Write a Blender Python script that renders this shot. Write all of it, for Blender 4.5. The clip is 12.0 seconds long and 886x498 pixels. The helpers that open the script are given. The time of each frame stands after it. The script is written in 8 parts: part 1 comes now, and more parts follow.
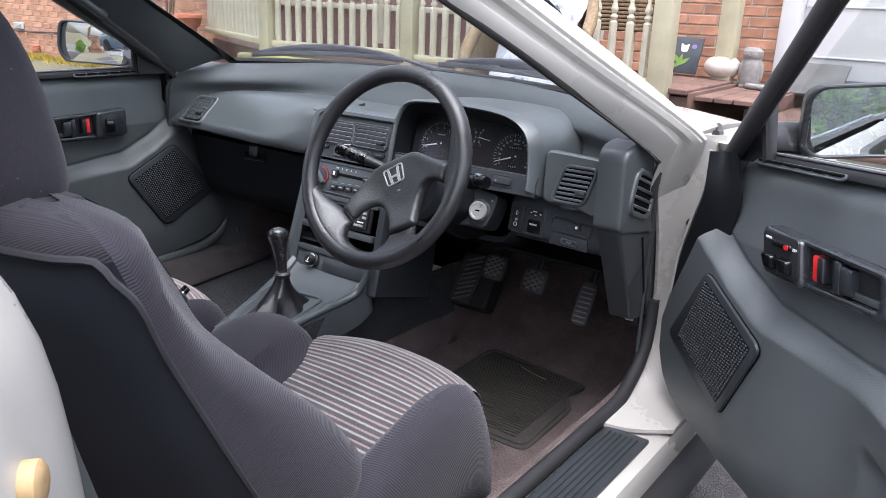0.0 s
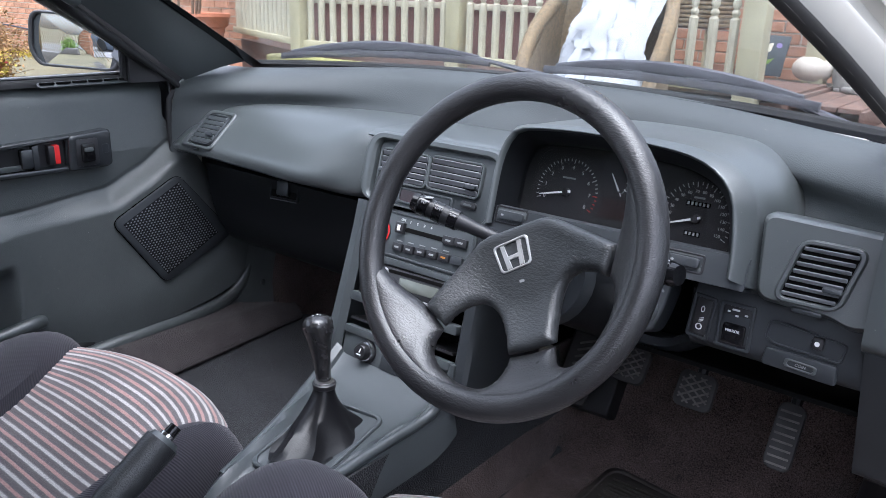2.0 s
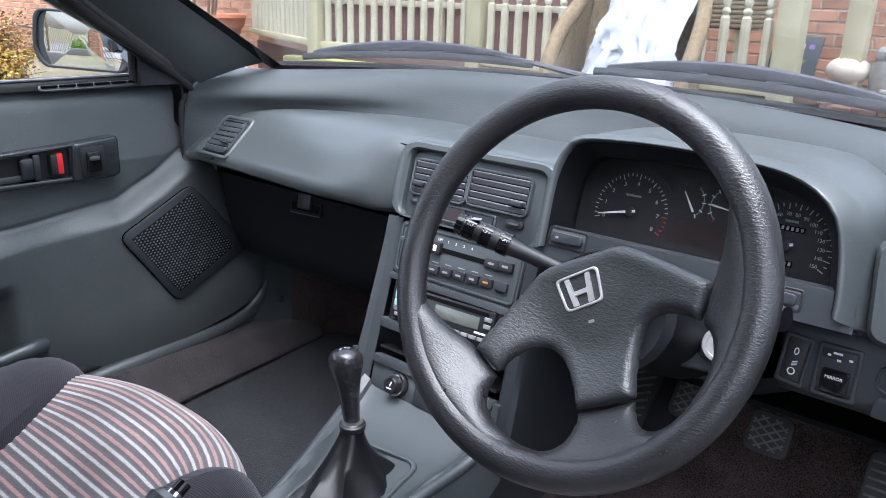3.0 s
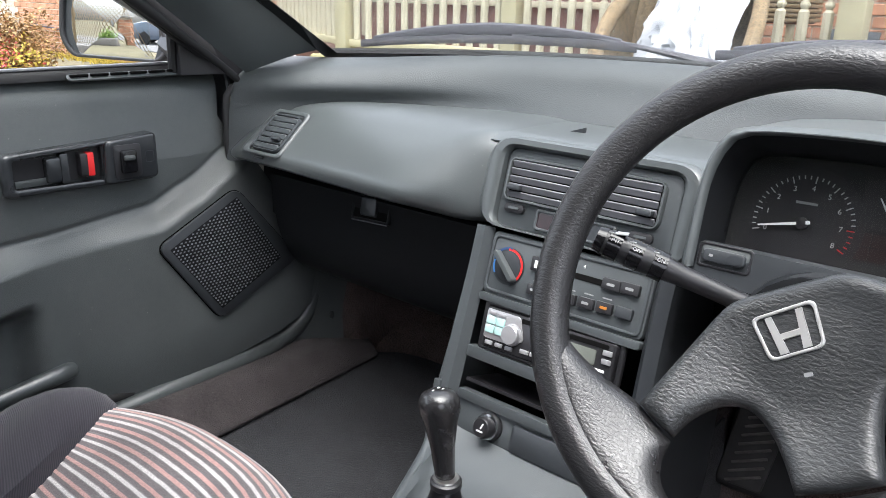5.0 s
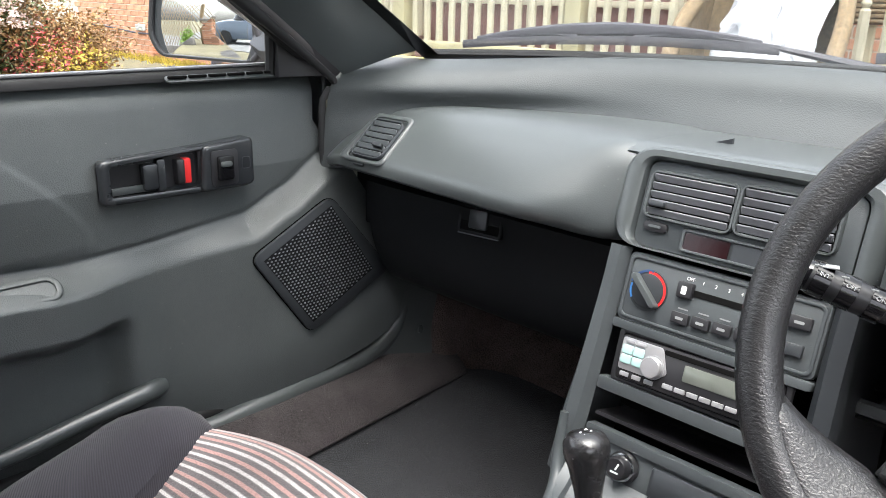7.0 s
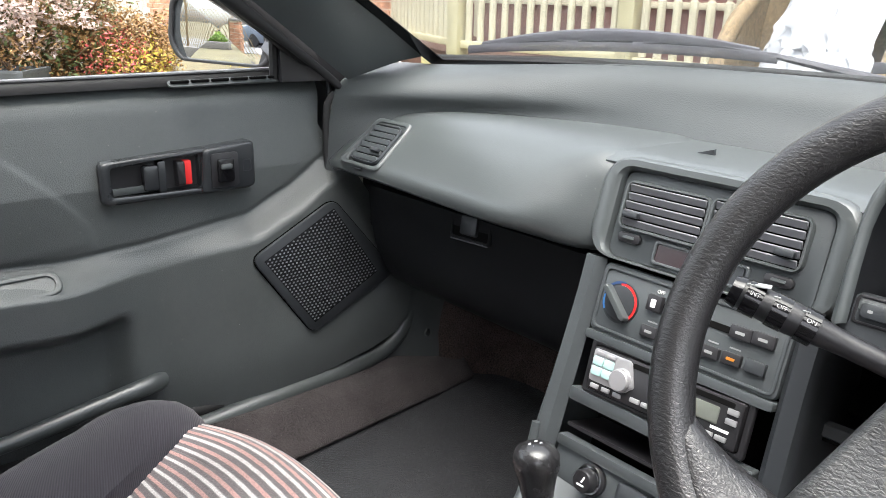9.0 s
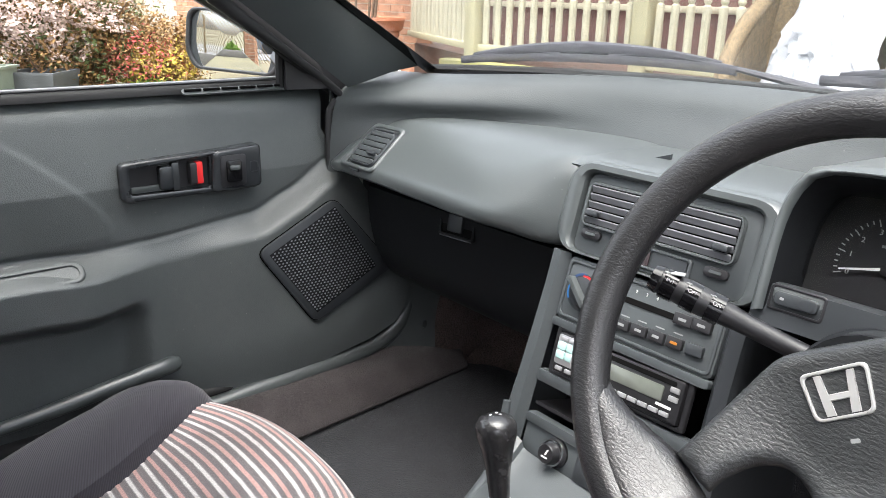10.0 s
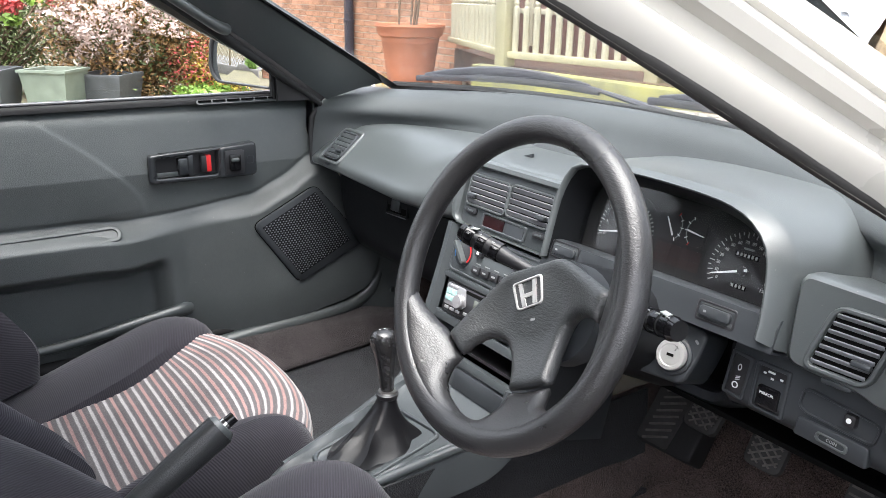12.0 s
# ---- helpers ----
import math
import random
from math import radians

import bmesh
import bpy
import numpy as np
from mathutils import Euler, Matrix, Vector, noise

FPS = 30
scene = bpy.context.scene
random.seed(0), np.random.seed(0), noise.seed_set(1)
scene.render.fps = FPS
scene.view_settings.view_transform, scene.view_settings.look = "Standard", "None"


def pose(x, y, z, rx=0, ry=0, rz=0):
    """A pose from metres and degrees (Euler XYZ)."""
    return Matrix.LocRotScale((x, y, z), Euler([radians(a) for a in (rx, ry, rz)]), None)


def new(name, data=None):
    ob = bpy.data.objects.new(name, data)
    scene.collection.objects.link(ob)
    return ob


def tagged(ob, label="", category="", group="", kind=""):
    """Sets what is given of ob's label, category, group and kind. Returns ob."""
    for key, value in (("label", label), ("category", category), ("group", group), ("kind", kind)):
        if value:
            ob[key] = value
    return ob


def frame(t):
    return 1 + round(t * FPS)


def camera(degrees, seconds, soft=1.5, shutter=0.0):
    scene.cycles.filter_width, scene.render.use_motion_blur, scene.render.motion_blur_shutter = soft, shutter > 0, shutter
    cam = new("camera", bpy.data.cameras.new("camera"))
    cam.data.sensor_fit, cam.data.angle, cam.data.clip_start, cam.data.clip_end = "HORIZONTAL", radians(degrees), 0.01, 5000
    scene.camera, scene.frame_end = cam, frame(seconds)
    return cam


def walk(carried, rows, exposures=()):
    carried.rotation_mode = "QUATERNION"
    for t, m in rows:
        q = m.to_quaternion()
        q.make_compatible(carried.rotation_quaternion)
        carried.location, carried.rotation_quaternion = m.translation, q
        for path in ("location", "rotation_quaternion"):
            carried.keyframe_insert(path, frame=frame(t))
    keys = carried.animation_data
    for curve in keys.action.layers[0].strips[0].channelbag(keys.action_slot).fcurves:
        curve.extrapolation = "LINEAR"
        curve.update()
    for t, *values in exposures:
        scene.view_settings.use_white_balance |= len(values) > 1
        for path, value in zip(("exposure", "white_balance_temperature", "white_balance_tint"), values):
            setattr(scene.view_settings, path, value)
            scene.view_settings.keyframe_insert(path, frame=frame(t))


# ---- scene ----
from mathutils.geometry import delaunay_2d_cdt

# Car frame: x to the driver's side (right-hand drive), y to the bonnet, z up; ground near z = 0.1.
cam = camera(58.8, 12.0, soft=0.65)
METRES, EYE, TILT, LEAN, TURN = 1.8, 1.13, -18.03, -1.93, 37.08
ROWS = [
    (0.0, 0.0, 0.0, 0.0, 0.0, 0.0, -0.0),
    (0.5, -0.0292, 0.0915, 0.029, 0.41, 0.11, -0.03),
    (1.0, -0.0592, 0.1755, 0.0475, 0.89, 0.07, -0.15),
    (1.5, -0.0685, 0.2577, 0.063, 1.47, -0.02, -0.21),
    (2.0, -0.0772, 0.3231, 0.0798, 2.05, 0.05, -0.37),
    (2.5, -0.0917, 0.3629, 0.0915, 2.59, 0.12, -0.54),
    (4.5, -0.1402, 0.4747, 0.1012, 3.99, 0.23, -0.73),
    (5.0, -0.1655, 0.4951, 0.1065, 4.3, 0.26, -0.79),
    (5.5, -0.177, 0.5121, 0.1076, 4.69, 0.21, -0.86),
    (6.0, -0.1918, 0.5223, 0.1068, 5.33, 0.12, -1.01),
    (6.5, -0.208, 0.5296, 0.1101, 6.17, 0.11, -1.31),
    (7.0, -0.2266, 0.5356, 0.1182, 7.34, 0.2, -1.78),
    (9.0, -0.17, 0.5421, 0.1248, 11.86, 0.02, -3.11),
    (9.5, -0.1535, 0.5273, 0.1253, 12.63, 0.05, -3.36),
    (10.0, -0.1292, 0.4955, 0.1216, 13.53, 0.01, -3.58),
    (10.5, -0.0987, 0.4638, 0.1164, 14.42, -0.02, -3.83),
    (11.0, -0.059, 0.4158, 0.105, 15.33, -0.1, -4.14),
    (11.5, -0.0096, 0.3639, 0.1017, 16.34, -0.15, -4.42),
    (12.0, 0.0469, 0.322, 0.1023, 17.62, -0.24, -4.9),
]
EXPOSURES = [(0.0, 1.85, 5950, 17), (2.5, 2.08, 5700, 15), (5.0, 2.3, 6300, 13), (7.0, 2.45, 6500, 12), (9.0, 2.48, 6550, 12), (12.0, 2.5, 6400, 13)]
walk(cam, [(t, pose(1.25, 0.02, EYE, TILT, LEAN, TURN) @ pose(METRES * x, METRES * y, METRES * z, 90 + pitch, roll, yaw)) for t, x, y, z, yaw, pitch, roll in ROWS], EXPOSURES)

# ---- world and light: bright overcast day ----
world = bpy.data.worlds.new("sky")
scene.world = world
world.use_nodes = True
wn = world.node_tree.nodes
sky = wn.new("ShaderNodeTexSky")
sky.sky_type, sky.sun_disc = "NISHITA", False
sky.sun_elevation, sky.sun_rotation = radians(75), radians(141)
sky.air_density, sky.dust_density, sky.ozone_density = 1.0, 4.0, 1.0
haze = wn.new("ShaderNodeHueSaturation")
haze.inputs["Saturation"].default_value = 0.3
world.node_tree.links.new(sky.outputs[0], haze.inputs["Color"])
world.node_tree.links.new(haze.outputs[0], wn["Background"].inputs["Color"])
wn["Background"].inputs["Strength"].default_value = 0.15
sun_data = bpy.data.lights.new("sun", "SUN")
sun_data.energy, sun_data.angle, sun_data.color = 1.1, radians(60), (1.0, 0.96, 0.9)
sun = new("sun", sun_data)
sun.rotation_euler = Vector((0.16, -0.20, 0.96)).to_track_quat("Z", "Y").to_euler()

# ---- materials ----
def nodes_of(name):
    m = bpy.data.materials.new(name)
    m.use_nodes = True
    return m, m.node_tree.nodes, m.node_tree.links, m.node_tree.nodes["Principled BSDF"]


def surface(name, colour, rough=0.5, metal=0.0, vary=0.25, scale=6.0, grain=0.0, grain_scale=900.0, bump_dist=0.0004,
            colour2=None, spec=0.5, rough_vary=0.1, vor=False, island=0.0, random_obj=0.0, sheen=0.0, coat=0.0, fine=0.15, dust=0.0):
    """A procedural surface with colour variation at two scales, uneven gloss and a fine relief."""
    m, n, k, b = nodes_of(name)
    co = n.new("ShaderNodeTexCoord")
    big = n.new("ShaderNodeTexNoise")
    big.inputs["Scale"].default_value, big.inputs["Detail"].default_value = scale, 6
    k.new(co.outputs["Object"], big.inputs["Vector"])
    small = n.new("ShaderNodeTexNoise")
    small.inputs["Scale"].default_value, small.inputs["Detail"].default_value = scale * 24, 3
    k.new(co.outputs["Object"], small.inputs["Vector"])
    mixf = n.new("ShaderNodeMix")
    mixf.data_type = "FLOAT"
    mixf.inputs[0].default_value = fine
    k.new(big.outputs["Fac"], mixf.inputs[2])
    k.new(small.outputs["Fac"], mixf.inputs[3])
    ramp = n.new("ShaderNodeValToRGB")
    c1 = colour2 or tuple(c * (1 - vary) for c in colour)
    c2 = colour if colour2 else tuple(min(1, c * (1 + vary)) for c in colour)
    ramp.color_ramp.elements[0].position, ramp.color_ramp.elements[1].position = 0.32, 0.68
    ramp.color_ramp.elements[0].color, ramp.color_ramp.elements[1].color = (*c1, 1), (*c2, 1)
    k.new(mixf.outputs[0], ramp.inputs[0])
    out = ramp.outputs[0]
    if island or random_obj:
        rnd = n.new("ShaderNodeNewGeometry" if island else "ShaderNodeObjectInfo")
        hsv = n.new("ShaderNodeHueSaturation")
        mr = n.new("ShaderNodeMapRange")
        amt = island or random_obj
        mr.inputs[3].default_value, mr.inputs[4].default_value = 1 - amt, 1 + amt
        k.new(rnd.outputs["Random Per Island" if island else "Random"], mr.inputs[0])
        k.new(mr.outputs[0], hsv.inputs["Value"])
        k.new(out, hsv.inputs["Color"])
        out = hsv.outputs[0]
    if dust:
        out = dusted(n, k, co, out, dust)
    k.new(out, b.inputs["Base Color"])
    rr = n.new("ShaderNodeMapRange")
    rr.inputs[3].default_value, rr.inputs[4].default_value = rough - rough_vary, min(1, rough + rough_vary)
    k.new(mixf.outputs[0], rr.inputs[0])
    k.new(rr.outputs[0], b.inputs["Roughness"])
    b.inputs["Metallic"].default_value = metal
    b.inputs["Specular IOR Level"].default_value = spec
    if sheen:
        b.inputs["Sheen Weight"].default_value, b.inputs["Sheen Roughness"].default_value = sheen, 0.5
    if coat:
        b.inputs["Coat Weight"].default_value, b.inputs["Coat Roughness"].default_value = coat, 0.08
    if grain:
        g = n.new("ShaderNodeTexVoronoi" if vor else "ShaderNodeTexNoise")
        g.inputs["Scale"].default_value = grain_scale
        k.new(co.outputs["Object"], g.inputs["Vector"])
        bp = n.new("ShaderNodeBump")
        bp.inputs["Strength"].default_value, bp.inputs["Distance"].default_value = grain, bump_dist
        k.new(g.outputs["Distance" if vor else "Fac"], bp.inputs["Height"])
        k.new(bp.outputs[0], b.inputs["Normal"])
    return m


def dusted(n, k, co, colour, amount):
    """Scattered pale specks of dust and lint over a colour."""
    vo = n.new("ShaderNodeTexVoronoi")
    vo.inputs["Scale"].default_value = 75
    k.new(co.outputs["Object"], vo.inputs["Vector"])
    dot = n.new("ShaderNodeMapRange")
    dot.inputs[1].default_value, dot.inputs[2].default_value, dot.inputs[3].default_value, dot.inputs[4].default_value = 0.03, 0.07, 1.0, 0.0
    k.new(vo.outputs["Distance"], dot.inputs[0])
    sep = n.new("ShaderNodeSeparateColor")
    k.new(vo.outputs["Color"], sep.inputs[0])
    some = n.new("ShaderNodeMath")
    some.operation = "GREATER_THAN"
    some.inputs[1].default_value = 0.55
    k.new(sep.outputs[0], some.inputs[0])
    mu = n.new("ShaderNodeMath")
    mu.operation = "MULTIPLY"
    k.new(dot.outputs[0], mu.inputs[0])
    k.new(some.outputs[0], mu.inputs[1])
    mv = n.new("ShaderNodeMath")
    mv.operation = "MULTIPLY"
    mv.inputs[1].default_value = amount
    k.new(mu.outputs[0], mv.inputs[0])
    mx = n.new("ShaderNodeMix")
    mx.data_type = "RGBA"
    mx.inputs[7].default_value = (0.30, 0.29, 0.28, 1)
    k.new(mv.outputs[0], mx.inputs[0])
    k.new(colour, mx.inputs[6])
    return mx.outputs[2]


def glass(name, tint=(1, 1, 1), gloss=0.6):
    """A clear pane: looks through, and mirrors more at a glancing view."""
    m, n, k, b = nodes_of(name)
    n.remove(b)
    tr, gl, mx = n.new("ShaderNodeBsdfTransparent"), n.new("ShaderNodeBsdfGlossy"), n.new("ShaderNodeMixShader")
    tr.inputs[0].default_value = (*tint, 1)
    gl.inputs["Roughness"].default_value = 0.03
    fr, mu = n.new("ShaderNodeFresnel"), n.new("ShaderNodeMath")
    fr.inputs[0].default_value = 1.45
    mu.operation = "MULTIPLY"
    mu.inputs[1].default_value = gloss
    k.new(fr.outputs[0], mu.inputs[0])
    k.new(mu.outputs[0], mx.inputs[0])
    k.new(tr.outputs[0], mx.inputs[1])
    k.new(gl.outputs[0], mx.inputs[2])
    k.new(mx.outputs[0], n["Material Output"].inputs[0])
    return m


def striped_cloth(name, gain=1.0, faded=0.0):
    """Velour in crosswise ribs: pale grey bands with thin red and dark lines, read along the length of the panel (UV v in metres)."""
    m, n, k, b = nodes_of(name)
    uv = n.new("ShaderNodeUVMap")
    sep = n.new("ShaderNodeSeparateXYZ")
    k.new(uv.outputs[0], sep.inputs[0])
    wob = n.new("ShaderNodeTexNoise")
    wob.inputs["Scale"].default_value = 60
    k.new(uv.outputs[0], wob.inputs["Vector"])
    ad = n.new("ShaderNodeMath")
    ad.operation = "MULTIPLY_ADD"
    ad.inputs[1].default_value = 0.0016
    k.new(wob.outputs["Fac"], ad.inputs[0])
    k.new(sep.outputs["Y"], ad.inputs[2])
    md = n.new("ShaderNodeMath")
    md.operation = "MODULO"
    md.inputs[1].default_value = 0.027
    k.new(ad.outputs[0], md.inputs[0])
    dv = n.new("ShaderNodeMath")
    dv.operation = "DIVIDE"
    dv.inputs[1].default_value = 0.027
    k.new(md.outputs[0], dv.inputs[0])
    ramp = n.new("ShaderNodeValToRGB")
    e = ramp.color_ramp.elements
    pale, grey, red, dark = (0.42, 0.40, 0.39, 1), (0.19, 0.18, 0.18, 1), (0.34, 0.19, 0.17, 1), (0.105, 0.095, 0.097, 1)
    red = tuple(a + (b - a) * faded for a, b in zip(red, (0.34, 0.30, 0.285, 1)))
    pale, grey, red, dark = [tuple(c * gain for c in q[:3]) + (1,) for q in (pale, grey, red, dark)]
    steps = [(0.0, dark), (0.08, dark), (0.12, grey), (0.15, pale), (0.29, pale), (0.33, grey), (0.38, dark), (0.56, dark), (0.61, red),
             (0.76, red), (0.81, dark), (1.0, dark)]
    e[0].position, e[0].color, e[1].position, e[1].color = *steps[0], *steps[-1]
    for p, c in steps[1:-1]:
        x = e.new(p)
        x.color = c
    k.new(dv.outputs[0], ramp.inputs[0])
    co = n.new("ShaderNodeTexCoord")
    soil = n.new("ShaderNodeTexNoise")
    soil.inputs["Scale"].default_value, soil.inputs["Detail"].default_value = 9, 5
    k.new(co.outputs["Object"], soil.inputs["Vector"])
    sr = n.new("ShaderNodeMapRange")
    sr.inputs[1].default_value, sr.inputs[2].default_value, sr.inputs[3].default_value, sr.inputs[4].default_value = 0.3, 0.7, 0.72, 1.1
    k.new(soil.outputs["Fac"], sr.inputs[0])
    nap = n.new("ShaderNodeTexNoise")
    nap.inputs["Scale"].default_value, nap.inputs["Detail"].default_value = 500, 3
    k.new(co.outputs["Object"], nap.inputs["Vector"])
    nr = n.new("ShaderNodeMapRange")
    nr.inputs[1].default_value, nr.inputs[2].default_value, nr.inputs[3].default_value, nr.inputs[4].default_value = 0.3, 0.7, 0.75, 1.25
    k.new(nap.outputs["Fac"], nr.inputs[0])
    mu = n.new("ShaderNodeMath")
    mu.operation = "MULTIPLY"
    k.new(sr.outputs[0], mu.inputs[0])
    k.new(nr.outputs[0], mu.inputs[1])
    hsv = n.new("ShaderNodeHueSaturation")
    k.new(mu.outputs[0], hsv.inputs["Value"])
    k.new(ramp.outputs[0], hsv.inputs["Color"])
    k.new(hsv.outputs[0], b.inputs["Base Color"])
    b.inputs["Roughness"].default_value = 0.85
    b.inputs["Sheen Weight"].default_value = 0.25
    b.inputs["Specular IOR Level"].default_value = 0.2
    bp = n.new("ShaderNodeBump")
    bp.inputs["Strength"].default_value, bp.inputs["Distance"].default_value = 0.6, 0.001
    k.new(nap.outputs["Fac"], bp.inputs["Height"])
    k.new(bp.outputs[0], b.inputs["Normal"])
    return m


def ribbed_knit(name, colour, period=0.0036):
    """Dark knitted seat cloth with fine ribs across the panel."""
    m, n, k, b = nodes_of(name)
    uv = n.new("ShaderNodeUVMap")
    wave = n.new("ShaderNodeTexWave")
    wave.bands_direction = "X"
    wave.inputs["Scale"].default_value = 0.314 / period
    wave.inputs["Distortion"].default_value, wave.inputs["Detail"].default_value = 0.3, 1
    rot = n.new("ShaderNodeMapping")
    rot.inputs["Rotation"].default_value = (0, 0, radians(62))
    k.new(uv.outputs[0], rot.inputs["Vector"])
    k.new(rot.outputs[0], wave.inputs["Vector"])
    co = n.new("ShaderNodeTexCoord")
    no = n.new("ShaderNodeTexNoise")
    no.inputs["Scale"].default_value, no.inputs["Detail"].default_value = 7, 6
    k.new(co.outputs["Object"], no.inputs["Vector"])
    ramp = n.new("ShaderNodeValToRGB")
    ramp.color_ramp.elements[0].color = (*[c * 0.7 for c in colour], 1)
    ramp.color_ramp.elements[1].color = (*[c * 1.35 for c in colour], 1)
    k.new(no.outputs["Fac"], ramp.inputs[0])
    mr = n.new("ShaderNodeMapRange")
    mr.inputs[3].default_value, mr.inputs[4].default_value = 0.74, 1.26
    k.new(wave.outputs["Fac"], mr.inputs[0])
    hsv = n.new("ShaderNodeHueSaturation")
    k.new(mr.outputs[0], hsv.inputs["Value"])
    k.new(ramp.outputs[0], hsv.inputs["Color"])
    k.new(hsv.outputs[0], b.inputs["Base Color"])
    b.inputs["Roughness"].default_value, b.inputs["Sheen Weight"].default_value = 0.9, 0.15
    b.inputs["Specular IOR Level"].default_value = 0.2
    bp = n.new("ShaderNodeBump")
    bp.inputs["Strength"].default_value, bp.inputs["Distance"].default_value = 0.5, 0.0008
    k.new(wave.outputs["Fac"], bp.inputs["Height"])
    k.new(bp.outputs[0], b.inputs["Normal"])
    return m


def leather(name, colour, rough=0.42, cells=460, relief=0.32, spec=0.75):
    """Grained black leather: fine drawn-out wrinkles, worn to a shine."""
    m, n, k, b = nodes_of(name)
    co = n.new("ShaderNodeTexCoord")
    mp = n.new("ShaderNodeMapping")
    mp.inputs["Scale"].default_value = (0.38, 1.0, 1.0)
    mp.inputs["Rotation"].default_value = (0, radians(12), 0)
    k.new(co.outputs["Object"], mp.inputs["Vector"])
    wr = n.new("ShaderNodeTexNoise")
    wr.inputs["Scale"].default_value, wr.inputs["Detail"].default_value, wr.inputs["Distortion"].default_value = cells, 3, 0.6
    k.new(mp.outputs[0], wr.inputs["Vector"])
    rm = n.new("ShaderNodeMapRange")
    rm.inputs[1].default_value, rm.inputs[2].default_value = 0.36, 0.62
    k.new(wr.outputs["Fac"], rm.inputs[0])
    bp = n.new("ShaderNodeBump")
    bp.inputs["Strength"].default_value, bp.inputs["Distance"].default_value = relief, 0.0008
    k.new(rm.outputs[0], bp.inputs["Height"])
    k.new(bp.outputs[0], b.inputs["Normal"])
    b.inputs["Specular IOR Level"].default_value = spec
    no = n.new("ShaderNodeTexNoise")
    no.inputs["Scale"].default_value, no.inputs["Detail"].default_value = 14, 5
    k.new(co.outputs["Object"], no.inputs["Vector"])
    ramp = n.new("ShaderNodeValToRGB")
    ramp.color_ramp.elements[0].color = (*[c * 0.7 for c in colour], 1)
    ramp.color_ramp.elements[1].color = (*[c * 1.5 for c in colour], 1)
    k.new(no.outputs["Fac"], ramp.inputs[0])
    k.new(ramp.outputs[0], b.inputs["Base Color"])
    rr = n.new("ShaderNodeMapRange")
    rr.inputs[3].default_value, rr.inputs[4].default_value = rough - 0.12, rough + 0.12
    k.new(no.outputs["Fac"], rr.inputs[0])
    k.new(rr.outputs[0], b.inputs["Roughness"])
    return m


def glow(name, colour, strength):
    m, n, k, b = nodes_of(name)
    b.inputs["Base Color"].default_value = (*[c * 0.3 for c in colour], 1)
    b.inputs["Emission Color"].default_value = (*colour, 1)
    b.inputs["Emission Strength"].default_value = strength
    return m


DASH = surface("dash_plastic", (0.053, 0.061, 0.062), 0.36, vary=0.14, scale=5, grain=0.22, grain_scale=700, bump_dist=0.0003, vor=True, spec=0.9, dust=0.5)
PAD = surface("pad_vinyl", (0.052, 0.059, 0.061), 0.47, vary=0.14, scale=5, grain=0.5, grain_scale=600, bump_dist=0.0005, vor=True, spec=0.4, dust=0.7)
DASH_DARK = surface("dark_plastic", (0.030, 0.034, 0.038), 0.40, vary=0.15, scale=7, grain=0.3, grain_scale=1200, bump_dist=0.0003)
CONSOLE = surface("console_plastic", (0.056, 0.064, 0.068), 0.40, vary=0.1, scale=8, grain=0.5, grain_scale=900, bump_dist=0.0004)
PANEL = surface("door_vinyl", (0.079, 0.088, 0.089), 0.42, vary=0.16, scale=5, grain=0.55, grain_scale=620, bump_dist=0.0005, vor=True, dust=0.6)
BLACK = surface("black_plastic", (0.017, 0.017, 0.019), 0.36, vary=0.2, scale=9, grain=0.15, grain_scale=1400, bump_dist=0.0002)
SLAT = surface("slat_plastic", (0.125, 0.130, 0.142), 0.4, vary=0.12, scale=20)
BLACK_GLOSS = surface("gloss_black", (0.006, 0.006, 0.007), 0.12, vary=0.2, scale=9, rough_vary=0.05)
# Base lowered to near-black so shaded dash parts hold their shade in colour.
KNEE = surface("shade_black_plastic", (0.0075, 0.0085, 0.0100), 0.5, spec=0.22, vary=0.15, scale=7, grain=0.3, grain_scale=1200, bump_dist=0.0003, dust=0.1)
# Near-black that puts the shade of slots, gaps and hollows into colour.
VOID = surface("cavity_shade_black", (0.004, 0.004, 0.004), 0.9, vary=0.2, spec=0.1)
RUBBER = surface("black_rubber", (0.014, 0.014, 0.015), 0.7, vary=0.25, scale=11, grain=0.3, grain_scale=500)
SEAL = surface("worn_seal_rubber", (0.045, 0.043, 0.042), 0.6, vary=0.25, scale=11, grain=0.3, grain_scale=500)
WIPER = surface("wiper_metal", (0.062, 0.059, 0.072), 0.5, vary=0.2, scale=20, grain=0.2, grain_scale=500)
LEATHER = leather("wheel_leather", (0.017, 0.017, 0.018), 0.31, 560, 0.30, 0.8)
LEATHER_PAD = leather("hub_pad_vinyl", (0.024, 0.026, 0.027), 0.38, 480, 0.34, 0.7)
BOOT = leather("boot_leather", (0.006, 0.006, 0.007), 0.34, 380, 0.08, 0.3)
KNIT = ribbed_knit("seat_knit", (0.031, 0.029, 0.036))
KNIT_PLAIN = surface("seat_cloth", (0.030, 0.028, 0.034), 0.9, vary=0.2, scale=8, grain=0.6, grain_scale=700, bump_dist=0.0008, spec=0.2, sheen=0.15, fine=0.4, dust=0.5)
BACKCLOTH = surface("seat_back_vinyl", (0.020, 0.023, 0.029), 0.45, vary=0.2, scale=6, grain=0.4, grain_scale=700)
STRIPE = striped_cloth("striped_velour", 1.02, 0.15)
STRIPE_SOILED = striped_cloth("soiled_striped_velour", 0.80, 0.75)
PIPING = surface("piping", (0.03, 0.03, 0.035), 0.6, vary=0.2, scale=30)
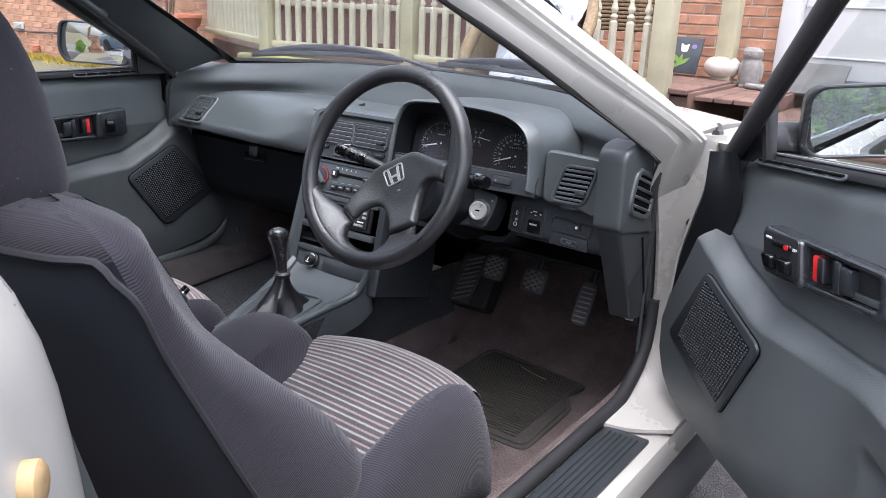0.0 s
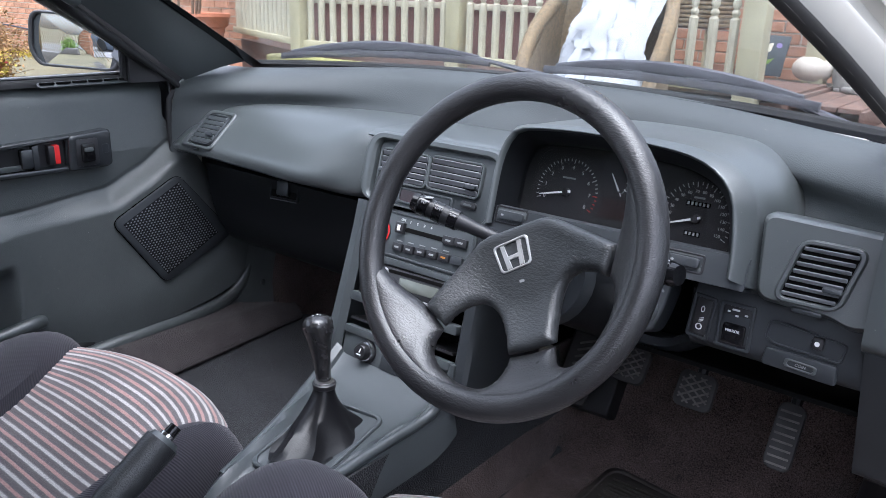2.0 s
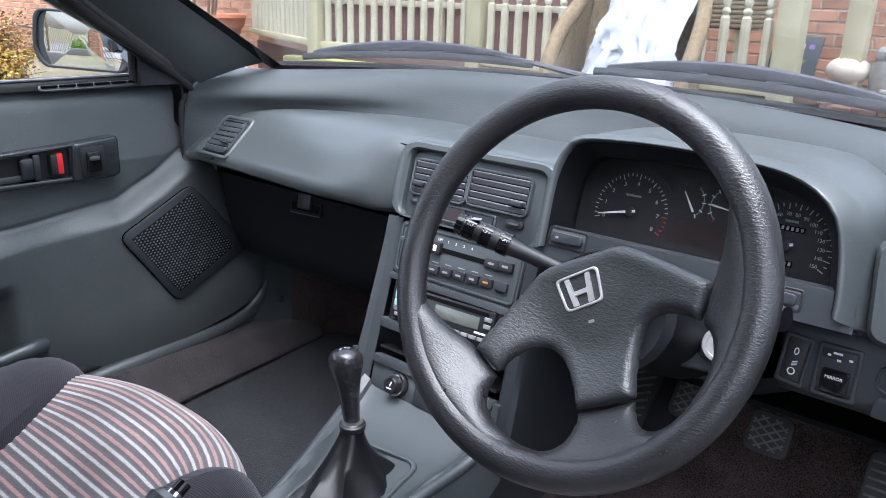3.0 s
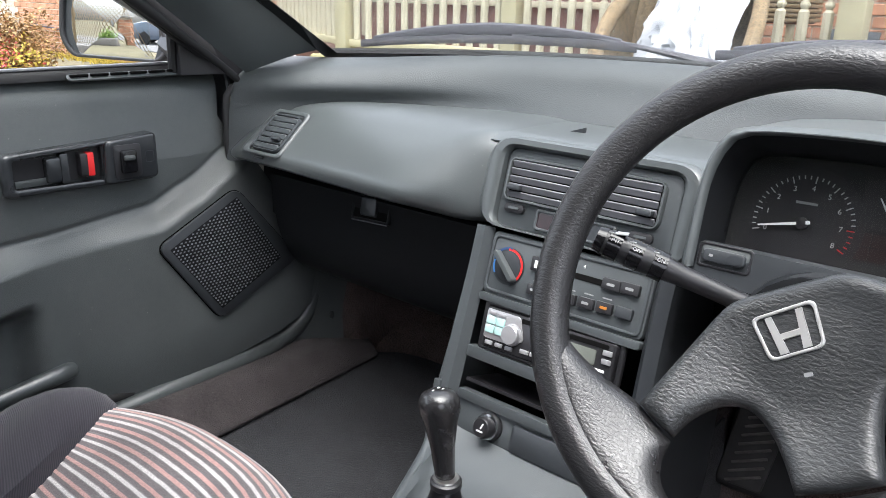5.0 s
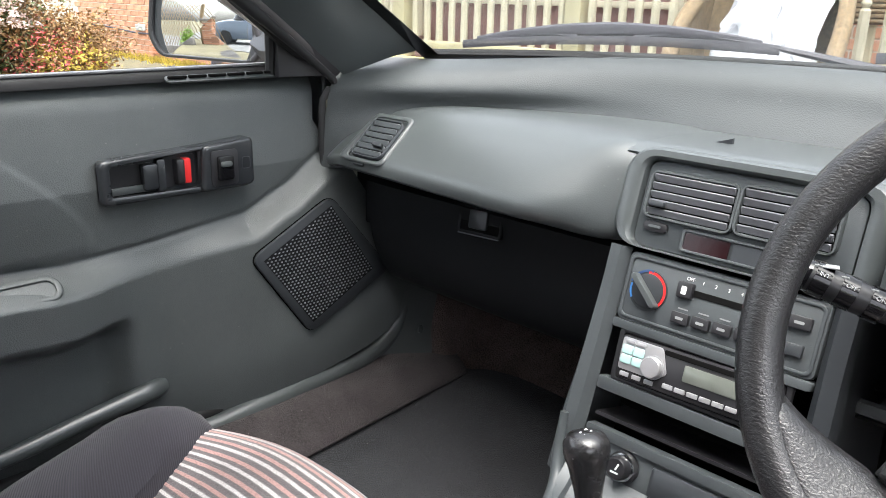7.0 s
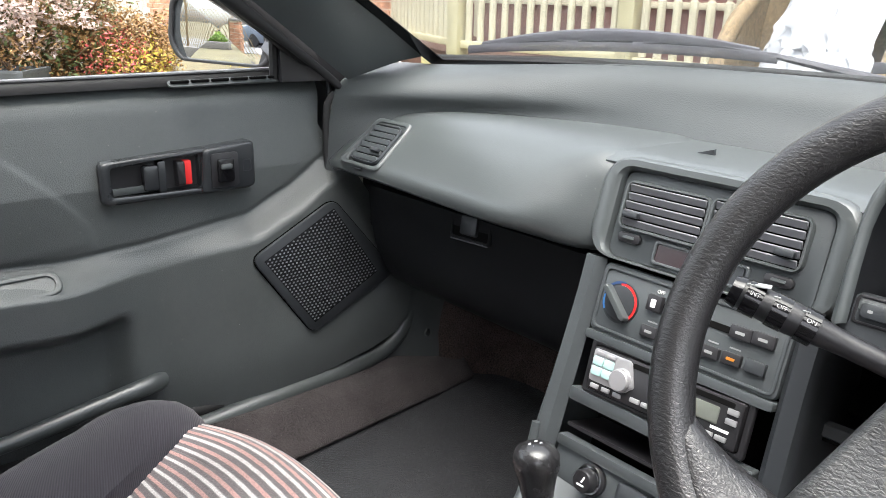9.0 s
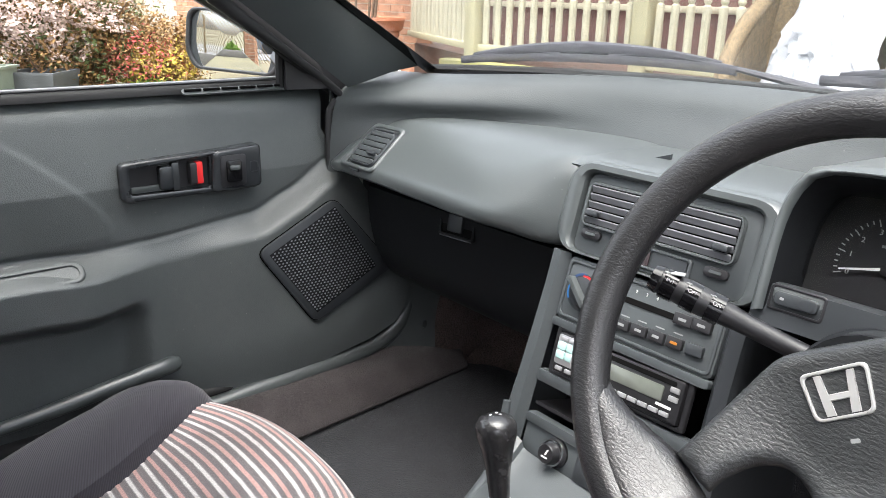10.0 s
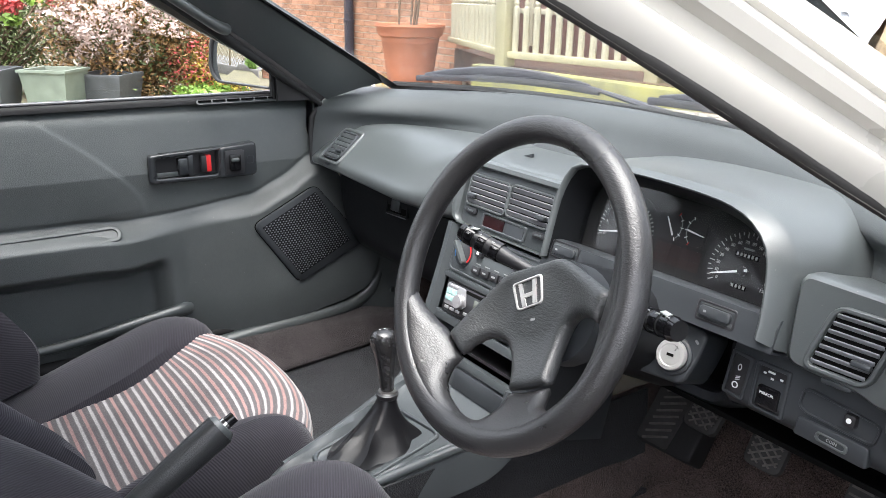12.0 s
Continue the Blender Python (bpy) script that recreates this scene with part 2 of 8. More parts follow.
CARPET = surface("dark_carpet", (0.026, 0.027, 0.030), 0.95, vary=0.9, scale=22, grain=1.0, grain_scale=420, bump_dist=0.003, spec=0.1, sheen=0.1, fine=0.85, dust=0.9)
CARPET_BROWN = surface("brown_carpet", (0.098, 0.073, 0.067), 0.95, vary=0.9, scale=18, grain=1.0, grain_scale=420, bump_dist=0.003, spec=0.1, sheen=0.1, fine=0.75, dust=0.8)
CARPET_SIDE = surface("side_carpet", (0.047, 0.041, 0.042), 0.95, vary=0.8, scale=20, grain=1.0, grain_scale=480, bump_dist=0.003, spec=0.1, sheen=0.1, fine=0.75, dust=0.9)
MAT_RUBBER = surface("dusty_rubber", (0.036, 0.031, 0.027), 0.8, vary=0.45, scale=7, grain=0.3, grain_scale=300, fine=0.4, dust=0.8)
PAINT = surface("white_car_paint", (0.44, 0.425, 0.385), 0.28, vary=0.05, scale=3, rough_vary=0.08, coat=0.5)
CHROME = surface("chrome", (0.75, 0.75, 0.76), 0.15, metal=1.0, vary=0.05, rough_vary=0.06)
STEEL = surface("worn_steel", (0.45, 0.44, 0.42), 0.35, metal=1.0, vary=0.2, scale=40)
RUST = surface("rusty_steel", (0.28, 0.14, 0.08), 0.8, vary=0.5, scale=60, metal=0.4)
SILVER = surface("silver_plastic", (0.38, 0.38, 0.39), 0.35, metal=0.5, vary=0.08, scale=30)
EMBLEM = surface("bright_emblem", (0.50, 0.50, 0.49), 0.30, metal=0.5, vary=0.05, scale=60)
MINT = surface("mint_key", (0.35, 0.55, 0.52), 0.4, vary=0.1, scale=60)
LCD = surface("grey_display", (0.12, 0.13, 0.115), 0.2, vary=0.1, scale=40)
CLOCK = surface("dark_red_display", (0.014, 0.003, 0.004), 0.15, vary=0.2, scale=40)
RED = surface("red_plastic", (0.62, 0.02, 0.02), 0.4, vary=0.12, scale=40)
DARK_BLUE = surface("dark_blue_print", (0.02, 0.05, 0.13), 0.4, vary=0.1, scale=40)
BLUE = surface("blue_print", (0.03, 0.16, 0.42), 0.4, vary=0.1, scale=40)
AMBER = surface("amber_key", (0.42, 0.16, 0.02), 0.4, vary=0.15, scale=60)
PRINT = surface("pale_print", (0.80, 0.81, 0.80), 0.5, vary=0.06, scale=60)
PRINT_DIAL = surface("dial_print", (0.46, 0.46, 0.45), 0.5, vary=0.06, scale=60)
PRINT_DIM = surface("grey_print", (0.26, 0.27, 0.27), 0.5, vary=0.06, scale=60)
GLASS = glass("clear_glass", (0.94, 0.96, 0.95), 0.32)
DOOR_GLASS = glass("door_glass_clear", (0.95, 0.97, 0.96), 0.14)
GAUGE_GLASS = glass("gauge_lens", (0.92, 0.92, 0.92), 0.35)
MIRROR = surface("mirror_glass", (0.85, 0.87, 0.88), 0.015, metal=1.0, vary=0.01, rough_vary=0.01)
BRICK = surface("red_brick", (0.46, 0.235, 0.145), 0.9, vary=0.3, scale=9, random_obj=0.22, grain=0.7, grain_scale=140, bump_dist=0.003)
BRICK_MESH = surface("red_brick_far", (0.45, 0.235, 0.15), 0.9, vary=0.3, scale=9, island=0.3, grain=0.7, grain_scale=140, bump_dist=0.003)
MORTAR = surface("mortar", (0.50, 0.45, 0.38), 0.95, vary=0.2, scale=12, grain=0.6, grain_scale=200, bump_dist=0.002)
CREAM = surface("cream_paint", (0.47, 0.43, 0.285), 0.6, vary=0.14, scale=6, grain=0.3, grain_scale=120, bump_dist=0.001)
CREAM_PALE = surface("pale_cream_paint", (0.49, 0.455, 0.345), 0.6, vary=0.14, scale=6, grain=0.3, grain_scale=120, bump_dist=0.001)
DECKING = surface("stained_decking", (0.125, 0.070, 0.052), 0.7, vary=0.35, scale=5, random_obj=0.2, grain=0.5, grain_scale=150, bump_dist=0.001)
TERRACOTTA = surface("terracotta", (0.55, 0.20, 0.11), 0.75, vary=0.16, scale=5, grain=0.3, grain_scale=200, bump_dist=0.001)
SOIL = surface("soil", (0.10, 0.055, 0.035), 0.95, vary=0.5, scale=30, grain=1.0, grain_scale=90, bump_dist=0.01)
GROUND = surface("mossy_driveway", (0.17, 0.15, 0.085), 0.95, colour2=(0.10, 0.09, 0.06), scale=1.6, grain=0.8, grain_scale=160, bump_dist=0.006, fine=0.4)
TARMAC = surface("gravelly_tarmac", (0.085, 0.08, 0.078), 0.9, vary=0.6, scale=30, grain=1.0, grain_scale=210, bump_dist=0.008, vor=True, fine=0.5)
GREY_POT = surface("grey_planter", (0.075, 0.08, 0.085), 0.7, vary=0.2, scale=8, grain=0.3, grain_scale=200)
GREEN_POT = surface("green_glazed_planter", (0.20, 0.235, 0.19), 0.4, vary=0.18, scale=9)
STONE = surface("grey_stone", (0.22, 0.205, 0.19), 0.9, vary=0.25, scale=20, grain=0.6, grain_scale=120, bump_dist=0.003)
WHITE_CLAY = surface("whitewashed_clay", (0.50, 0.45, 0.39), 0.8, vary=0.15, scale=20)
SLATE = surface("slate", (0.055, 0.065, 0.075), 0.7, vary=0.25, scale=15)
WHITE_PLASTIC = surface("white_plastic", (0.58, 0.58, 0.565), 0.4, vary=0.05, scale=4)
SHEET = surface("white_sheet", (0.38, 0.39, 0.42), 0.75, vary=0.06, scale=8, grain=0.2, grain_scale=100)
WICKER = surface("wicker", (0.21, 0.15, 0.085), 0.8, vary=0.35, scale=60, grain=0.8, grain_scale=120, bump_dist=0.004)
DARK_PIPE = surface("dark_pipe", (0.035, 0.033, 0.05), 0.5, vary=0.2, scale=8)
# Red lowered so the porch shade is part of the wall colour.
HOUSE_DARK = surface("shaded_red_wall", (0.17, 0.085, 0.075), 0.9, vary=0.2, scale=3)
LEAF = surface("leaf_green", (0.09, 0.12, 0.04), 0.6, vary=0.35, scale=10, island=0.45)
LEAF_RUST = surface("leaf_rust", (0.26, 0.15, 0.06), 0.6, vary=0.35, scale=10, island=0.45)
LEAF_YELLOW = surface("leaf_yellow", (0.42, 0.32, 0.05), 0.6, vary=0.25, scale=10, island=0.35)
LEAF_BRIGHT = surface("leaf_bright_green", (0.18, 0.30, 0.05), 0.6, vary=0.25, scale=10, island=0.35)
BLOSSOM = surface("white_pink_blossom", (0.62, 0.49, 0.45), 0.6, vary=0.12, scale=30, island=0.2)
RED_BLOOM = surface("red_bloom", (0.50, 0.08, 0.08), 0.6, vary=0.2, scale=30, island=0.3)
TWIG = surface("twig", (0.16, 0.11, 0.075), 0.9, vary=0.3, scale=30)
CAR_BLUE = surface("grey_blue_paint", (0.10, 0.13, 0.17), 0.3, vary=0.08, scale=3, coat=0.5)
ROADGREY = surface("road_asphalt", (0.16, 0.16, 0.16), 0.9, vary=0.25, scale=5, grain=0.5, grain_scale=100)

# ---- mesh tools ----
def v3(*p):
    return Vector(p)


def finish(ob, mat, sharp=38):
    me = ob.data
    if mat:
        me.materials.append(mat)
    me.polygons.foreach_set("use_smooth", [True] * len(me.polygons))
    me.set_sharp_from_angle(angle=radians(sharp))
    return ob


def part(name, bm, mat, parent=None, label="", sharp=38, recalc=True):
    """Links a bmesh as one mesh object under a thing or a part."""
    if recalc:
        bmesh.ops.recalc_face_normals(bm, faces=bm.faces)
    me = bpy.data.meshes.new(name)
    bm.to_mesh(me)
    bm.free()
    ob = finish(new(name, me), mat, sharp)
    if parent:
        ob.parent = parent
    if label:
        ob["label"] = label
    return ob


def thing(name, label, category, group="", at=None):
    ob = new(name)
    ob.empty_display_size = 0.1
    if at is not None:
        ob.matrix_world = at
    return tagged(ob, label, category, group)


def box(size, at=(0, 0, 0), bevel=0.0, seg=2, rot=None, bm=None):
    bm = bm or bmesh.new()
    m = Matrix.Translation(at) @ (rot.to_4x4() if rot else Matrix.Identity(4)) @ Matrix.Diagonal((*size, 1))
    r = bmesh.ops.create_cube(bm, size=1.0, matrix=m)
    if bevel:
        es = list({e for v in r["verts"] for e in v.link_edges})
        bmesh.ops.bevel(bm, geom=es, offset=bevel, segments=seg, affect="EDGES", profile=0.5)
    return bm


def rrect(w, h, r, n=5):
    """A rounded rectangle about the origin, anticlockwise."""
    r = min(r, w / 2 - 1e-5, h / 2 - 1e-5)
    out = []
    for cx, cy, a0 in ((w / 2 - r, h / 2 - r, 0), (-w / 2 + r, h / 2 - r, 90), (-w / 2 + r, -h / 2 + r, 180), (w / 2 - r, -h / 2 + r, 270)):
        for i in range(n + 1):
            a = radians(a0 + 90 * i / n)
            out.append((cx + r * math.cos(a), cy + r * math.sin(a)))
    return out


def rpoly(pts, r, n=5):
    """A polygon with rounded corners."""
    out = []
    k = len(pts)
    for i in range(k):
        p, a, b = Vector(pts[i]), Vector(pts[i - 1]), Vector(pts[(i + 1) % k])
        d = min(r, (a - p).length * 0.45, (b - p).length * 0.45)
        s, e = p + (a - p).normalized() * d, p + (b - p).normalized() * d
        for j in range(n + 1):
            t = j / n
            out.append(tuple(s * (1 - t) ** 2 + p * 2 * t * (1 - t) + e * t * t))
    return out


def prism(outline, depth, m=None, bevel=0.0, bm=None, seg=2):
    """An outline in the local xy plane, raised to z = depth, its upper rim rounded."""
    bm = bm or bmesh.new()
    m = m or Matrix.Identity(4)
    ctr = Vector((sum(p[0] for p in outline) / len(outline), sum(p[1] for p in outline) / len(outline)))
    rings = [(0.0, 0.0)]
    if bevel:
        for i in range(seg + 1):
            a = math.pi / 2 * i / seg
            rings.append((depth - bevel + bevel * math.sin(a), bevel * (1 - math.cos(a))))
    else:
        rings.append((depth, 0.0))
    span = max((Vector(p) - ctr).length for p in outline)
    loops = []
    for z, ins in rings:
        f = 1 - ins / span
        loops.append([bm.verts.new(m @ Vector((ctr.x + (p[0] - ctr.x) * f, ctr.y + (p[1] - ctr.y) * f, z))) for p in outline])
    k = len(outline)
    for a, b in zip(loops, loops[1:]):
        for i in range(k):
            bm.faces.new((a[i], a[(i + 1) % k], b[(i + 1) % k], b[i]))
    bm.faces.new(list(reversed(loops[0])))
    bm.faces.new(loops[-1])
    return bm


def ring(outer, inner, depth, m=None, bm=None, inner_depth=None, round_=0.0):
    """A bezel between two outlines of equal count."""
    bm = bm or bmesh.new()
    m = m or Matrix.Identity(4)
    d2 = depth if inner_depth is None else inner_depth
    def lp(o, z):
        return [bm.verts.new(m @ Vector((p[0], p[1], z))) for p in o]
    def mixo(t):
        return [(a[0] * (1 - t) + b[0] * t, a[1] * (1 - t) + b[1] * t) for a, b in zip(outer, inner)]
    loops = [lp(outer, 0), lp(outer, depth - round_)]
    if round_:
        loops += [lp(mixo(0.12), depth - round_ * 0.3), lp(mixo(0.3), depth), lp(mixo(0.75), d2), lp(mixo(0.93), d2 - round_ * 0.3), lp(inner, d2 - round_)]
    else:
        loops += [lp(inner, d2)]
    loops.append(lp(inner, 0))
    k = len(outer)
    for a, b in zip(loops, loops[1:] + loops[:1]):
        for i in range(k):
            bm.faces.new((a[i], a[(i + 1) % k], b[(i + 1) % k], b[i]))
    return bm


def catmull(pts, n):
    """n points evenly along a smooth curve through pts."""
    pts = [Vector(p) for p in pts]
    if len(pts) < 3:
        return [pts[0].lerp(pts[-1], i / (n - 1)) for i in range(n)]
    ext = [2 * pts[0] - pts[1]] + pts + [2 * pts[-1] - pts[-2]]
    fine = []
    for i in range(len(pts) - 1):
        p0, p1, p2, p3 = ext[i:i + 4]
        for j in range(12):
            t = j / 12
            fine.append(0.5 * ((2 * p1) + (p2 - p0) * t + (2 * p0 - 5 * p1 + 4 * p2 - p3) * t * t + (3 * p1 - p0 - 3 * p2 + p3) * t ** 3))
    fine.append(pts[-1])
    acc = [0.0]
    for a, b in zip(fine, fine[1:]):
        acc.append(acc[-1] + (b - a).length)
    out, j = [], 0
    for i in range(n):
        s = acc[-1] * i / (n - 1)
        while j < len(fine) - 2 and acc[j + 1] < s:
            j += 1
        d = acc[j + 1] - acc[j]
        out.append(fine[j].lerp(fine[j + 1], (s - acc[j]) / d if d > 1e-9 else 0))
    return out


def sheet(rows, bm=None, thick=0.0, closed=False, caps=False, uv=True, uvscale=1.0):
    """A skin over a grid of points, with UVs in metres; thick gives it a back."""
    bm = bm or bmesh.new()
    layer = bm.loops.layers.uv.verify()
    nr, nc = len(rows), len(rows[0])
    grid = [[bm.verts.new(p) for p in r] for r in rows]
    us = [[0.0] for _ in rows]
    for i, r in enumerate(rows):
        for a, b in zip(r, r[1:] + ([r[0]] if closed else [])):
            us[i].append(us[i][-1] + (Vector(b) - Vector(a)).length)
    mid = nc // 2
    vs = [0.0]
    for a, b in zip(rows, rows[1:]):
        vs.append(vs[-1] + (Vector(b[mid]) - Vector(a[mid])).length)
    cols = nc if closed else nc - 1
    for i in range(nr - 1):
        for j in range(cols):
            j2 = (j + 1) % nc
            f = bm.faces.new((grid[i][j], grid[i][j2], grid[i + 1][j2], grid[i + 1][j]))
            for lo, (u, v) in zip(f.loops, ((us[i][j], vs[i]), (us[i][j + 1], vs[i]), (us[i + 1][j + 1], vs[i + 1]), (us[i + 1][j], vs[i + 1]))):
                lo[layer].uv = (u * uvscale, v * uvscale)
    if caps and closed:
        bm.faces.new(list(reversed(grid[0])))
        bm.faces.new(grid[-1])
    if thick:
        bmesh.ops.recalc_face_normals(bm, faces=bm.faces)
        bmesh.ops.solidify(bm, geom=list(bm.faces), thickness=thick)
    return bm


def skin(stations, n, m, **kw):
    """A smooth skin: each station is a run of points, joined smoothly across."""
    runs = [catmull(s, n) for s in stations]
    cols = [catmull([r[j] for r in runs], m) for j in range(n)]
    rows = [[cols[j][i] for j in range(n)] for i in range(m)]
    return sheet(rows, **kw)


def tube(points, radius, n=10, bm=None, smooth=0, flat=1.0, caps=True):
    """A round bar along points; radius may be a list."""
    bm = bm or bmesh.new()
    pts = catmull(points, smooth) if smooth else [Vector(p) for p in points]
    k = len(pts)
    if isinstance(radius, (list, tuple)):
        rad = [radius[min(int(i * (len(radius) - 1) / max(k - 1, 1)), len(radius) - 2)] * (1 - f) + radius[min(int(i * (len(radius) - 1) / max(k - 1, 1)) + 1, len(radius) - 1)] * f
               for i in range(k) for f in [(i * (len(radius) - 1) / max(k - 1, 1)) % 1.0 if i < k - 1 else 1.0]]
    else:
        rad = [radius] * k
    tan = [(pts[min(i + 1, k - 1)] - pts[max(i - 1, 0)]).normalized() for i in range(k)]
    ref = Vector((0, 0, 1)) if abs(tan[0].z) < 0.9 else Vector((1, 0, 0))
    side = tan[0].cross(ref).normalized()
    loops = []
    for i in range(k):
        side = (side - tan[i] * side.dot(tan[i])).normalized()
        up = tan[i].cross(side)
        loops.append([bm.verts.new(pts[i] + (side * math.cos(a) + up * math.sin(a) * flat) * rad[i]) for a in (2 * math.pi * j / n for j in range(n))])
    for a, b in zip(loops, loops[1:]):
        for j in range(n):
            bm.faces.new((a[j], a[(j + 1) % n], b[(j + 1) % n], b[j]))
    if caps:
        bm.faces.new(list(reversed(loops[0])))
        bm.faces.new(loops[-1])
    return bm


def lathe(profile, n=24, m=None, bm=None):
    """A turned solid: (radius, height) pairs about the local z axis."""
    bm = bm or bmesh.new()
    m = m or Matrix.Identity(4)
    loops = []
    for r, z in profile:
        loops.append([bm.verts.new(m @ Vector((max(r, 1e-4) * math.cos(a), max(r, 1e-4) * math.sin(a), z))) for a in (2 * math.pi * j / n for j in range(n))])
    for a, b in zip(loops, loops[1:]):
        for j in range(n):
            bm.faces.new((a[j], a[(j + 1) % n], b[(j + 1) % n], b[j]))
    bm.faces.new(list(reversed(loops[0])))
    bm.faces.new(loops[-1])
    return bm


def cushion(outline, edge, thick, lift, m, step=0.0035):
    """A padded plate: an outline in the local xy plane, filled with a fine net, swelling to its thickness within a rounded edge; lift bends it."""
    k = len(outline)
    o = np.array([tuple(p) for p in outline], float)
    q = np.roll(o, -1, 0)
    def inside_and_depth(p):
        d = q - o
        f = np.clip(((p - o) * d).sum(1) / np.maximum((d * d).sum(1), 1e-12), 0, 1)
        far = np.sqrt((((o + d * f[:, None]) - p) ** 2).sum(1).min())
        cross = ((o[:, 1] > p[1]) != (q[:, 1] > p[1])) & (p[0] < (q[:, 0] - o[:, 0]) * (p[1] - o[:, 1]) / (q[:, 1] - o[:, 1] + 1e-15) + o[:, 0])
        return cross.sum() % 2 == 1, far
    pts = [Vector(p) for p in o]
    inner = []
    for x in np.arange(o[:, 0].min(), o[:, 0].max(), step):
        for y in np.arange(o[:, 1].min(), o[:, 1].max(), step):
            within, far = inside_and_depth(np.array((x, y)))
            if within and far > step * 0.35:
                inner.append(Vector((x, y)))
    net = delaunay_2d_cdt(pts + inner, [(i, (i + 1) % k) for i in range(k)], [], 1, 1e-7)
    vs, fs = net[0], net[2]
    bm = bmesh.new()
    sides = []
    swell = []
    for v in vs:
        far = inside_and_depth(np.array(v))[1]
        t = 1 - min(far / edge, 1.0)
        swell.append(thick * math.sqrt(max(0.0, 1 - t * t)))
    rim_v = {}
    for sg in (1, -1):
        row = []
        for i, v in enumerate(vs):
            if sg < 0 and swell[i] < 1e-5:
                row.append(rim_v[i])
                continue
            b = bm.verts.new(m @ Vector((v.x, v.y, lift(v.x, v.y) + sg * swell[i])))
            if sg > 0:
                rim_v[i] = b
            row.append(b)
        sides.append(row)
    for f in fs:
        bm.faces.new([sides[0][i] for i in f])
        if any(sides[0][i] is not sides[1][i] for i in f):
            bm.faces.new([sides[1][i] for i in reversed(f)])
    return bm


def axes(origin, x, y):
    """A pose with the local x and y axes along the given ways."""
    x = Vector(x).normalized()
    z = x.cross(Vector(y)).normalized()
    y = z.cross(x)
    m = Matrix((x, y, z)).transposed().to_4x4()
    m.translation = Vector(origin)
    return m


def smoothstep(a, b, x):
    t = min(max((x - a) / (b - a), 0), 1)
    return t * t * (3 - 2 * t)


def lettering(name, text, size, m, mat, parent, depth=0.0004):
    """Raised characters in the built-in font, as a mesh."""
    cu = bpy.data.curves.new(name, "FONT")
    cu.body, cu.size, cu.extrude, cu.align_x, cu.align_y = text, size, depth, "CENTER", "CENTER"
    tmp = bpy.data.objects.new(name, cu)
    scene.collection.objects.link(tmp)
    me = bpy.data.meshes.new_from_object(tmp)
    bpy.data.objects.remove(tmp)
    bpy.data.curves.remove(cu)
    ob = new(name, me)
    me.materials.clear()
    me.materials.append(mat)
    me.transform(m)
    ob.parent = parent
    return ob

# ---- car shell: white three-door coupe ----
car = thing("coupe_car", "white-painted coupe body with open driver's side and black trim", "car")


def mirror_x(p):
    return (-p[0], p[1], p[2])


def pillar_line(a, b, up, k=3):
    """A line up the screen pillar, carried on to the roof."""
    a, b, up = Vector(a), Vector(b), Vector(up)
    return [a, a.lerp(b, 0.5), b, b.lerp(up, 0.6), up]


# screen pillar on the driver's side: painted channel seen from the open doorway, trim inside
L_A = [(0.722, 1.365, 0.862), (0.650, 1.05, 1.030), (0.560, 0.80, 1.170), (0.530, 0.62, 1.255)]
L_B = [(0.748, 1.37, 0.900), (0.662, 1.07, 1.052), (0.572, 0.80, 1.195), (0.545, 0.62, 1.280)]
L_C = [(0.768, 1.45, 0.890), (0.682, 1.13, 1.050), (0.595, 0.84, 1.205), (0.570, 0.66, 1.285)]
L_D = [(0.760, 1.50, 0.890), (0.676, 1.165, 1.058), (0.588, 0.865, 1.214), (0.561, 0.665, 1.293)]
L_E = [(0.732, 1.555, 0.896), (0.645, 1.215, 1.076), (0.564, 0.885, 1.228), (0.538, 0.685, 1.306)]


def strips(lines, n=24):
    return [[*c] for c in zip(*[catmull(l, n) for l in lines])]


def pillar(sx, name, lines, mat, label, thick=0.006):
    ls = [[(p[0] * sx, p[1], p[2]) for p in l] for l in lines]
    return part(name, sheet(strips(ls), thick=thick), mat, car, label)


def channelled(lines, steps):
    """Lines between the given ones, pressed in or raised, for a stepped channel section."""
    out = []
    for k, dep in steps:
        i = min(int(k), len(lines) - 2)
        line = [Vector(a).lerp(Vector(b), k - i) + Vector((0.66, -0.36, 0.20)) * dep for a, b in zip(lines[i], lines[i + 1])]
        foot = Vector(lines[i][0]).lerp(Vector(lines[i + 1][0]), k - i)
        out.append([tuple(p) for p in (foot + Vector((-0.036, 0.052, -0.125)), foot + Vector((-0.011, 0.027, -0.050)), *line)])
    return out


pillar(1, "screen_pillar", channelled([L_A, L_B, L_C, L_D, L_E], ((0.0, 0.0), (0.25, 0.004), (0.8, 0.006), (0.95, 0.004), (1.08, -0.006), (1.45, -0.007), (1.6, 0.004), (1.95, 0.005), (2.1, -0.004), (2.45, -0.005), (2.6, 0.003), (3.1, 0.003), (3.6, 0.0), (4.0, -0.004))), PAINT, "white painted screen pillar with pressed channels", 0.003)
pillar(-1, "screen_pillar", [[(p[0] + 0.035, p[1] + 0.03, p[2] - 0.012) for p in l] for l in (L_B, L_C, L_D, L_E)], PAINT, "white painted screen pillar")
TRIM_D = [[(0.735, 1.36, 0.890), (0.635, 1.06, 1.045), (0.550, 0.80, 1.185), (0.520, 0.62, 1.270)],
          [(0.690, 1.46, 0.912), (0.618, 1.15, 1.075), (0.540, 0.86, 1.225), (0.515, 0.70, 1.285)],
          [(0.660, 1.56, 0.925), (0.610, 1.22, 1.095), (0.545, 0.93, 1.250), (0.520, 0.78, 1.295)]]
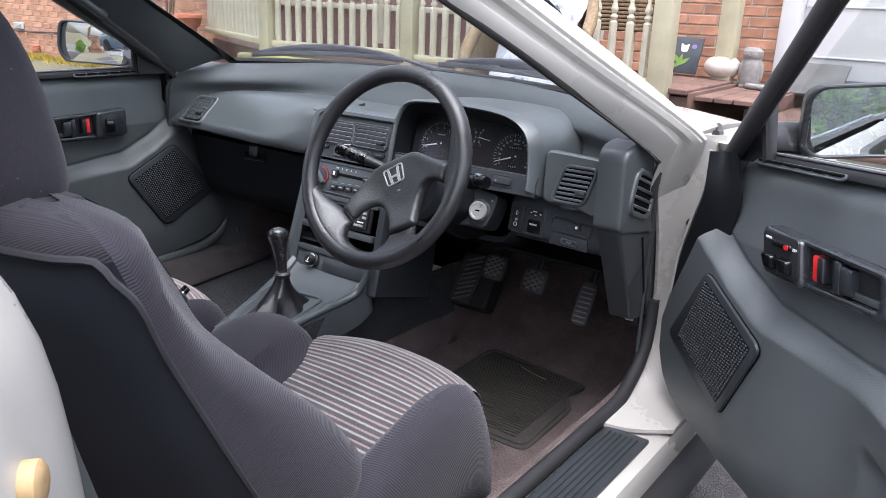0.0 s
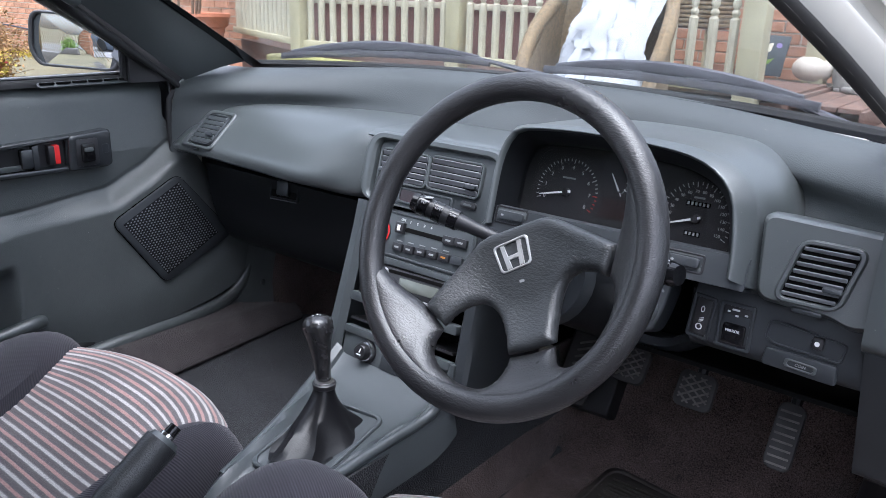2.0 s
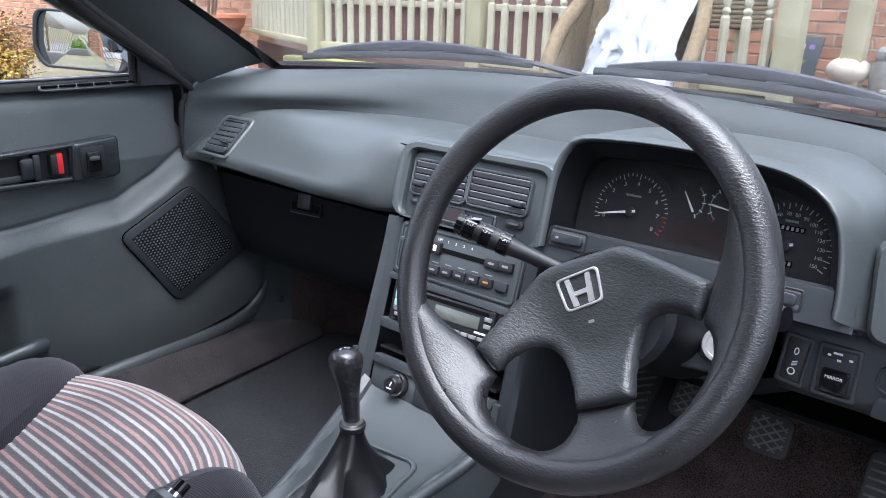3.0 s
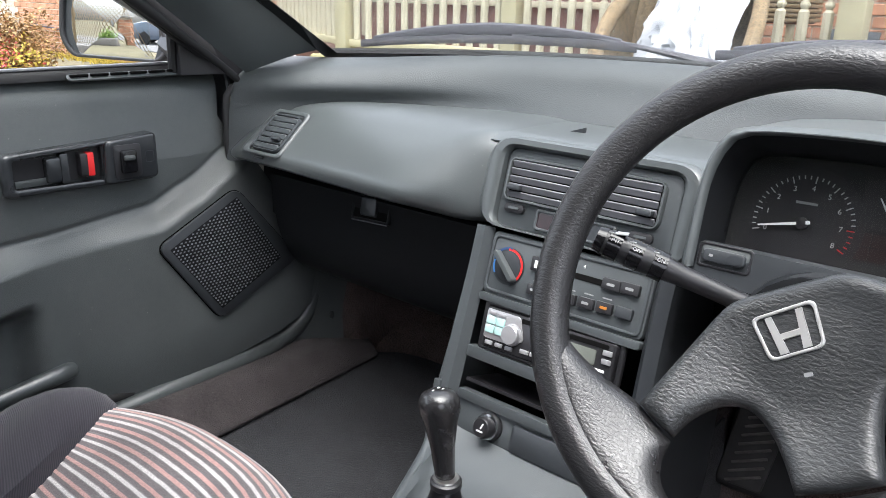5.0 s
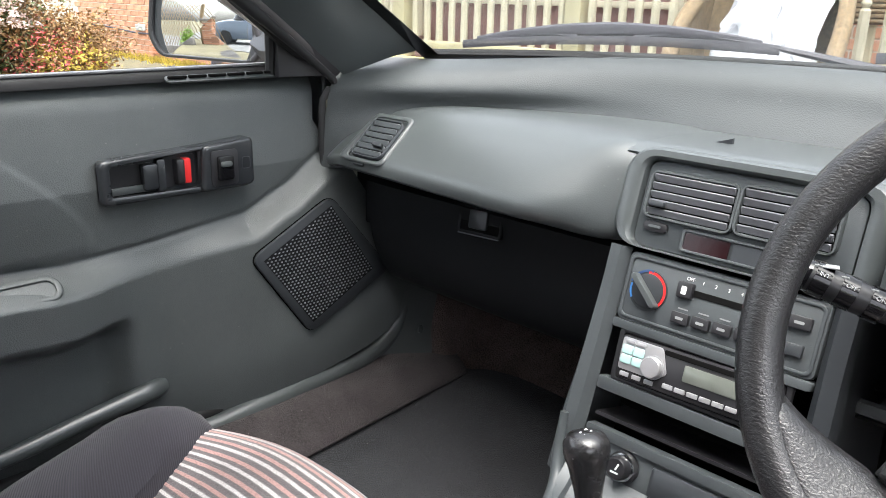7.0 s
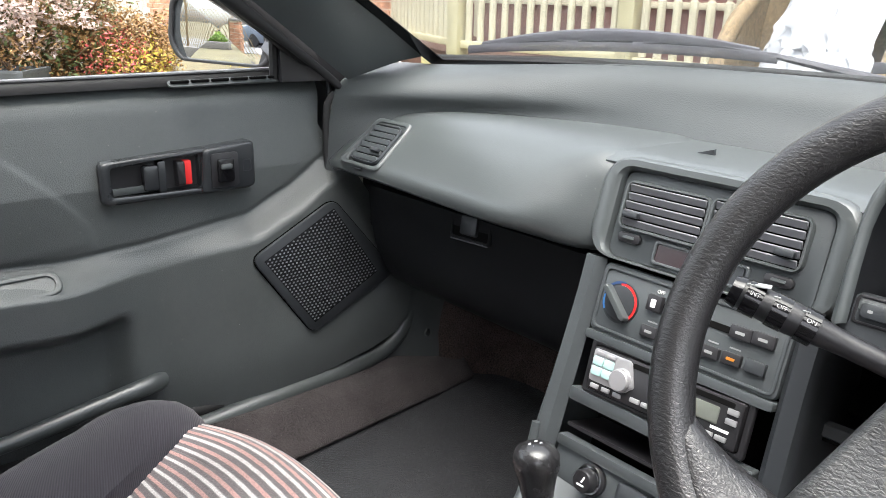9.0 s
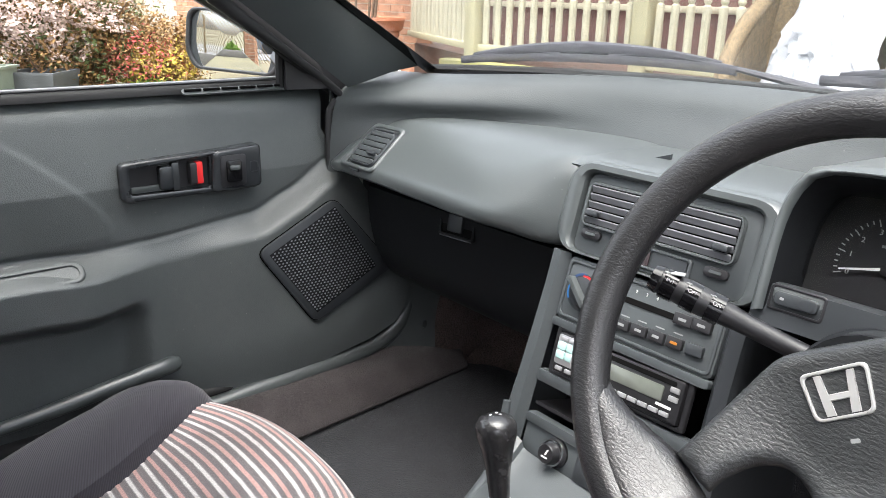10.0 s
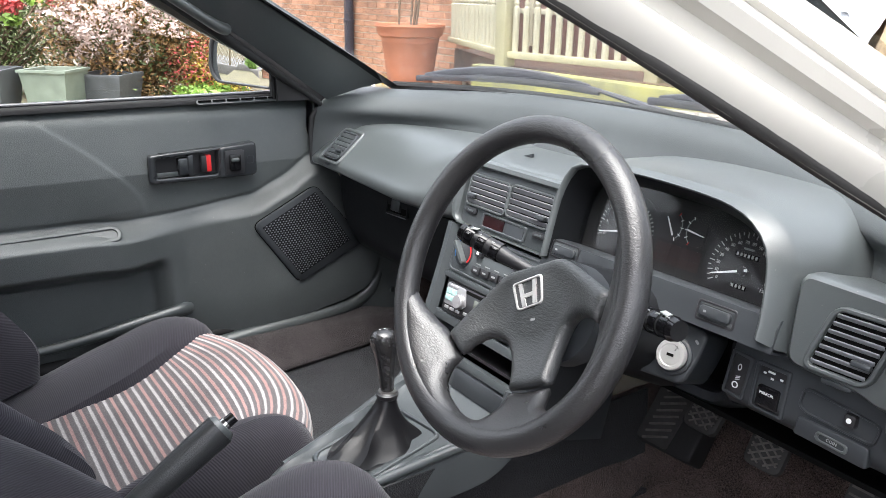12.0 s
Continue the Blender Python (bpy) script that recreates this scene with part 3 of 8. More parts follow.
TRIM_P = [[(0.692, 1.375, 0.893), (0.655, 1.17, 1.030), (0.600, 0.92, 1.185), (0.570, 0.72, 1.270)],
          [(0.672, 1.400, 0.905), (0.640, 1.19, 1.038), (0.590, 0.94, 1.192), (0.560, 0.74, 1.278)],
          [(0.655, 1.450, 0.922), (0.620, 1.235, 1.050), (0.575, 1.00, 1.200), (0.545, 0.78, 1.288)],
          [(0.650, 1.505, 0.930), (0.610, 1.28, 1.052), (0.585, 1.15, 1.125), (0.540, 0.85, 1.292)],
          [(0.672, 1.545, 0.920), (0.632, 1.33, 1.045), (0.605, 1.19, 1.122), (0.555, 0.88, 1.297)]]
TRIM_D = [TRIM_D[0], [tuple(Vector(a).lerp(Vector(b), 0.22)) for a, b in zip(TRIM_D[0], TRIM_D[2])], [tuple(Vector(a).lerp(Vector(b), 0.42)) for a, b in zip(TRIM_D[0], TRIM_D[2])]]
pillar(1, "pillar_trim", TRIM_D, DASH, "dark grey pillar trim", 0.004)
pillar(-1, "pillar_trim", TRIM_P, DASH, "dark grey pillar trim", 0.004)
part("pillar_seal", tube([(-0.700, 1.340, 0.72), (-0.704, 1.338, 0.80), (-0.705, 1.345, 0.865)] + [(-p[0] - 0.006, p[1] - 0.012, p[2] - 0.012) for p in TRIM_P[0]], [0.006, 0.006, 0.007, 0.012, 0.012, 0.012, 0.012], 10, smooth=44), RUBBER, car, "black door seal under the pillar trim")
# door seal along the opening
seal = [(0.700, 1.47, 0.53), (0.703, 1.44, 0.70), (0.715, 1.40, 0.80), *L_A]
part("door_seal", tube([(p[0] - 0.004, p[1] + 0.004, p[2] + 0.006) for p in seal], 0.0085, 10, smooth=50), SEAL, car, "black rubber door seal")

# roof, header and rear part of the shell
roof_rows = []
for y, z, w in ((0.84, 1.295, 0.56), (0.55, 1.325, 0.58), (-0.1, 1.33, 0.57), (-0.5, 1.31, 0.55), (-0.75, 1.27, 0.53)):
    roof_rows.append([(x * w, y - 0.10 * x * x * (1 if y > 0.7 else 0), z - 0.05 * abs(x) ** 3) for x in (-1, -0.8, -0.5, 0, 0.5, 0.8, 1)])
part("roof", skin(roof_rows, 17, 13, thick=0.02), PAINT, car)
part("roof_lining", skin([[(p[0] * 0.98, p[1], p[2] - 0.035) for p in r] for r in roof_rows], 17, 13, thick=0.008), surface("roof_cloth", (0.32, 0.31, 0.29), 0.9, vary=0.08, scale=8), car, "pale grey roof lining")
# flanks behind the doors, with side windows, tail and floor pan
for sx in (1, -1):
    part("rear_flank", sheet([[(sx * 0.80, y, 0.30), (sx * 0.84, y, 0.55), (sx * 0.83, y, 0.75), (sx * 0.785, y, 0.90)] for y in (0.20, -0.3, -0.9, -1.4)], thick=0.03), PAINT, car)
    part("rear_pillar", sheet([[(sx * 0.785, y, 0.90), (sx * 0.70, y - 0.12, 1.08), (sx * 0.58, y - 0.16, 1.27)] for y in (-0.70, -1.05)], thick=0.03), PAINT, car)
    part("rear_side_window", sheet([[(sx * 0.783, y, 0.90), (sx * 0.70, y - 0.06 * (y < 0), 1.08), (sx * 0.60, y - 0.08 * (y < 0), 1.26)] for y in (0.13, -0.3, -0.69)], thick=0.004), GLASS, car).visible_shadow = False
    part("rocker_sill", box((0.13, 2.0, 0.17), (sx * 0.775, 0.50, 0.275), 0.025), PAINT, car, "white painted door sill")
    part("sill_skirt", skin([[(sx * 0.83, y, 0.31), (sx * 0.87, y, 0.27), (sx * 0.865, y, 0.21), (sx * 0.80, y, 0.185)] for y in (-0.4, 0.5, 1.1, 1.55)], 9, 8, thick=0.01), RUBBER, car, "black ribbed sill skirt")
    # foot of the screen pillar: painted door post with rounded lower corner
    post = [[(sx * x, y, z) for x, y, z in r] for r in (
        [(0.722, 1.365, 0.885), (0.752, 1.45, 0.895), (0.770, 1.61, 0.880)],
        [(0.715, 1.405, 0.82), (0.740, 1.48, 0.82), (0.78, 1.61, 0.82)],
        [(0.712, 1.455, 0.70), (0.745, 1.52, 0.70), (0.80, 1.62, 0.70)],
        [(0.712, 1.485, 0.55), (0.750, 1.56, 0.55), (0.82, 1.64, 0.55)],
        [(0.712, 1.47, 0.45), (0.765, 1.55, 0.45), (0.835, 1.62, 0.45)],
        [(0.715, 1.38, 0.385), (0.775, 1.42, 0.385), (0.835, 1.50, 0.385)],
        [(0.715, 1.25, 0.376), (0.775, 1.27, 0.374), (0.838, 1.32, 0.372)])]
    part("door_post", skin(post, 9, 24, thick=0.008), PAINT if sx > 0 else RUBBER, car, "white painted door post" if sx > 0 else "black seal post at the hinge side")
    part("sill_seal", tube([(sx * 0.715, -0.1, 0.375), (sx * 0.715, 1.20, 0.375), (sx * 0.714, 1.38, 0.395), (sx * 0.71, 1.465, 0.46), (sx * 0.708, 1.48, 0.55)], 0.014, 10, smooth=36), RUBBER, car, "black rubber sill seal")
# scuff plate with ribs on the driver's sill
part("scuff_plate", box((0.085, 1.15, 0.010), (0.772, 0.69, 0.364), 0.004), DASH_DARK, car, "black ribbed scuff plate")
for i in range(6):
    part("scuff_rib", box((0.005, 1.11, 0.005), (0.745 + i * 0.0105, 0.69, 0.3695), 0.0015), DASH_DARK, car)
# door check strap and bolt holes on the post
part("check_strap", box((0.05, 0.016, 0.022), (0.782, 1.575, 0.565), 0.003), RUST, car, "rusty door check strap")
part("check_bolt", lathe([(0.008, 0), (0.008, 0.006), (0.005, 0.009)], 8, axes((0.765, 1.535, 0.575), (0, 0, 1), (1, -1, 0))), RUST, car)
for z in (0.715,):
    part("post_plug", lathe([(0.009, 0), (0.009, 0.003), (0.006, 0.005)], 12, axes((0.752, 1.515, z), (0, 0, 1), (0.7, 0.7, 0))), RUBBER, car)
# lock post behind the driver's seat
lock = [[(0.862 - l, fy - 0.16, z), (0.852 - l, fy - 0.09, z), (0.835 - l, fy - 0.055, z), (0.800 - l, fy - 0.025, z), (0.772 - l, fy, z), (0.735 - l, fy + 0.022, z), (0.690 - l, fy + 0.015, z)] for z, fy, l in ((0.36, 0.310, 0.0), (0.45, 0.285, 0.0), (0.60, 0.263, 0.0), (0.72, 0.250, 0.0), (0.79, 0.245, 0.0), (0.87, 0.236, 0.0), (0.94, 0.217, 0.006), (1.05, 0.165, 0.05), (1.15, 0.12, 0.10), (1.26, 0.08, 0.16))]
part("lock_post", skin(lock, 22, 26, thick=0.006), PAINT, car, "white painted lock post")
part("lock_buffer", lathe([(0.014, -0.008), (0.014, 0.005), (0.010, 0.008), (0.002, 0.008)], 20, axes((0.828, 0.195, 0.850), (-0.76, 0.65, 0), (0, 0, 1))), surface("brown_buffer", (0.40, 0.27, 0.13), 0.6, vary=0.2, scale=60), car, "tan rubber buffer on the lock post")
part("quarter_trim", skin([[(0.62, 0.02, z), (0.67, 0.15, z), (0.700, fy, z)] for z, fy in ((0.36, 0.36), (0.6, 0.32), (0.72, 0.299), (0.80, 0.281), (0.84, 0.268), (0.90, 0.248), (1.0, 0.20))], 8, 10, thick=0.01), DASH, car, "grey quarter trim panel")
# bonnet, wings and scuttle
bon = [[(x, 1.72 - 0.14 * (x / 0.74) ** 2, 0.905 - 0.035 * abs(x / 0.74) ** 2.5), (x, 2.0 - 0.06 * (x / 0.74) ** 2, 0.895 - 0.04 * abs(x / 0.74) ** 2.5), (x, 2.5, 0.80 - 0.05 * abs(x / 0.74) ** 2.5), (x, 2.95, 0.66 - 0.03 * abs(x / 0.74) ** 2.5)] for x in (-0.70, -0.45, 0, 0.45, 0.70)]
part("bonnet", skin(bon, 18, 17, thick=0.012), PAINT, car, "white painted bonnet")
for sx in (1, -1):
    wing = [[(sx * 0.71, 1.60, 0.872), (sx * 0.78, 1.61, 0.85), (sx * 0.835, 1.63, 0.72), (sx * 0.84, 1.63, 0.40)],
            [(sx * 0.715, 2.0, 0.850), (sx * 0.79, 2.0, 0.82), (sx * 0.845, 2.0, 0.74), (sx * 0.855, 2.0, 0.66)],
            [(sx * 0.70, 2.55, 0.755), (sx * 0.78, 2.55, 0.73), (sx * 0.84, 2.5, 0.66), (sx * 0.85, 2.5, 0.45)]]
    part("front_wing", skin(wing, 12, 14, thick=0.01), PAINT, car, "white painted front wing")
part("scuttle", skin([[(x, 1.59 - 0.10 * (x / 0.66) ** 2, 0.915 - 0.01 * (x / 0.66) ** 2), (x, 1.65 - 0.11 * (x / 0.66) ** 2, 0.893 - 0.012 * (x / 0.66) ** 2), (x, 1.72 - 0.13 * (x / 0.7) ** 2, 0.895 - 0.02 * (x / 0.66) ** 2)] for x in (-0.66, -0.33, 0, 0.33, 0.66)], 8, 20, thick=0.008), DASH_DARK, car, "black plastic scuttle panel")
part("hinge_cover", tube([(0.73, 1.66, 0.872), (0.72, 1.72, 0.865), (0.69, 1.80, 0.868)], 0.008, 8, smooth=8), BLACK, car)
# windscreen
ws = [[(x * w, y - 0.10 * x * x * (1 - t), z - 0.018 * x * x * (1 - t)) for x in (-1, -0.6, 0, 0.6, 1)] for t, w, y, z in ((0, 0.655, 1.632, 0.938), (0.5, 0.61, 1.24, 1.125), (1.0, 0.56, 0.86, 1.292))]
WS = part("windscreen", skin(ws, 17, 17, thick=0.005), GLASS, car, "clear windscreen glass")
WS.visible_shadow = False
def on_screen(u, v):
    y, z, w = (1.632 + (0.86 - 1.632) * v, 0.938 + (1.292 - 0.938) * v + 0.02 * v * (1 - v), 0.655 - 0.095 * v)
    return (u * w, y - 0.10 * u * u * (1 - v) - 0.006, z - 0.018 * u * u * (1 - v) - 0.006)


for s_ in (-1, 1):
    part("screen_border", sheet([[on_screen(s_ * u, v) for u in (1.0, 0.975, 0.95)] for v in np.linspace(0, 1, 14)], thick=0.001), BLACK_GLOSS, car, "black border of the windscreen")
part("screen_border", sheet([[on_screen(u, v) for u in np.linspace(-1, 1, 25)] for v in (0.0, 0.012, 0.026)], thick=0.001), BLACK_GLOSS, car, "black border of the windscreen")
part("screen_seal", tube([(x, 1.630 - 0.10 * (x / 0.655) ** 2, 0.940 - 0.018 * (x / 0.655) ** 2) for x in np.linspace(-0.655, 0.655, 25)], 0.009, 8), RUBBER, car, "black windscreen seal")
part("rear_window", sheet([[(x, y, z) for x in (-0.52, -0.2, 0.2, 0.52)] for y, z in ((-0.76, 1.26), (-1.1, 1.12), (-1.45, 0.95))], thick=0.005), GLASS, car).visible_shadow = False
part("tail_panel", sheet([[(x, y, z) for x in (-0.80, 0, 0.80)] for y, z in ((-1.45, 0.93), (-1.55, 0.90), (-1.58, 0.4), (-1.5, 0.25))], thick=0.03), PAINT, car)
part("rear_bulkhead", box((1.40, 0.04, 0.55), (0, -0.55, 0.60), 0.01), BACKCLOTH, car)
part("underbody", box((1.62, 4.1, 0.03), (0, 0.75, 0.165), 0.005), RUBBER, car)
for sx in (1, -1):
    for y in (2.05, -0.75):
        wh = part("car_wheel", lathe([(0.19, -0.09), (0.28, -0.095), (0.295, -0.07), (0.295, 0.07), (0.28, 0.095), (0.19, 0.09), (0.17, 0.05), (0.02, 0.06)], 28, axes((sx * 0.74, y, 0.39), (0, 1, 0), (0, 0, 1))), RUBBER, car)
# sun visor edge and grab handle under the roof on the passenger side
part("header_rail", box((1.10, 0.07, 0.03), (0, 0.80, 1.262), 0.01), DASH, car)
part("grab_handle", tube([(-0.628, 1.125, 1.052), (-0.606, 1.095, 1.062), (-0.580, 1.02, 1.105), (-0.556, 0.90, 1.180), (-0.560, 0.86, 1.21)], [0.012, 0.010, 0.010, 0.010, 0.012], 10, smooth=24), DASH, car, "grey grab handle on the pillar")
mirror_in = thing("rear_view_mirror", "black rear-view mirror hanging at the top of the windscreen", "mirror")
part("mirror_shell", box((0.24, 0.03, 0.06), (-0.02, 0.78, 1.165), 0.012, 3), BLACK, mirror_in)
part("mirror_face", box((0.228, 0.003, 0.05), (-0.02, 0.7635, 1.165), 0.001), MIRROR, mirror_in)
part("mirror_stem", tube([(-0.02, 0.79, 1.17), (-0.02, 0.83, 1.27)], 0.008, 8), BLACK, mirror_in)

# ---- floor of the car ----
def carpet_rows(sgn):
    rows = []
    for y, zf in ((-0.5, 0.27), (0.3, 0.245), (0.9, 0.225), (1.30, 0.225), (1.50, 0.228), (1.64, 0.240), (1.75, 0.36), (1.80, 0.60)):
        x0, x1 = 0.13, 0.60 - 0.02 * max(0, y - 1.3)
        rows.append([(sgn * x, y, z) for x, z in ((0.095, max(0.385 + 0.065 * smoothstep(0.9, 1.25, y), zf if y > 1.5 else 0)), (x0, max(zf + 0.02, 0.30)), (x0 + 0.03, zf + 0.004), (0.36, zf), (x1 - 0.015, zf + 0.003), (x1 + 0.01, zf + 0.02), (x1 + 0.075, max(0.352, zf + 0.03)), (0.705, max(0.362, zf + 0.03)))])
    return rows


floor_r = part("floor", skin(carpet_rows(1), 30, 40, thick=0.006), CARPET_BROWN)
tagged(floor_r, "worn brown car carpet in the driver's footwell", "car floor", kind="structure")
rows = []
for y, zf in ((-0.5, 0.225), (0.3, 0.235), (0.9, 0.250), (1.2, 0.266), (1.40, 0.278), (1.55, 0.289), (1.64, 0.296), (1.72, 0.30)):
    rows.append([(-x, y, z) for x, z in ((0.095, 0.385 + 0.065 * smoothstep(0.9, 1.25, y)), (0.13, 0.33), (0.16, zf + 0.006), (0.36, zf - 0.004), (0.560, zf + 0.006), (0.600, zf + 0.014), (0.665, zf + 0.022))])
floor_l = part("floor", skin(rows, 30, 36, thick=0.006), CARPET)
tagged(floor_l, "dark grey car carpet in the passenger footwell", "car floor", kind="structure")
# carpeted side band below the sill, and the toe board, lapping over the floor
band = [[(-0.690, y, 0.364), (-0.672, y, 0.356), (-0.640, y, 0.33 + 0.02 * (y > 1.3)), (-0.606, y, 0.300 + 0.06 * (y - 1.2)), (-0.602, y, 0.292 + 0.06 * (y - 1.2)), (-0.606, y, 0.284 + 0.06 * (y - 1.2))] for y in (-0.3, 0.6, 1.2, 1.40, 1.52, 1.60)]
part("side_carpet", skin(band, 16, 30, thick=0.003), CARPET_SIDE, floor_l, "worn brownish side carpet")
toe = [[(x, 1.640 + 0.045 * k, 0.288), (x, 1.636 + 0.045 * k, 0.304), (x, 1.655 + 0.045 * k, 0.325), (x, 1.70 + 0.03 * k, 0.39), (x, 1.78, 0.56), (x, 1.80, 0.68)] for x, k in ((-0.69, -1.4), (-0.655, -1.2), (-0.615, -0.4), (-0.57, 0.6), (-0.48, 1.0), (-0.30, 1.0), (-0.12, 0.9))]
part("toe_carpet", skin(toe, 18, 26, thick=0.003), CARPET_BROWN, floor_l, "brownish carpet on the toe board")
part("sill_trim", tube([(-0.694, 0.2, 0.352), (-0.694, 1.0, 0.352), (-0.694, 1.17, 0.358), (-0.696, 1.36, 0.366), (-0.697, 1.45, 0.384), (-0.695, 1.500, 0.425), (-0.690, 1.520, 0.50), (-0.686, 1.505, 0.60), (-0.684, 1.43, 0.71)], 0.016, 12, smooth=60, flat=1.1), DASH, car, "grey sill trim curving up at the hinge side")
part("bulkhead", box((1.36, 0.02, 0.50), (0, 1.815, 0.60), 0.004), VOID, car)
for sx, far in ((1, 1.76), (-1, 1.60)):
    kick = [[(sx * 0.706, 1.44, z), (sx * 0.680, 1.52, z), (sx * (0.655 - w), 0.38 * 1.52 + 0.62 * far if far < 1.7 else 1.62, z), (sx * (0.645 - w), far, z)] for z, w in ((0.27, 0.02), (0.34, 0.01), (0.45, 0.0), (0.60, 0.0), (0.75, 0.0))]
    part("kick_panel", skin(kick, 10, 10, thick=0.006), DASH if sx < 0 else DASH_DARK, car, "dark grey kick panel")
wrap = [[(-0.660, 1.548 + 0.10 * max(0.0, z - 0.36), z + 0.01), (-0.640, 1.572 + 0.10 * max(0.0, z - 0.36), z), (-0.628, 1.62, z), (-0.614, 1.665, z), (-0.585, 1.705, z), (-0.54, 1.740, z)] for z in (0.30, 0.345, 0.42, 0.52, 0.64, 0.72)]
part("wrap_carpet", skin(wrap, 20, 20, thick=0.003), CARPET_BROWN, floor_l, "brown carpet rounding the corner of the footwell")
for z, y in ((0.405, 1.535), (0.50, 1.545)):
    part("kick_screw", lathe([(0.009, 0), (0.008, 0.003), (0.004, 0.004)], 10, axes((-0.668, y, z), (0, 1, 0), (0, 0, 1))), DASH, car)

# Dark carpet sheet added to give the console flank its shade.
part("tunnel_shade_carpet", skin([[(s_ * 0.118, y, 0.455), (s_ * 0.124, y, 0.40), (s_ * 0.130, y, 0.30), (s_ * 0.145, y, 0.235)] for y in (0.95, 1.25, 1.60) for s_ in (1,)], 8, 8, thick=0.004), CARPET, floor_r)

# ribbed rubber mat in the driver's footwell
mat = thing("floor_mat", "dusty black ribbed rubber heel mat on the driver's carpet", "floor mat")
MATP = rpoly([(-0.16, -0.20), (0.17, -0.20), (0.165, 0.02), (0.125, 0.06), (0.15, 0.13), (-0.15, 0.16)], 0.03)
MM = axes((0.385, 1.470, 0.2350), (1, 0.0, 0.0), (0, 1, 0.03))
part("mat_base", prism(MATP, 0.006, MM, 0.003), MAT_RUBBER, mat)
part("mat_rim", tube([MM @ Vector((p[0] * 0.93, p[1] * 0.93 - 0.001, 0.007)) for p in MATP + MATP[:1]], 0.0035, 6), MAT_RUBBER, mat)
ribs = bmesh.new()
for i in range(30):
    yy = -0.165 + i * 0.0098
    box((0.25, 0.0045, 0.003), MM @ Vector((0.0, yy, 0.0072)), 0, bm=ribs)
part("mat_ribs", ribs, MAT_RUBBER, mat)
part("straw", tube([(0.36, 1.575, 0.2485), (0.40, 1.560, 0.2495), (0.44, 1.555, 0.2490)], 0.0012, 5, smooth=8), WICKER, mat, "dry straw lying on the mat")

# ---- dashboard ----
dash = thing("dashboard", "dark slate-grey moulded plastic dashboard of a right-hand-drive car", "dashboard")


def dash_top(x):
    """Upper rim of the dash under the screen: y and z at x."""
    return 1.625 - 0.095 * (abs(x) / 0.655) ** 2.2, 0.944 - 0.024 * (abs(x) / 0.655) ** 2


def pad_line(x):
    """Section of the upper pad at x, from the screen down to the shelf; the ends sweep back towards the doors."""
    ty, tz = dash_top(x)
    e = min(1.0, max(0.0, (abs(x) - 0.25) / 0.45)) ** 2
    near = [(ty + 0.004, tz - 0.012), (ty - 0.012, tz), (ty - 0.030, tz - 0.005), (ty - 0.052, tz - 0.022), (ty - 0.070, tz - 0.050), (1.530, 0.862), (1.505, 0.825), (1.46, 0.75)]
    far = [(1.535, 0.905), (1.50, 0.916), (1.44, 0.910), (1.385, 0.900), (1.356, 0.878), (1.344, 0.835), (1.337, 0.795), (1.332, 0.745)]
    pts = [Vector((x, p[0] + (q_[0] - p[0]) * e, p[1] + (q_[1] - p[1]) * e)) for p, q_ in zip(near, far)]
    ext = [2 * pts[0] - pts[1]] + pts + [2 * pts[-1] - pts[-2]]
    out = []
    for i in range(len(pts) - 1):
        p0, p1, p2, p3 = ext[i:i + 4]
        for t in (0, 0.2, 0.4, 0.6, 0.8):
            out.append(0.5 * ((2 * p1) + (p2 - p0) * t + (2 * p0 - 5 * p1 + 4 * p2 - p3) * t * t + (3 * p1 - p0 - 3 * p2 + p3) * t ** 3))
    return out + [pts[-1]]


part("upper_pad", sheet([pad_line(x) for x in np.linspace(-0.70, 0.70, 85)], thick=0.003), PAD, dash, "soft dark grey upper pad below the windscreen", sharp=80)

# passenger roll: the padded shelf with the side vent, over the glove box
roll = [[(x, y, z) for y, z in pr] for x, pr in (
    (-0.684, ((1.46, 0.800), (1.425, 0.806), (1.398, 0.798), (1.352, 0.774), (1.345, 0.766), (1.352, 0.758), (1.40, 0.754))),
    (-0.672, ((1.50, 0.832), (1.428, 0.834), (1.394, 0.816), (1.332, 0.776), (1.323, 0.765), (1.334, 0.752), (1.40, 0.744))),
    (-0.640, ((1.53, 0.842), (1.428, 0.842), (1.393, 0.822), (1.332, 0.783), (1.319, 0.769), (1.330, 0.755), (1.40, 0.744))),
    (-0.600, ((1.53, 0.845), (1.428, 0.845), (1.393, 0.824), (1.332, 0.786), (1.318, 0.770), (1.329, 0.754), (1.40, 0.740))),
    (-0.520, ((1.53, 0.852), (1.428, 0.853), (1.378, 0.831), (1.330, 0.790), (1.316, 0.771), (1.326, 0.754), (1.40, 0.737))),
    (-0.400, ((1.53, 0.857), (1.424, 0.858), (1.370, 0.834), (1.323, 0.793), (1.309, 0.772), (1.321, 0.753), (1.40, 0.736))),
    (-0.250, ((1.53, 0.862), (1.415, 0.862), (1.356, 0.836), (1.316, 0.796), (1.304, 0.772), (1.318, 0.752), (1.40, 0.736))),
    (-0.165, ((1.53, 0.863), (1.41, 0.863), (1.366, 0.852), (1.340, 0.806), (1.331, 0.768), (1.340, 0.746), (1.40, 0.735))),
    (-0.120, ((1.53, 0.858), (1.42, 0.859), (1.380, 0.854), (1.366, 0.832), (1.356, 0.785), (1.358, 0.752), (1.40, 0.74))))]
part("passenger_roll", skin(roll, 40, 50, thick=0.003), DASH, dash, "rounded passenger side pad with a soft sheen")
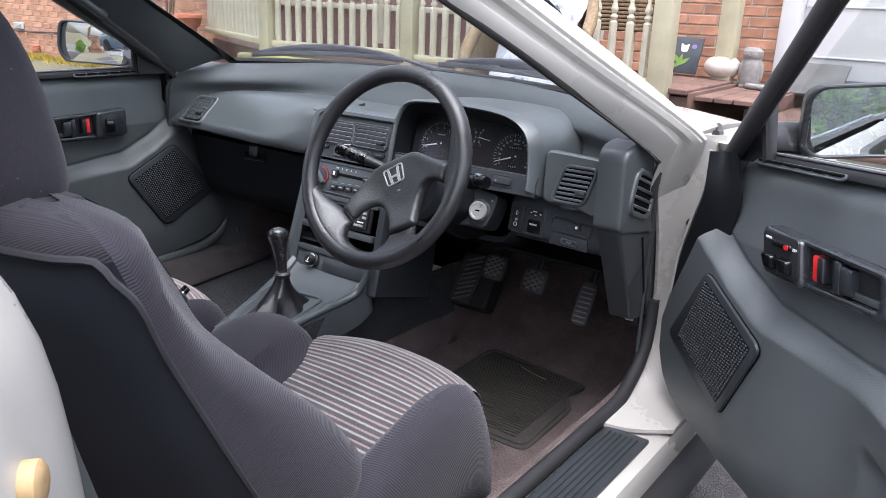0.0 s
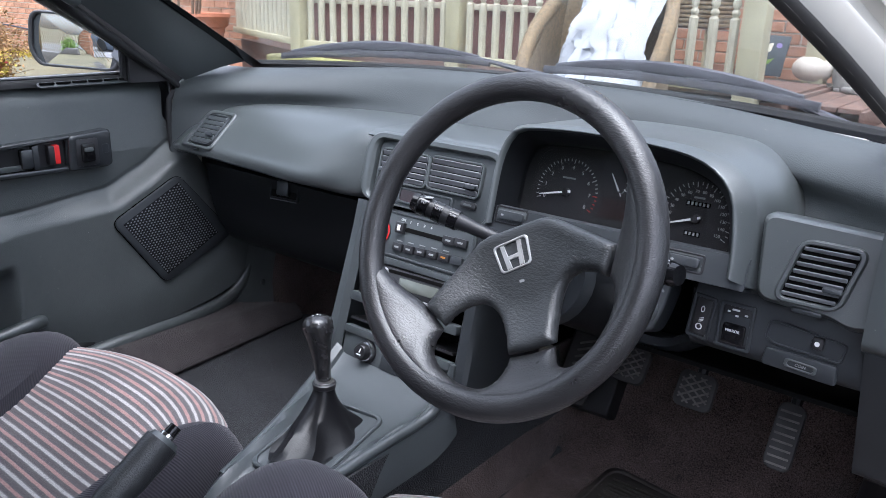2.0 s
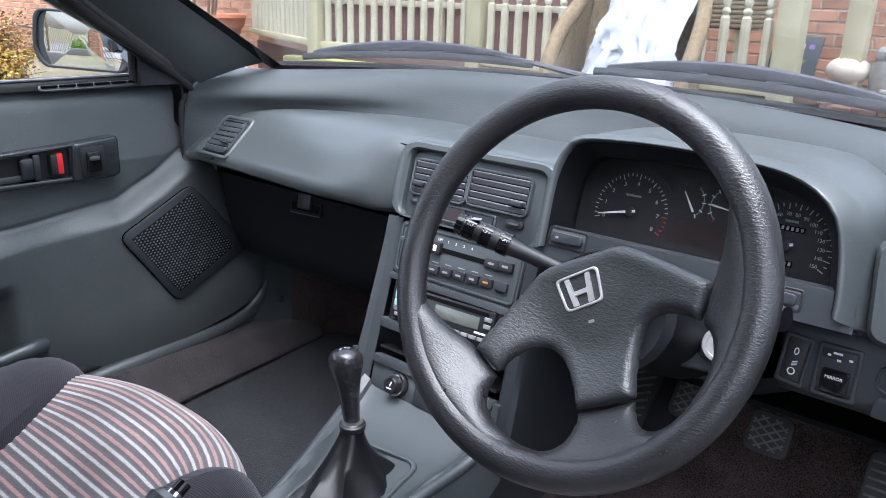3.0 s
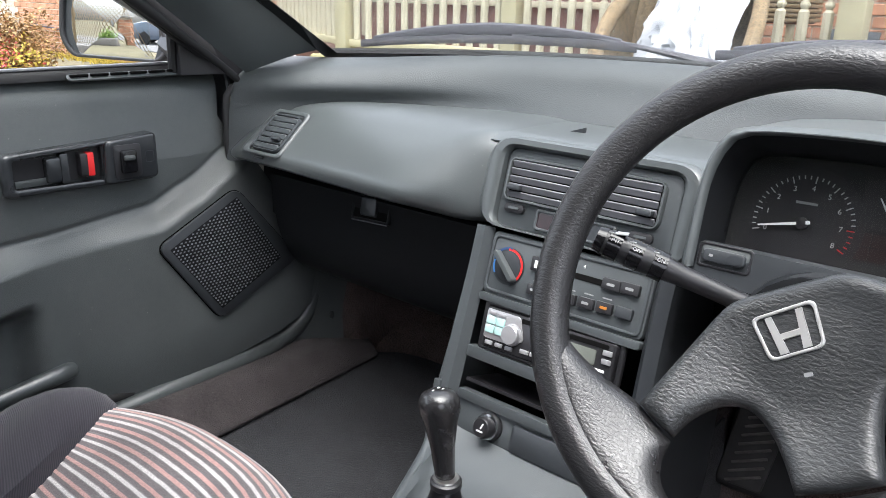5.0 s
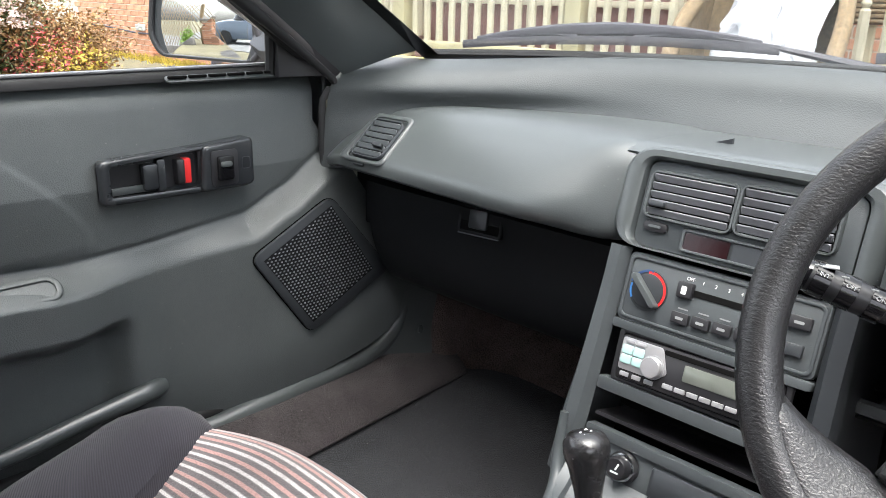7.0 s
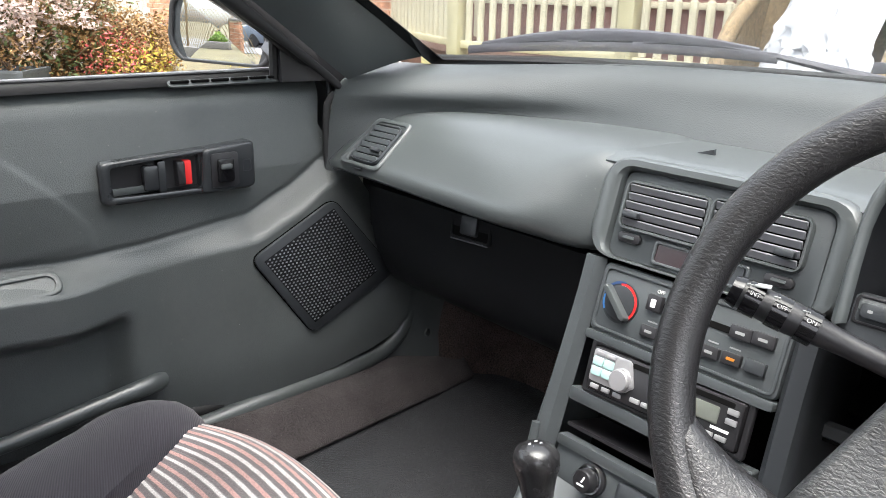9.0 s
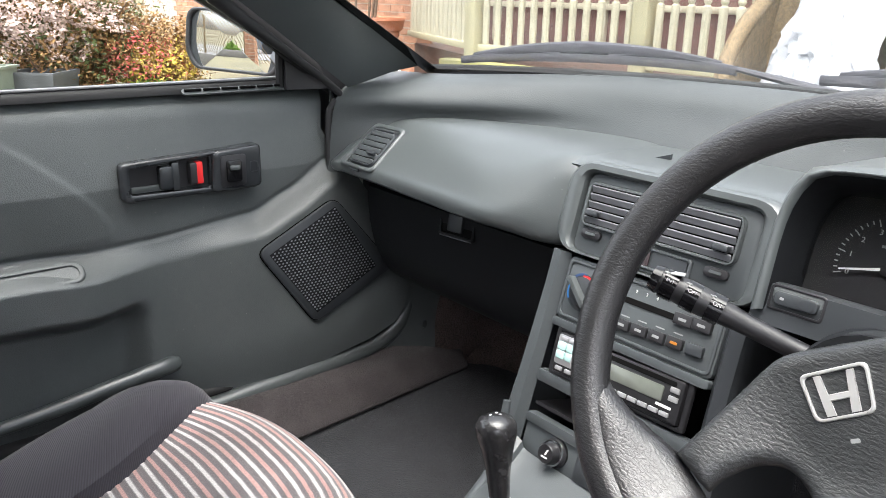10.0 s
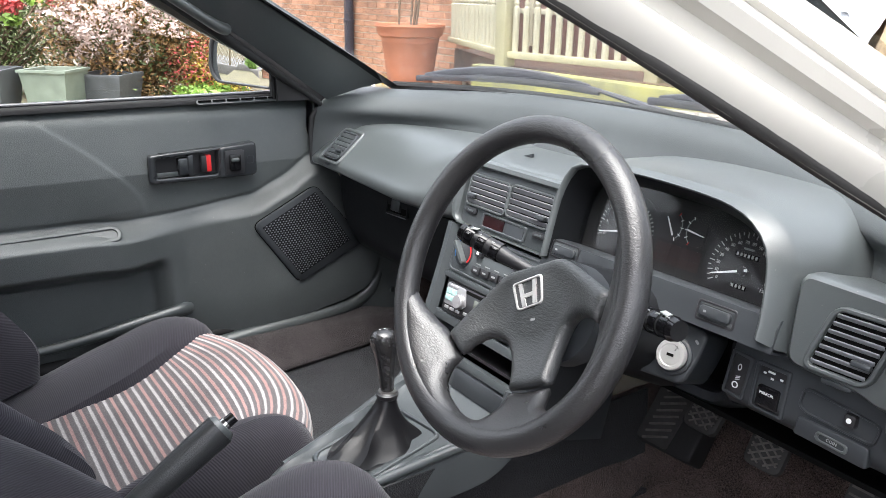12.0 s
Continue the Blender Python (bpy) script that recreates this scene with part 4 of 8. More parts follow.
# little tray edge at the back of the shelf
part("shelf_top", skin([[(x, 1.366, 0.8520), (x, 1.374, 0.8590), (x, 1.43, 0.8615), (x, 1.55, 0.860)] for x in (-0.150, -0.08, 0.02, 0.12, 0.24)], 10, 16, thick=0.003), DASH, dash)
part("shelf_divider", prism([(0, 0), (0.038, 0), (0.038, 0.012)], 0.006, axes((-0.101, 1.452, 0.856), (1, 0.10, 0), (0, 0, 1))), DASH_DARK, dash)


def vent(parent, m, w, h, n, r=0.01, skew=0.0, wheel=True, mat=DASH, rim=0.022, fill=0.72, slat=SLAT):
    """An air outlet: rim, black backing for the shaded box, slats and a thumb slide."""
    sk = lambda o: [(p[0] + skew * p[1], p[1]) for p in o]
    v = part("air_vent", ring(sk(rrect(w + rim, h + rim - 0.002, r + 0.008)), sk(rrect(w, h, r)), 0.006, m, round_=0.004), mat, parent)
    part("vent_cavity", prism(sk(rrect(w, h, r)), 0.0015, m), VOID, v)
    for i in range(n):
        t = (i + 0.5) / n - 0.5
        c = m @ Vector((skew * t * h, t * h, 0.004))
        rt = (m.to_3x3() @ Matrix.Rotation(radians(28), 3, "X"))
        part("slat", box((w - 0.002, h / n * fill, 0.0025), c, 0.0007, 1, rt), slat, v)
    if wheel:
        part("vent_slide", box((0.020, 0.007, 0.008), m @ Vector((w * 0.28 * (1 if wheel is True else wheel), -h * 0.22, 0.009)), 0.002, 2, m.to_3x3()), DASH_DARK, v)
    return v


# Added black filler, stops daylight leaking in past the end of the roll.
part("dash_leak_block", box((0.060, 0.05, 0.13), (-0.672, 1.432, 0.705), 0.006), KNEE, dash)
# passenger side vent, slanted, on the end of the roll
SVM = axes((-0.576, 1.3480, 0.8065), (1, 0.0, 0.0), (0.0, 0.75, 0.66))
part("vent_bezel", ring(rpoly([(-0.058, -0.047), (0.046, -0.047), (0.046, 0.050), (-0.044, 0.050)], 0.014, 6), rpoly([(-0.040, -0.040), (0.038, -0.040), (0.038, 0.042), (-0.034, 0.042)], 0.010, 6), 0.0028, SVM @ Matrix.Translation((0, 0, -0.001)), round_=0.003), DASH, dash, "sunk frame round the side vent")
vent(dash, SVM @ Matrix.Translation((0, 0, -0.002)), 0.064, 0.068, 6, 0.007, skew=-0.02, rim=0.010, fill=0.74, mat=DASH_DARK, slat=CONSOLE)
part("vent_tab", box((0.024, 0.010, 0.006), (-0.585, 1.3185, 0.772), 0.0025, 2, Matrix.Rotation(radians(35), 3, "X")), DASH_DARK, dash)
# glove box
# Lid colour includes the shade cast by the roll above.
glove = part("glovebox_door", skin([[(x, 1.398, 0.724), (x, 1.385, 0.716), (x, 1.40, 0.62), (x, 1.44, 0.555), (x, 1.50, 0.535)] for x in (-0.635, -0.5, -0.35, -0.13)], 16, 14, thick=0.01), KNEE, dash, "glove box lid in near-black that carries the shade under the pad")
# Pale tubes paint the highlight along the top of the lid.
part("lid_highlight", tube([(-0.628, 1.380, 0.7130), (-0.52, 1.379, 0.7130), (-0.432, 1.379, 0.7130)], 0.0016, 6), SLAT, glove, "pale line standing for the highlight on the upper lid edge")
part("lid_highlight", tube([(-0.350, 1.379, 0.7130), (-0.25, 1.379, 0.7130), (-0.145, 1.380, 0.7130)], 0.0016, 6), SLAT, glove, "pale line standing for the highlight on the upper lid edge")
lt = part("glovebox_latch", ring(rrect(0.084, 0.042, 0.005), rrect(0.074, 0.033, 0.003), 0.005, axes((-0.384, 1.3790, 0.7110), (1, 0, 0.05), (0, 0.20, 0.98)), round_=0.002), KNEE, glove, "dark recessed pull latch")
part("latch_recess", prism(rrect(0.076, 0.035, 0.003), 0.002, axes((-0.384, 1.3780, 0.7110), (1, 0, 0.05), (0, 0.20, 0.98))), VOID, lt)
part("latch_paddle", prism(rrect(0.034, 0.028, 0.003), 0.006, axes((-0.386, 1.3770, 0.7135), (1, 0, 0.05), (0, 0.20, 0.98)), 0.002), DASH_DARK, lt)
part("latch_lip", box((0.078, 0.003, 0.002), (-0.384, 1.3710, 0.6910), 0.0008, 1, Matrix.Rotation(radians(-3), 3, "Y")), SLAT, lt)
# Black sheet in place of the shade below the glove box.
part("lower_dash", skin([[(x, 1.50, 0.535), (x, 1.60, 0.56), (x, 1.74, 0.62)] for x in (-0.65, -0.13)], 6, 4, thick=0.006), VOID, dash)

# ---- centre stack ----
STK = axes((0.0, 1.312, 0.667), (1, 0, 0), (0, 0.278, 0.96))   # local x across, y up the face, z towards the seats
stack = thing("center_console", "grey plastic centre console with vents, heater panel and storage pockets", "console")
# surround with the vents: a rounded hood standing proud of the dash
hood_o = rpoly([(-0.148, 0.085), (0.150, 0.085), (0.150, 0.203), (-0.146, 0.203)], 0.042, 6)
hood_i = rpoly([(-0.118, 0.088), (0.120, 0.088), (0.120, 0.188), (-0.118, 0.188)], 0.016, 6)
part("vent_surround", ring(hood_o, hood_i, 0.016, STK @ Matrix.Translation((0, 0, -0.010)), round_=0.012), DASH, stack, "rounded grey vent surround")
part("surround_back", prism(rpoly([(-0.146, 0.087), (0.148, 0.087), (0.148, 0.199), (-0.144, 0.199)], 0.034), 0.10, STK @ Matrix.Translation((0, 0, -0.112))), DASH, stack)
part("vent_plate", prism(rpoly([(-0.117, 0.0885), (0.119, 0.0885), (0.119, 0.187), (-0.117, 0.187)], 0.014), 0.006, STK @ Matrix.Translation((0, 0, -0.010)), 0.001), CONSOLE, stack)
vent(stack, STK @ Matrix.Translation((-0.0580, 0.1490, -0.004)), 0.098, 0.048, 5, 0.004, wheel=-1.3, rim=0.010, fill=0.9)
vent(stack, STK @ Matrix.Translation((0.0480, 0.1510, -0.004)), 0.098, 0.048, 5, 0.004, wheel=1.3, rim=0.010, fill=0.9)
clock = part("clock_window", ring(rrect(0.112, 0.026, 0.004), rrect(0.104, 0.019, 0.003), 0.0035, STK @ Matrix.Translation((-0.003, 0.1055, -0.004)), round_=0.002), CONSOLE, stack)
part("clock_display", prism(rrect(0.052, 0.019, 0.002), 0.0012, STK @ Matrix.Translation((-0.029, 0.1055, -0.0038))), CLOCK, clock, "dark red clock display")
part("clock_blank", prism(rrect(0.046, 0.019, 0.002), 0.0016, STK @ Matrix.Translation((0.024, 0.1055, -0.0038))), DASH_DARK, clock)
for u in (-0.092, 0.083):
    bt = part("rocker_button", prism(rrect(0.030, 0.011, 0.005), 0.004, STK @ Matrix.Translation((u, 0.1125, -0.004)), 0.0015), BLACK, stack)
    part("rocker_pip", prism(rrect(0.015, 0.003, 0.0012), 0.0012, STK @ Matrix.Translation((u, 0.113, 0.0))), DASH, bt)
# side cheeks down to the tunnel
for s in (-1, 1):
    ck = []
    for v in (0.083, 0.03, -0.05, -0.12, -0.20):
        e = 0.012 * smoothstep(0.05, -0.2, v)
        ck.append([STK @ Vector((s * (0.114 + e * 0.4), v, -0.004)), STK @ Vector((s * (0.117 + e * 0.5), v, 0.006)), STK @ Vector((s * (0.128 + e), v, 0.008)), STK @ Vector((s * (0.1385 + e), v, 0.004)), STK @ Vector((s * (0.141 + e), v, -0.012)), STK @ Vector((s * (0.141 + e), v, -0.20))])
    # Driver's cheek gets a darker copy, for the shade of the column.
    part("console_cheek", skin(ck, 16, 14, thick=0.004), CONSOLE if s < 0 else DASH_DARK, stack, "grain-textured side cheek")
part("console_core", box((0.235, 0.30, 0.02), STK @ Vector((0, -0.062, -0.085)), 0, 2, STK.to_3x3()), VOID, stack)
# heater panel
hv = part("heater_panel", prism(rrect(0.226, 0.080, 0.008), 0.010, STK @ Matrix.Translation((0, 0.0405, -0.010)), 0.003), CONSOLE, stack, "grey heater control panel")
part("heater_recess", ring(rrect(0.220, 0.074, 0.008), rrect(0.212, 0.066, 0.006), 0.0030, STK @ Matrix.Translation((0, 0.0405, -0.001)), round_=0.0015), CONSOLE, stack)
KC = STK @ Matrix.Translation((-0.080, 0.0405, 0.0))
kn = part("temperature_knob", lathe([(0.0235, 0), (0.0235, 0.001), (0.0195, 0.0012), (0.0195, 0.003), (0.017, 0.004), (0.004, 0.004)], 32, KC), DASH_DARK, hv, "round temperature knob with blue and red scale")
for a0, a1, mt in ((168, 214, BLUE), (84, 165, DARK_BLUE), (-42, 100, RED)):
    arc = bmesh.new()
    pts = [(math.cos(radians(a)), math.sin(radians(a))) for a in np.linspace(a0, a1, 16)]
    r0, r1 = (0.0212, 0.0240) if mt is DARK_BLUE else (0.0190, 0.0224)
    vo = [[arc.verts.new(KC @ Vector((c * r, s_ * r, 0.0022))) for c, s_ in pts] for r in (r0, r1)]
    for i in range(15):
        arc.faces.new((vo[0][i], vo[0][i + 1], vo[1][i + 1], vo[1][i]))
    part("scale_arc", arc, mt, kn)
part("knob_bar", prism(rrect(0.047, 0.0062, 0.0030), 0.011, KC @ Matrix.Translation((0, 0, 0.004)) @ Matrix.Rotation(radians(-43), 4, "Z"), 0.002), DASH, kn, "dark grey pointer bar")
part("pointer_mark", prism(rrect(0.010, 0.003, 0.001), 0.0006, KC @ Matrix.Rotation(radians(-43), 4, "Z") @ Matrix.Translation((0.015, 0, 0.014))), PRINT, kn)
part("fan_slot", prism(rrect(0.090, 0.007, 0.002), 0.0008, STK @ Matrix.Translation((0.010, 0.0520, 0.0))), VOID, hv)
part("fan_slider", prism(rrect(0.018, 0.018, 0.002), 0.007, STK @ Matrix.Translation((-0.036, 0.0530, 0.0)), 0.002), BLACK, hv)
part("slider_mark", prism(rrect(0.006, 0.009, 0.001), 0.0006, STK @ Matrix.Translation((-0.036, 0.0530, 0.007))), PRINT, hv)
lettering("fan_legend", "OFF", 0.0055, STK @ Matrix.Translation((-0.034, 0.0660, 0.0003)), PRINT, hv)
for i, ch in enumerate("1234"):
    lettering("fan_number", ch, 0.0055, STK @ Matrix.Translation((-0.0190 + 0.0145 * i, 0.0650, 0.0003)), PRINT, hv)
for i in range(5):
    b_ = part("mode_button", prism(rrect(0.0205, 0.0125, 0.0015), 0.005, STK @ Matrix.Translation((-0.0345 + i * 0.0240, 0.0215 + 0.0010 * i, 0.0)), 0.0012), BLACK, hv)
    part("button_mark", prism(rrect(0.009, 0.003, 0.001), 0.0005, STK @ Matrix.Translation((-0.0345 + i * 0.0240, 0.0215 + 0.0010 * i, 0.005))), AMBER if i == 4 else PRINT_DIM, b_)
    part("button_lamp", prism(rrect(0.012, 0.0015, 0.0006), 0.0006, STK @ Matrix.Translation((-0.0345 + i * 0.0240, 0.0320 + 0.0010 * i, 0.0))), PRINT_DIM, b_)
part("blank_button", prism(rrect(0.021, 0.0125, 0.0015), 0.005, STK @ Matrix.Translation((0.0865, 0.0260, 0.0)), 0.0012), DASH_DARK, hv)
for i in range(2):
    b_ = part("air_button", prism(rrect(0.0235, 0.013, 0.0015), 0.005, STK @ Matrix.Translation((0.0640 + i * 0.0235, 0.0530 + 0.001 * i, 0.0)), 0.0012), BLACK, hv)
    part("button_mark", prism(rrect(0.010, 0.003, 0.001), 0.0005, STK @ Matrix.Translation((0.0640 + i * 0.0235, 0.0530 + 0.001 * i, 0.005))), PRINT_DIM, b_)
# cross rails between the pockets
for v, hgt in ((-0.0045, 0.010), (-0.0775, 0.015), (-0.1345, 0.012)):
    part("cross_rail", prism(rrect(0.228, hgt, 0.003), 0.016, STK @ Matrix.Translation((0, v, -0.012)), 0.003), CONSOLE, stack)
part("pocket_floor", box((0.22, 0.004, 0.11), STK @ Vector((0, -0.116, -0.06)), 0, 2, STK.to_3x3()), BLACK, stack)
part("lower_plate", prism(rrect(0.228, 0.046, 0.006), 0.010, STK @ Matrix.Translation((0, -0.1630, -0.012)), 0.002), CONSOLE, stack)
LG = STK @ Matrix.Translation((-0.0560, -0.1610, -0.002))
lg = part("cigarette_lighter", lathe([(0.0185, 0), (0.0185, 0.004), (0.015, 0.005), (0.0135, 0.005), (0.0135, 0.019), (0.0115, 0.022), (0.004, 0.0225)], 28, LG), BLACK, stack, "black cigarette lighter with chrome ring")
part("lighter_ring", lathe([(0.0163, 0.0048), (0.0163, 0.010), (0.0140, 0.0105), (0.0140, 0.0048)], 28, LG), CHROME, lg)
part("lighter_mark", prism(rrect(0.010, 0.002, 0.0008), 0.0006, LG @ Matrix.Translation((0, -0.004, 0.0224))), PRINT, lg)
part("lighter_mark", prism(rrect(0.002, 0.008, 0.0008), 0.0006, LG @ Matrix.Translation((0.002, 0.003, 0.0224)) @ Matrix.Rotation(radians(-20), 4, "Z")), PRINT, lg)
part("ashtray", prism(rrect(0.135, 0.034, 0.004), 0.009, STK @ Matrix.Translation((0.046, -0.1625, -0.004)), 0.003), DASH_DARK, stack, "dark ashtray lid")
part("lower_pocket", box((0.22, 0.03, 0.05), STK @ Vector((0, -0.205, -0.035)), 0.004, 2, STK.to_3x3()), BLACK, stack)
# tunnel top: flat tray sweeping up at the sides, running back between the seats
tun = []
TRAY = ((1.262, 0.500, 0.122, 0.000), (1.22, 0.476, 0.117, 0.002), (1.14, 0.464, 0.096, 0.014), (1.08, 0.456, 0.082, 0.022), (1.02, 0.447, 0.071, 0.028), (0.96, 0.434, 0.064, 0.030), (0.92, 0.405, 0.060, 0.028), (0.86, 0.36, 0.056, 0.020), (0.70, 0.35, 0.055, 0.010), (0.30, 0.36, 0.055, 0.0))
for y, z, w, cx in TRAY:
    tun.append([(cx + x, y, z + h) for x, h in ((-w - 0.016, -0.075), (-w - 0.010, -0.03), (-w + 0.000, 0.004), (-w + 0.010, 0.006), (-w + 0.022, -0.006), (0, -0.008), (w - 0.022, -0.006), (w - 0.010, 0.006), (w + 0.000, 0.004), (w + 0.010, -0.03), (w + 0.016, -0.062))])
part("tunnel_tray", skin(tun, 44, 40, thick=0.004), CONSOLE, stack, "grey console tray round the gear lever")
for s in (-1, 1):
    rail = [(cx + s * (w + 0.001), y, z + 0.004) for y, z, w, cx in TRAY[5:0:-1]] + [(s * 0.130, 1.243, 0.510), (s * 0.134, 1.256, 0.555)]
    part("console_rail", tube(rail, [0.007, 0.008, 0.008, 0.008, 0.008, 0.008, 0.005], 12, smooth=34), CONSOLE, stack, "swept console rail")

# ---- car radio ----
RD = STK @ Matrix.Translation((-0.001, -0.0375, -0.004)) @ Matrix.Rotation(radians(1.2), 4, "Z")
radio = thing("car_radio", "silver and black car stereo with mint keys in the console", "car radio")
part("radio_sleeve", ring(rrect(0.200, 0.062, 0.004), rrect(0.186, 0.052, 0.004), 0.006, RD, round_=0.002), BLACK, radio)
part("radio_face", prism(rrect(0.184, 0.050, 0.003), 0.010, RD, 0.003), BLACK, radio, "black stereo fascia")
part("radio_bright", prism(rpoly([(-0.090, -0.014), (-0.046, -0.014), (-0.030, -0.005), (-0.040, 0.023), (-0.090, 0.023)], 0.004), 0.0012, RD @ Matrix.Translation((0, 0, 0.010)), 0.0005), SILVER, radio)
for i in range(2):
    for j in range(2):
        part("preset_key", prism(rrect(0.0132, 0.0100, 0.0020), 0.0018, RD @ Matrix.Translation((-0.0815 + i * 0.0142, 0.0095 - j * 0.0112, 0.011)), 0.0006), MINT, radio)
    part("top_key", prism(rrect(0.0120, 0.0042, 0.0015), 0.0016, RD @ Matrix.Translation((-0.0800 + i * 0.0142, 0.0188, 0.011)), 0.0006), SILVER, radio)
rk = part("volume_knob", lathe([(0.0138, 0), (0.0138, 0.002), (0.0122, 0.0025), (0.0122, 0.008), (0.0110, 0.0095), (0.003, 0.0098)], 32, RD @ Matrix.Translation((-0.0475, -0.001, 0.010))), SILVER, radio, "round silver volume knob")
part("disc_slot", prism(rrect(0.120, 0.0055, 0.002), 0.0006, RD @ Matrix.Translation((0.022, 0.0195, 0.010))), VOID, radio)
part("radio_display", prism(rrect(0.080, 0.018, 0.002), 0.0012, RD @ Matrix.Translation((0.028, 0.004, 0.010)), 0.0004), LCD, radio)
for i in range(8):
    part("radio_key", prism(rrect(0.0125, 0.0052, 0.001), 0.0022, RD @ Matrix.Translation((-0.026 + i * 0.0145, -0.0165, 0.010)), 0.0006), SILVER, radio)
for i in range(2):
    part("side_key", prism(rrect(0.012, 0.006, 0.001), 0.002, RD @ Matrix.Translation((0.082, 0.013 - 0.010 * i, 0.010)), 0.0006), SILVER, radio)
for i in range(3):
    part("radio_key", prism(rrect(0.011, 0.005, 0.001), 0.002, RD @ Matrix.Translation((-0.080 + i * 0.0155, -0.019, 0.010)), 0.0006), SILVER, radio)
part("radio_mark", prism(rrect(0.020, 0.003, 0.0005), 0.0004, RD @ Matrix.Translation((0.072, -0.0085, 0.0101))), PRINT, radio)

# ---- instrument cluster and driver's side of the dash ----
CL = axes((0.345, 1.352, 0.835), (1, 0.03, 0), (0, 0.28, 0.96))
# hood: a deep arched visor
arch_o = [(-0.180, -0.075), (-0.1815, 0.0), (-0.178, 0.030), (-0.1675, 0.0545), (-0.148, 0.0640), (-0.06, 0.0690), (0.043, 0.0650), (0.096, 0.0560), (0.130, 0.037), (0.1485, 0.008), (0.159, -0.045), (0.161, -0.075)]
arch_m = [(-0.190, -0.075), (-0.1900, 0.0), (-0.187, 0.034), (-0.175, 0.0605), (-0.152, 0.0715), (-0.06, 0.0775), (0.050, 0.0745), (0.112, 0.0655), (0.152, 0.043), (0.172, 0.008), (0.178, -0.045), (0.180, -0.080)]
arch_b = [(-0.196, -0.075), (-0.1960, 0.0), (-0.193, 0.040), (-0.181, 0.0720), (-0.155, 0.0870), (-0.06, 0.0950), (0.055, 0.0930), (0.125, 0.0840), (0.172, 0.056), (0.194, 0.010), (0.200, -0.045), (0.202, -0.085)]
arch_i = [(-0.166, -0.052), (-0.1660, 0.0), (-0.163, 0.024), (-0.154, 0.0440), (-0.138, 0.0510), (-0.06, 0.0545), (0.036, 0.0510), (0.082, 0.0430), (0.113, 0.027), (0.130, 0.002), (0.138, -0.035), (0.139, -0.052)]
def arch(pts, z, k=34, dx=0.0, dy=0.0):
    return [CL @ Vector((p[0] + dx, p[1] + dy, z)) for p in catmull([(*q, 0) for q in pts], k)]
grow = lambda pts, f, dy=0.0: [(p[0] * f, p[1] * f + dy) for p in pts]
part("instrument_hood", sheet([arch(arch_b, -0.12, dy=0.020), arch(arch_b, -0.05, dy=0.004), arch(arch_b, -0.010, dy=-0.006), arch(arch_m, 0.030), arch(grow(arch_m, 0.985), 0.044), arch(grow(arch_o, 1.012), 0.0530), arch(arch_o, 0.0565), arch(grow(arch_o, 0.985), 0.0565), arch(grow(arch_o, 0.968), 0.0530), arch(grow(arch_o, 0.962), 0.048)]), DASH, dash, "arched instrument hood", sharp=70)
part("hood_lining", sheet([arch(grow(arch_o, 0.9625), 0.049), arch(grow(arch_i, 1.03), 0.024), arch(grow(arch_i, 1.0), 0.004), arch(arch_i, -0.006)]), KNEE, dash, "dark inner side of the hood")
# Sill takes the darker plastic to carry the hood's shade.
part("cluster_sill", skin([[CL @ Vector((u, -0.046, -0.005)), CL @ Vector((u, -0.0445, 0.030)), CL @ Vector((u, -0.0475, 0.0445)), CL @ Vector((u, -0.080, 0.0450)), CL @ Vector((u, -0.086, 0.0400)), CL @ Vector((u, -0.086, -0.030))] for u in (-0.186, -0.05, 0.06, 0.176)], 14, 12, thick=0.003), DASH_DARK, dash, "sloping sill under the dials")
cluster = thing("instrument_cluster", "black instrument cluster with white-printed dials behind a clear lens", "gauge")
part("dial_plate", prism(rrect(0.322, 0.118, 0.03), 0.004, CL @ Matrix.Translation((-0.014, 0.000, -0.012))), surface("dial_black", (0.012, 0.013, 0.014), 0.6, vary=0.15, scale=12), cluster)


def dial(cx, cy, r, marks, a0, a1, texts, needle, size=0.008, red_from=None):
    """A gauge: printed ticks, numbers and a pale needle."""
    g = part("dial_face", lathe([(r * 1.18, 0), (r * 1.18, 0.001), (r * 1.10, 0.0012), (0.002, 0.0012)], 40, CL @ Matrix.Translation((cx, cy, -0.0085))), BLACK, cluster)
    base = CL @ Matrix.Translation((cx, cy, -0.0070))
    for i in range(marks + 1):
        a = radians(a0 + (a1 - a0) * i / marks)
        long_ = 0.0068 if i % (4 if marks > 30 else 2) == 0 else 0.0036
        hot = red_from is not None and i >= red_from
        part("tick", box((long_, 0.0011, 0.0005), base @ Vector(((r - long_ / 2) * math.cos(a), (r - long_ / 2) * math.sin(a), 0)), 0, 2, base.to_3x3() @ Matrix.Rotation(a, 3, "Z")), RED if hot else PRINT_DIAL, g)
    for i, tx in enumerate(texts):
        a = radians(a0 + (a1 - a0) * i / (len(texts) - 1))
        rr = r * 0.74
        lettering("dial_number", tx, size, base @ Matrix.Translation((rr * math.cos(a), rr * math.sin(a), 0.0)), PRINT_DIAL, g)
    a = radians(needle)
    nb = bmesh.new()
    for x, y in ((0, 0),):
        prism([(-0.008, -0.0016), (r * 0.86, -0.0007), (r * 0.86, 0.0007), (-0.008, 0.0016)], 0.0012, base @ Matrix.Translation((0, 0, 0.004)) @ Matrix.Rotation(a, 4, "Z"), bm=nb)
    part("needle", nb, PRINT, g)
    part("needle_hub", lathe([(0.006, 0), (0.006, 0.004), (0.004, 0.0055), (0.001, 0.0055)], 16, base), BLACK, g)
    return g


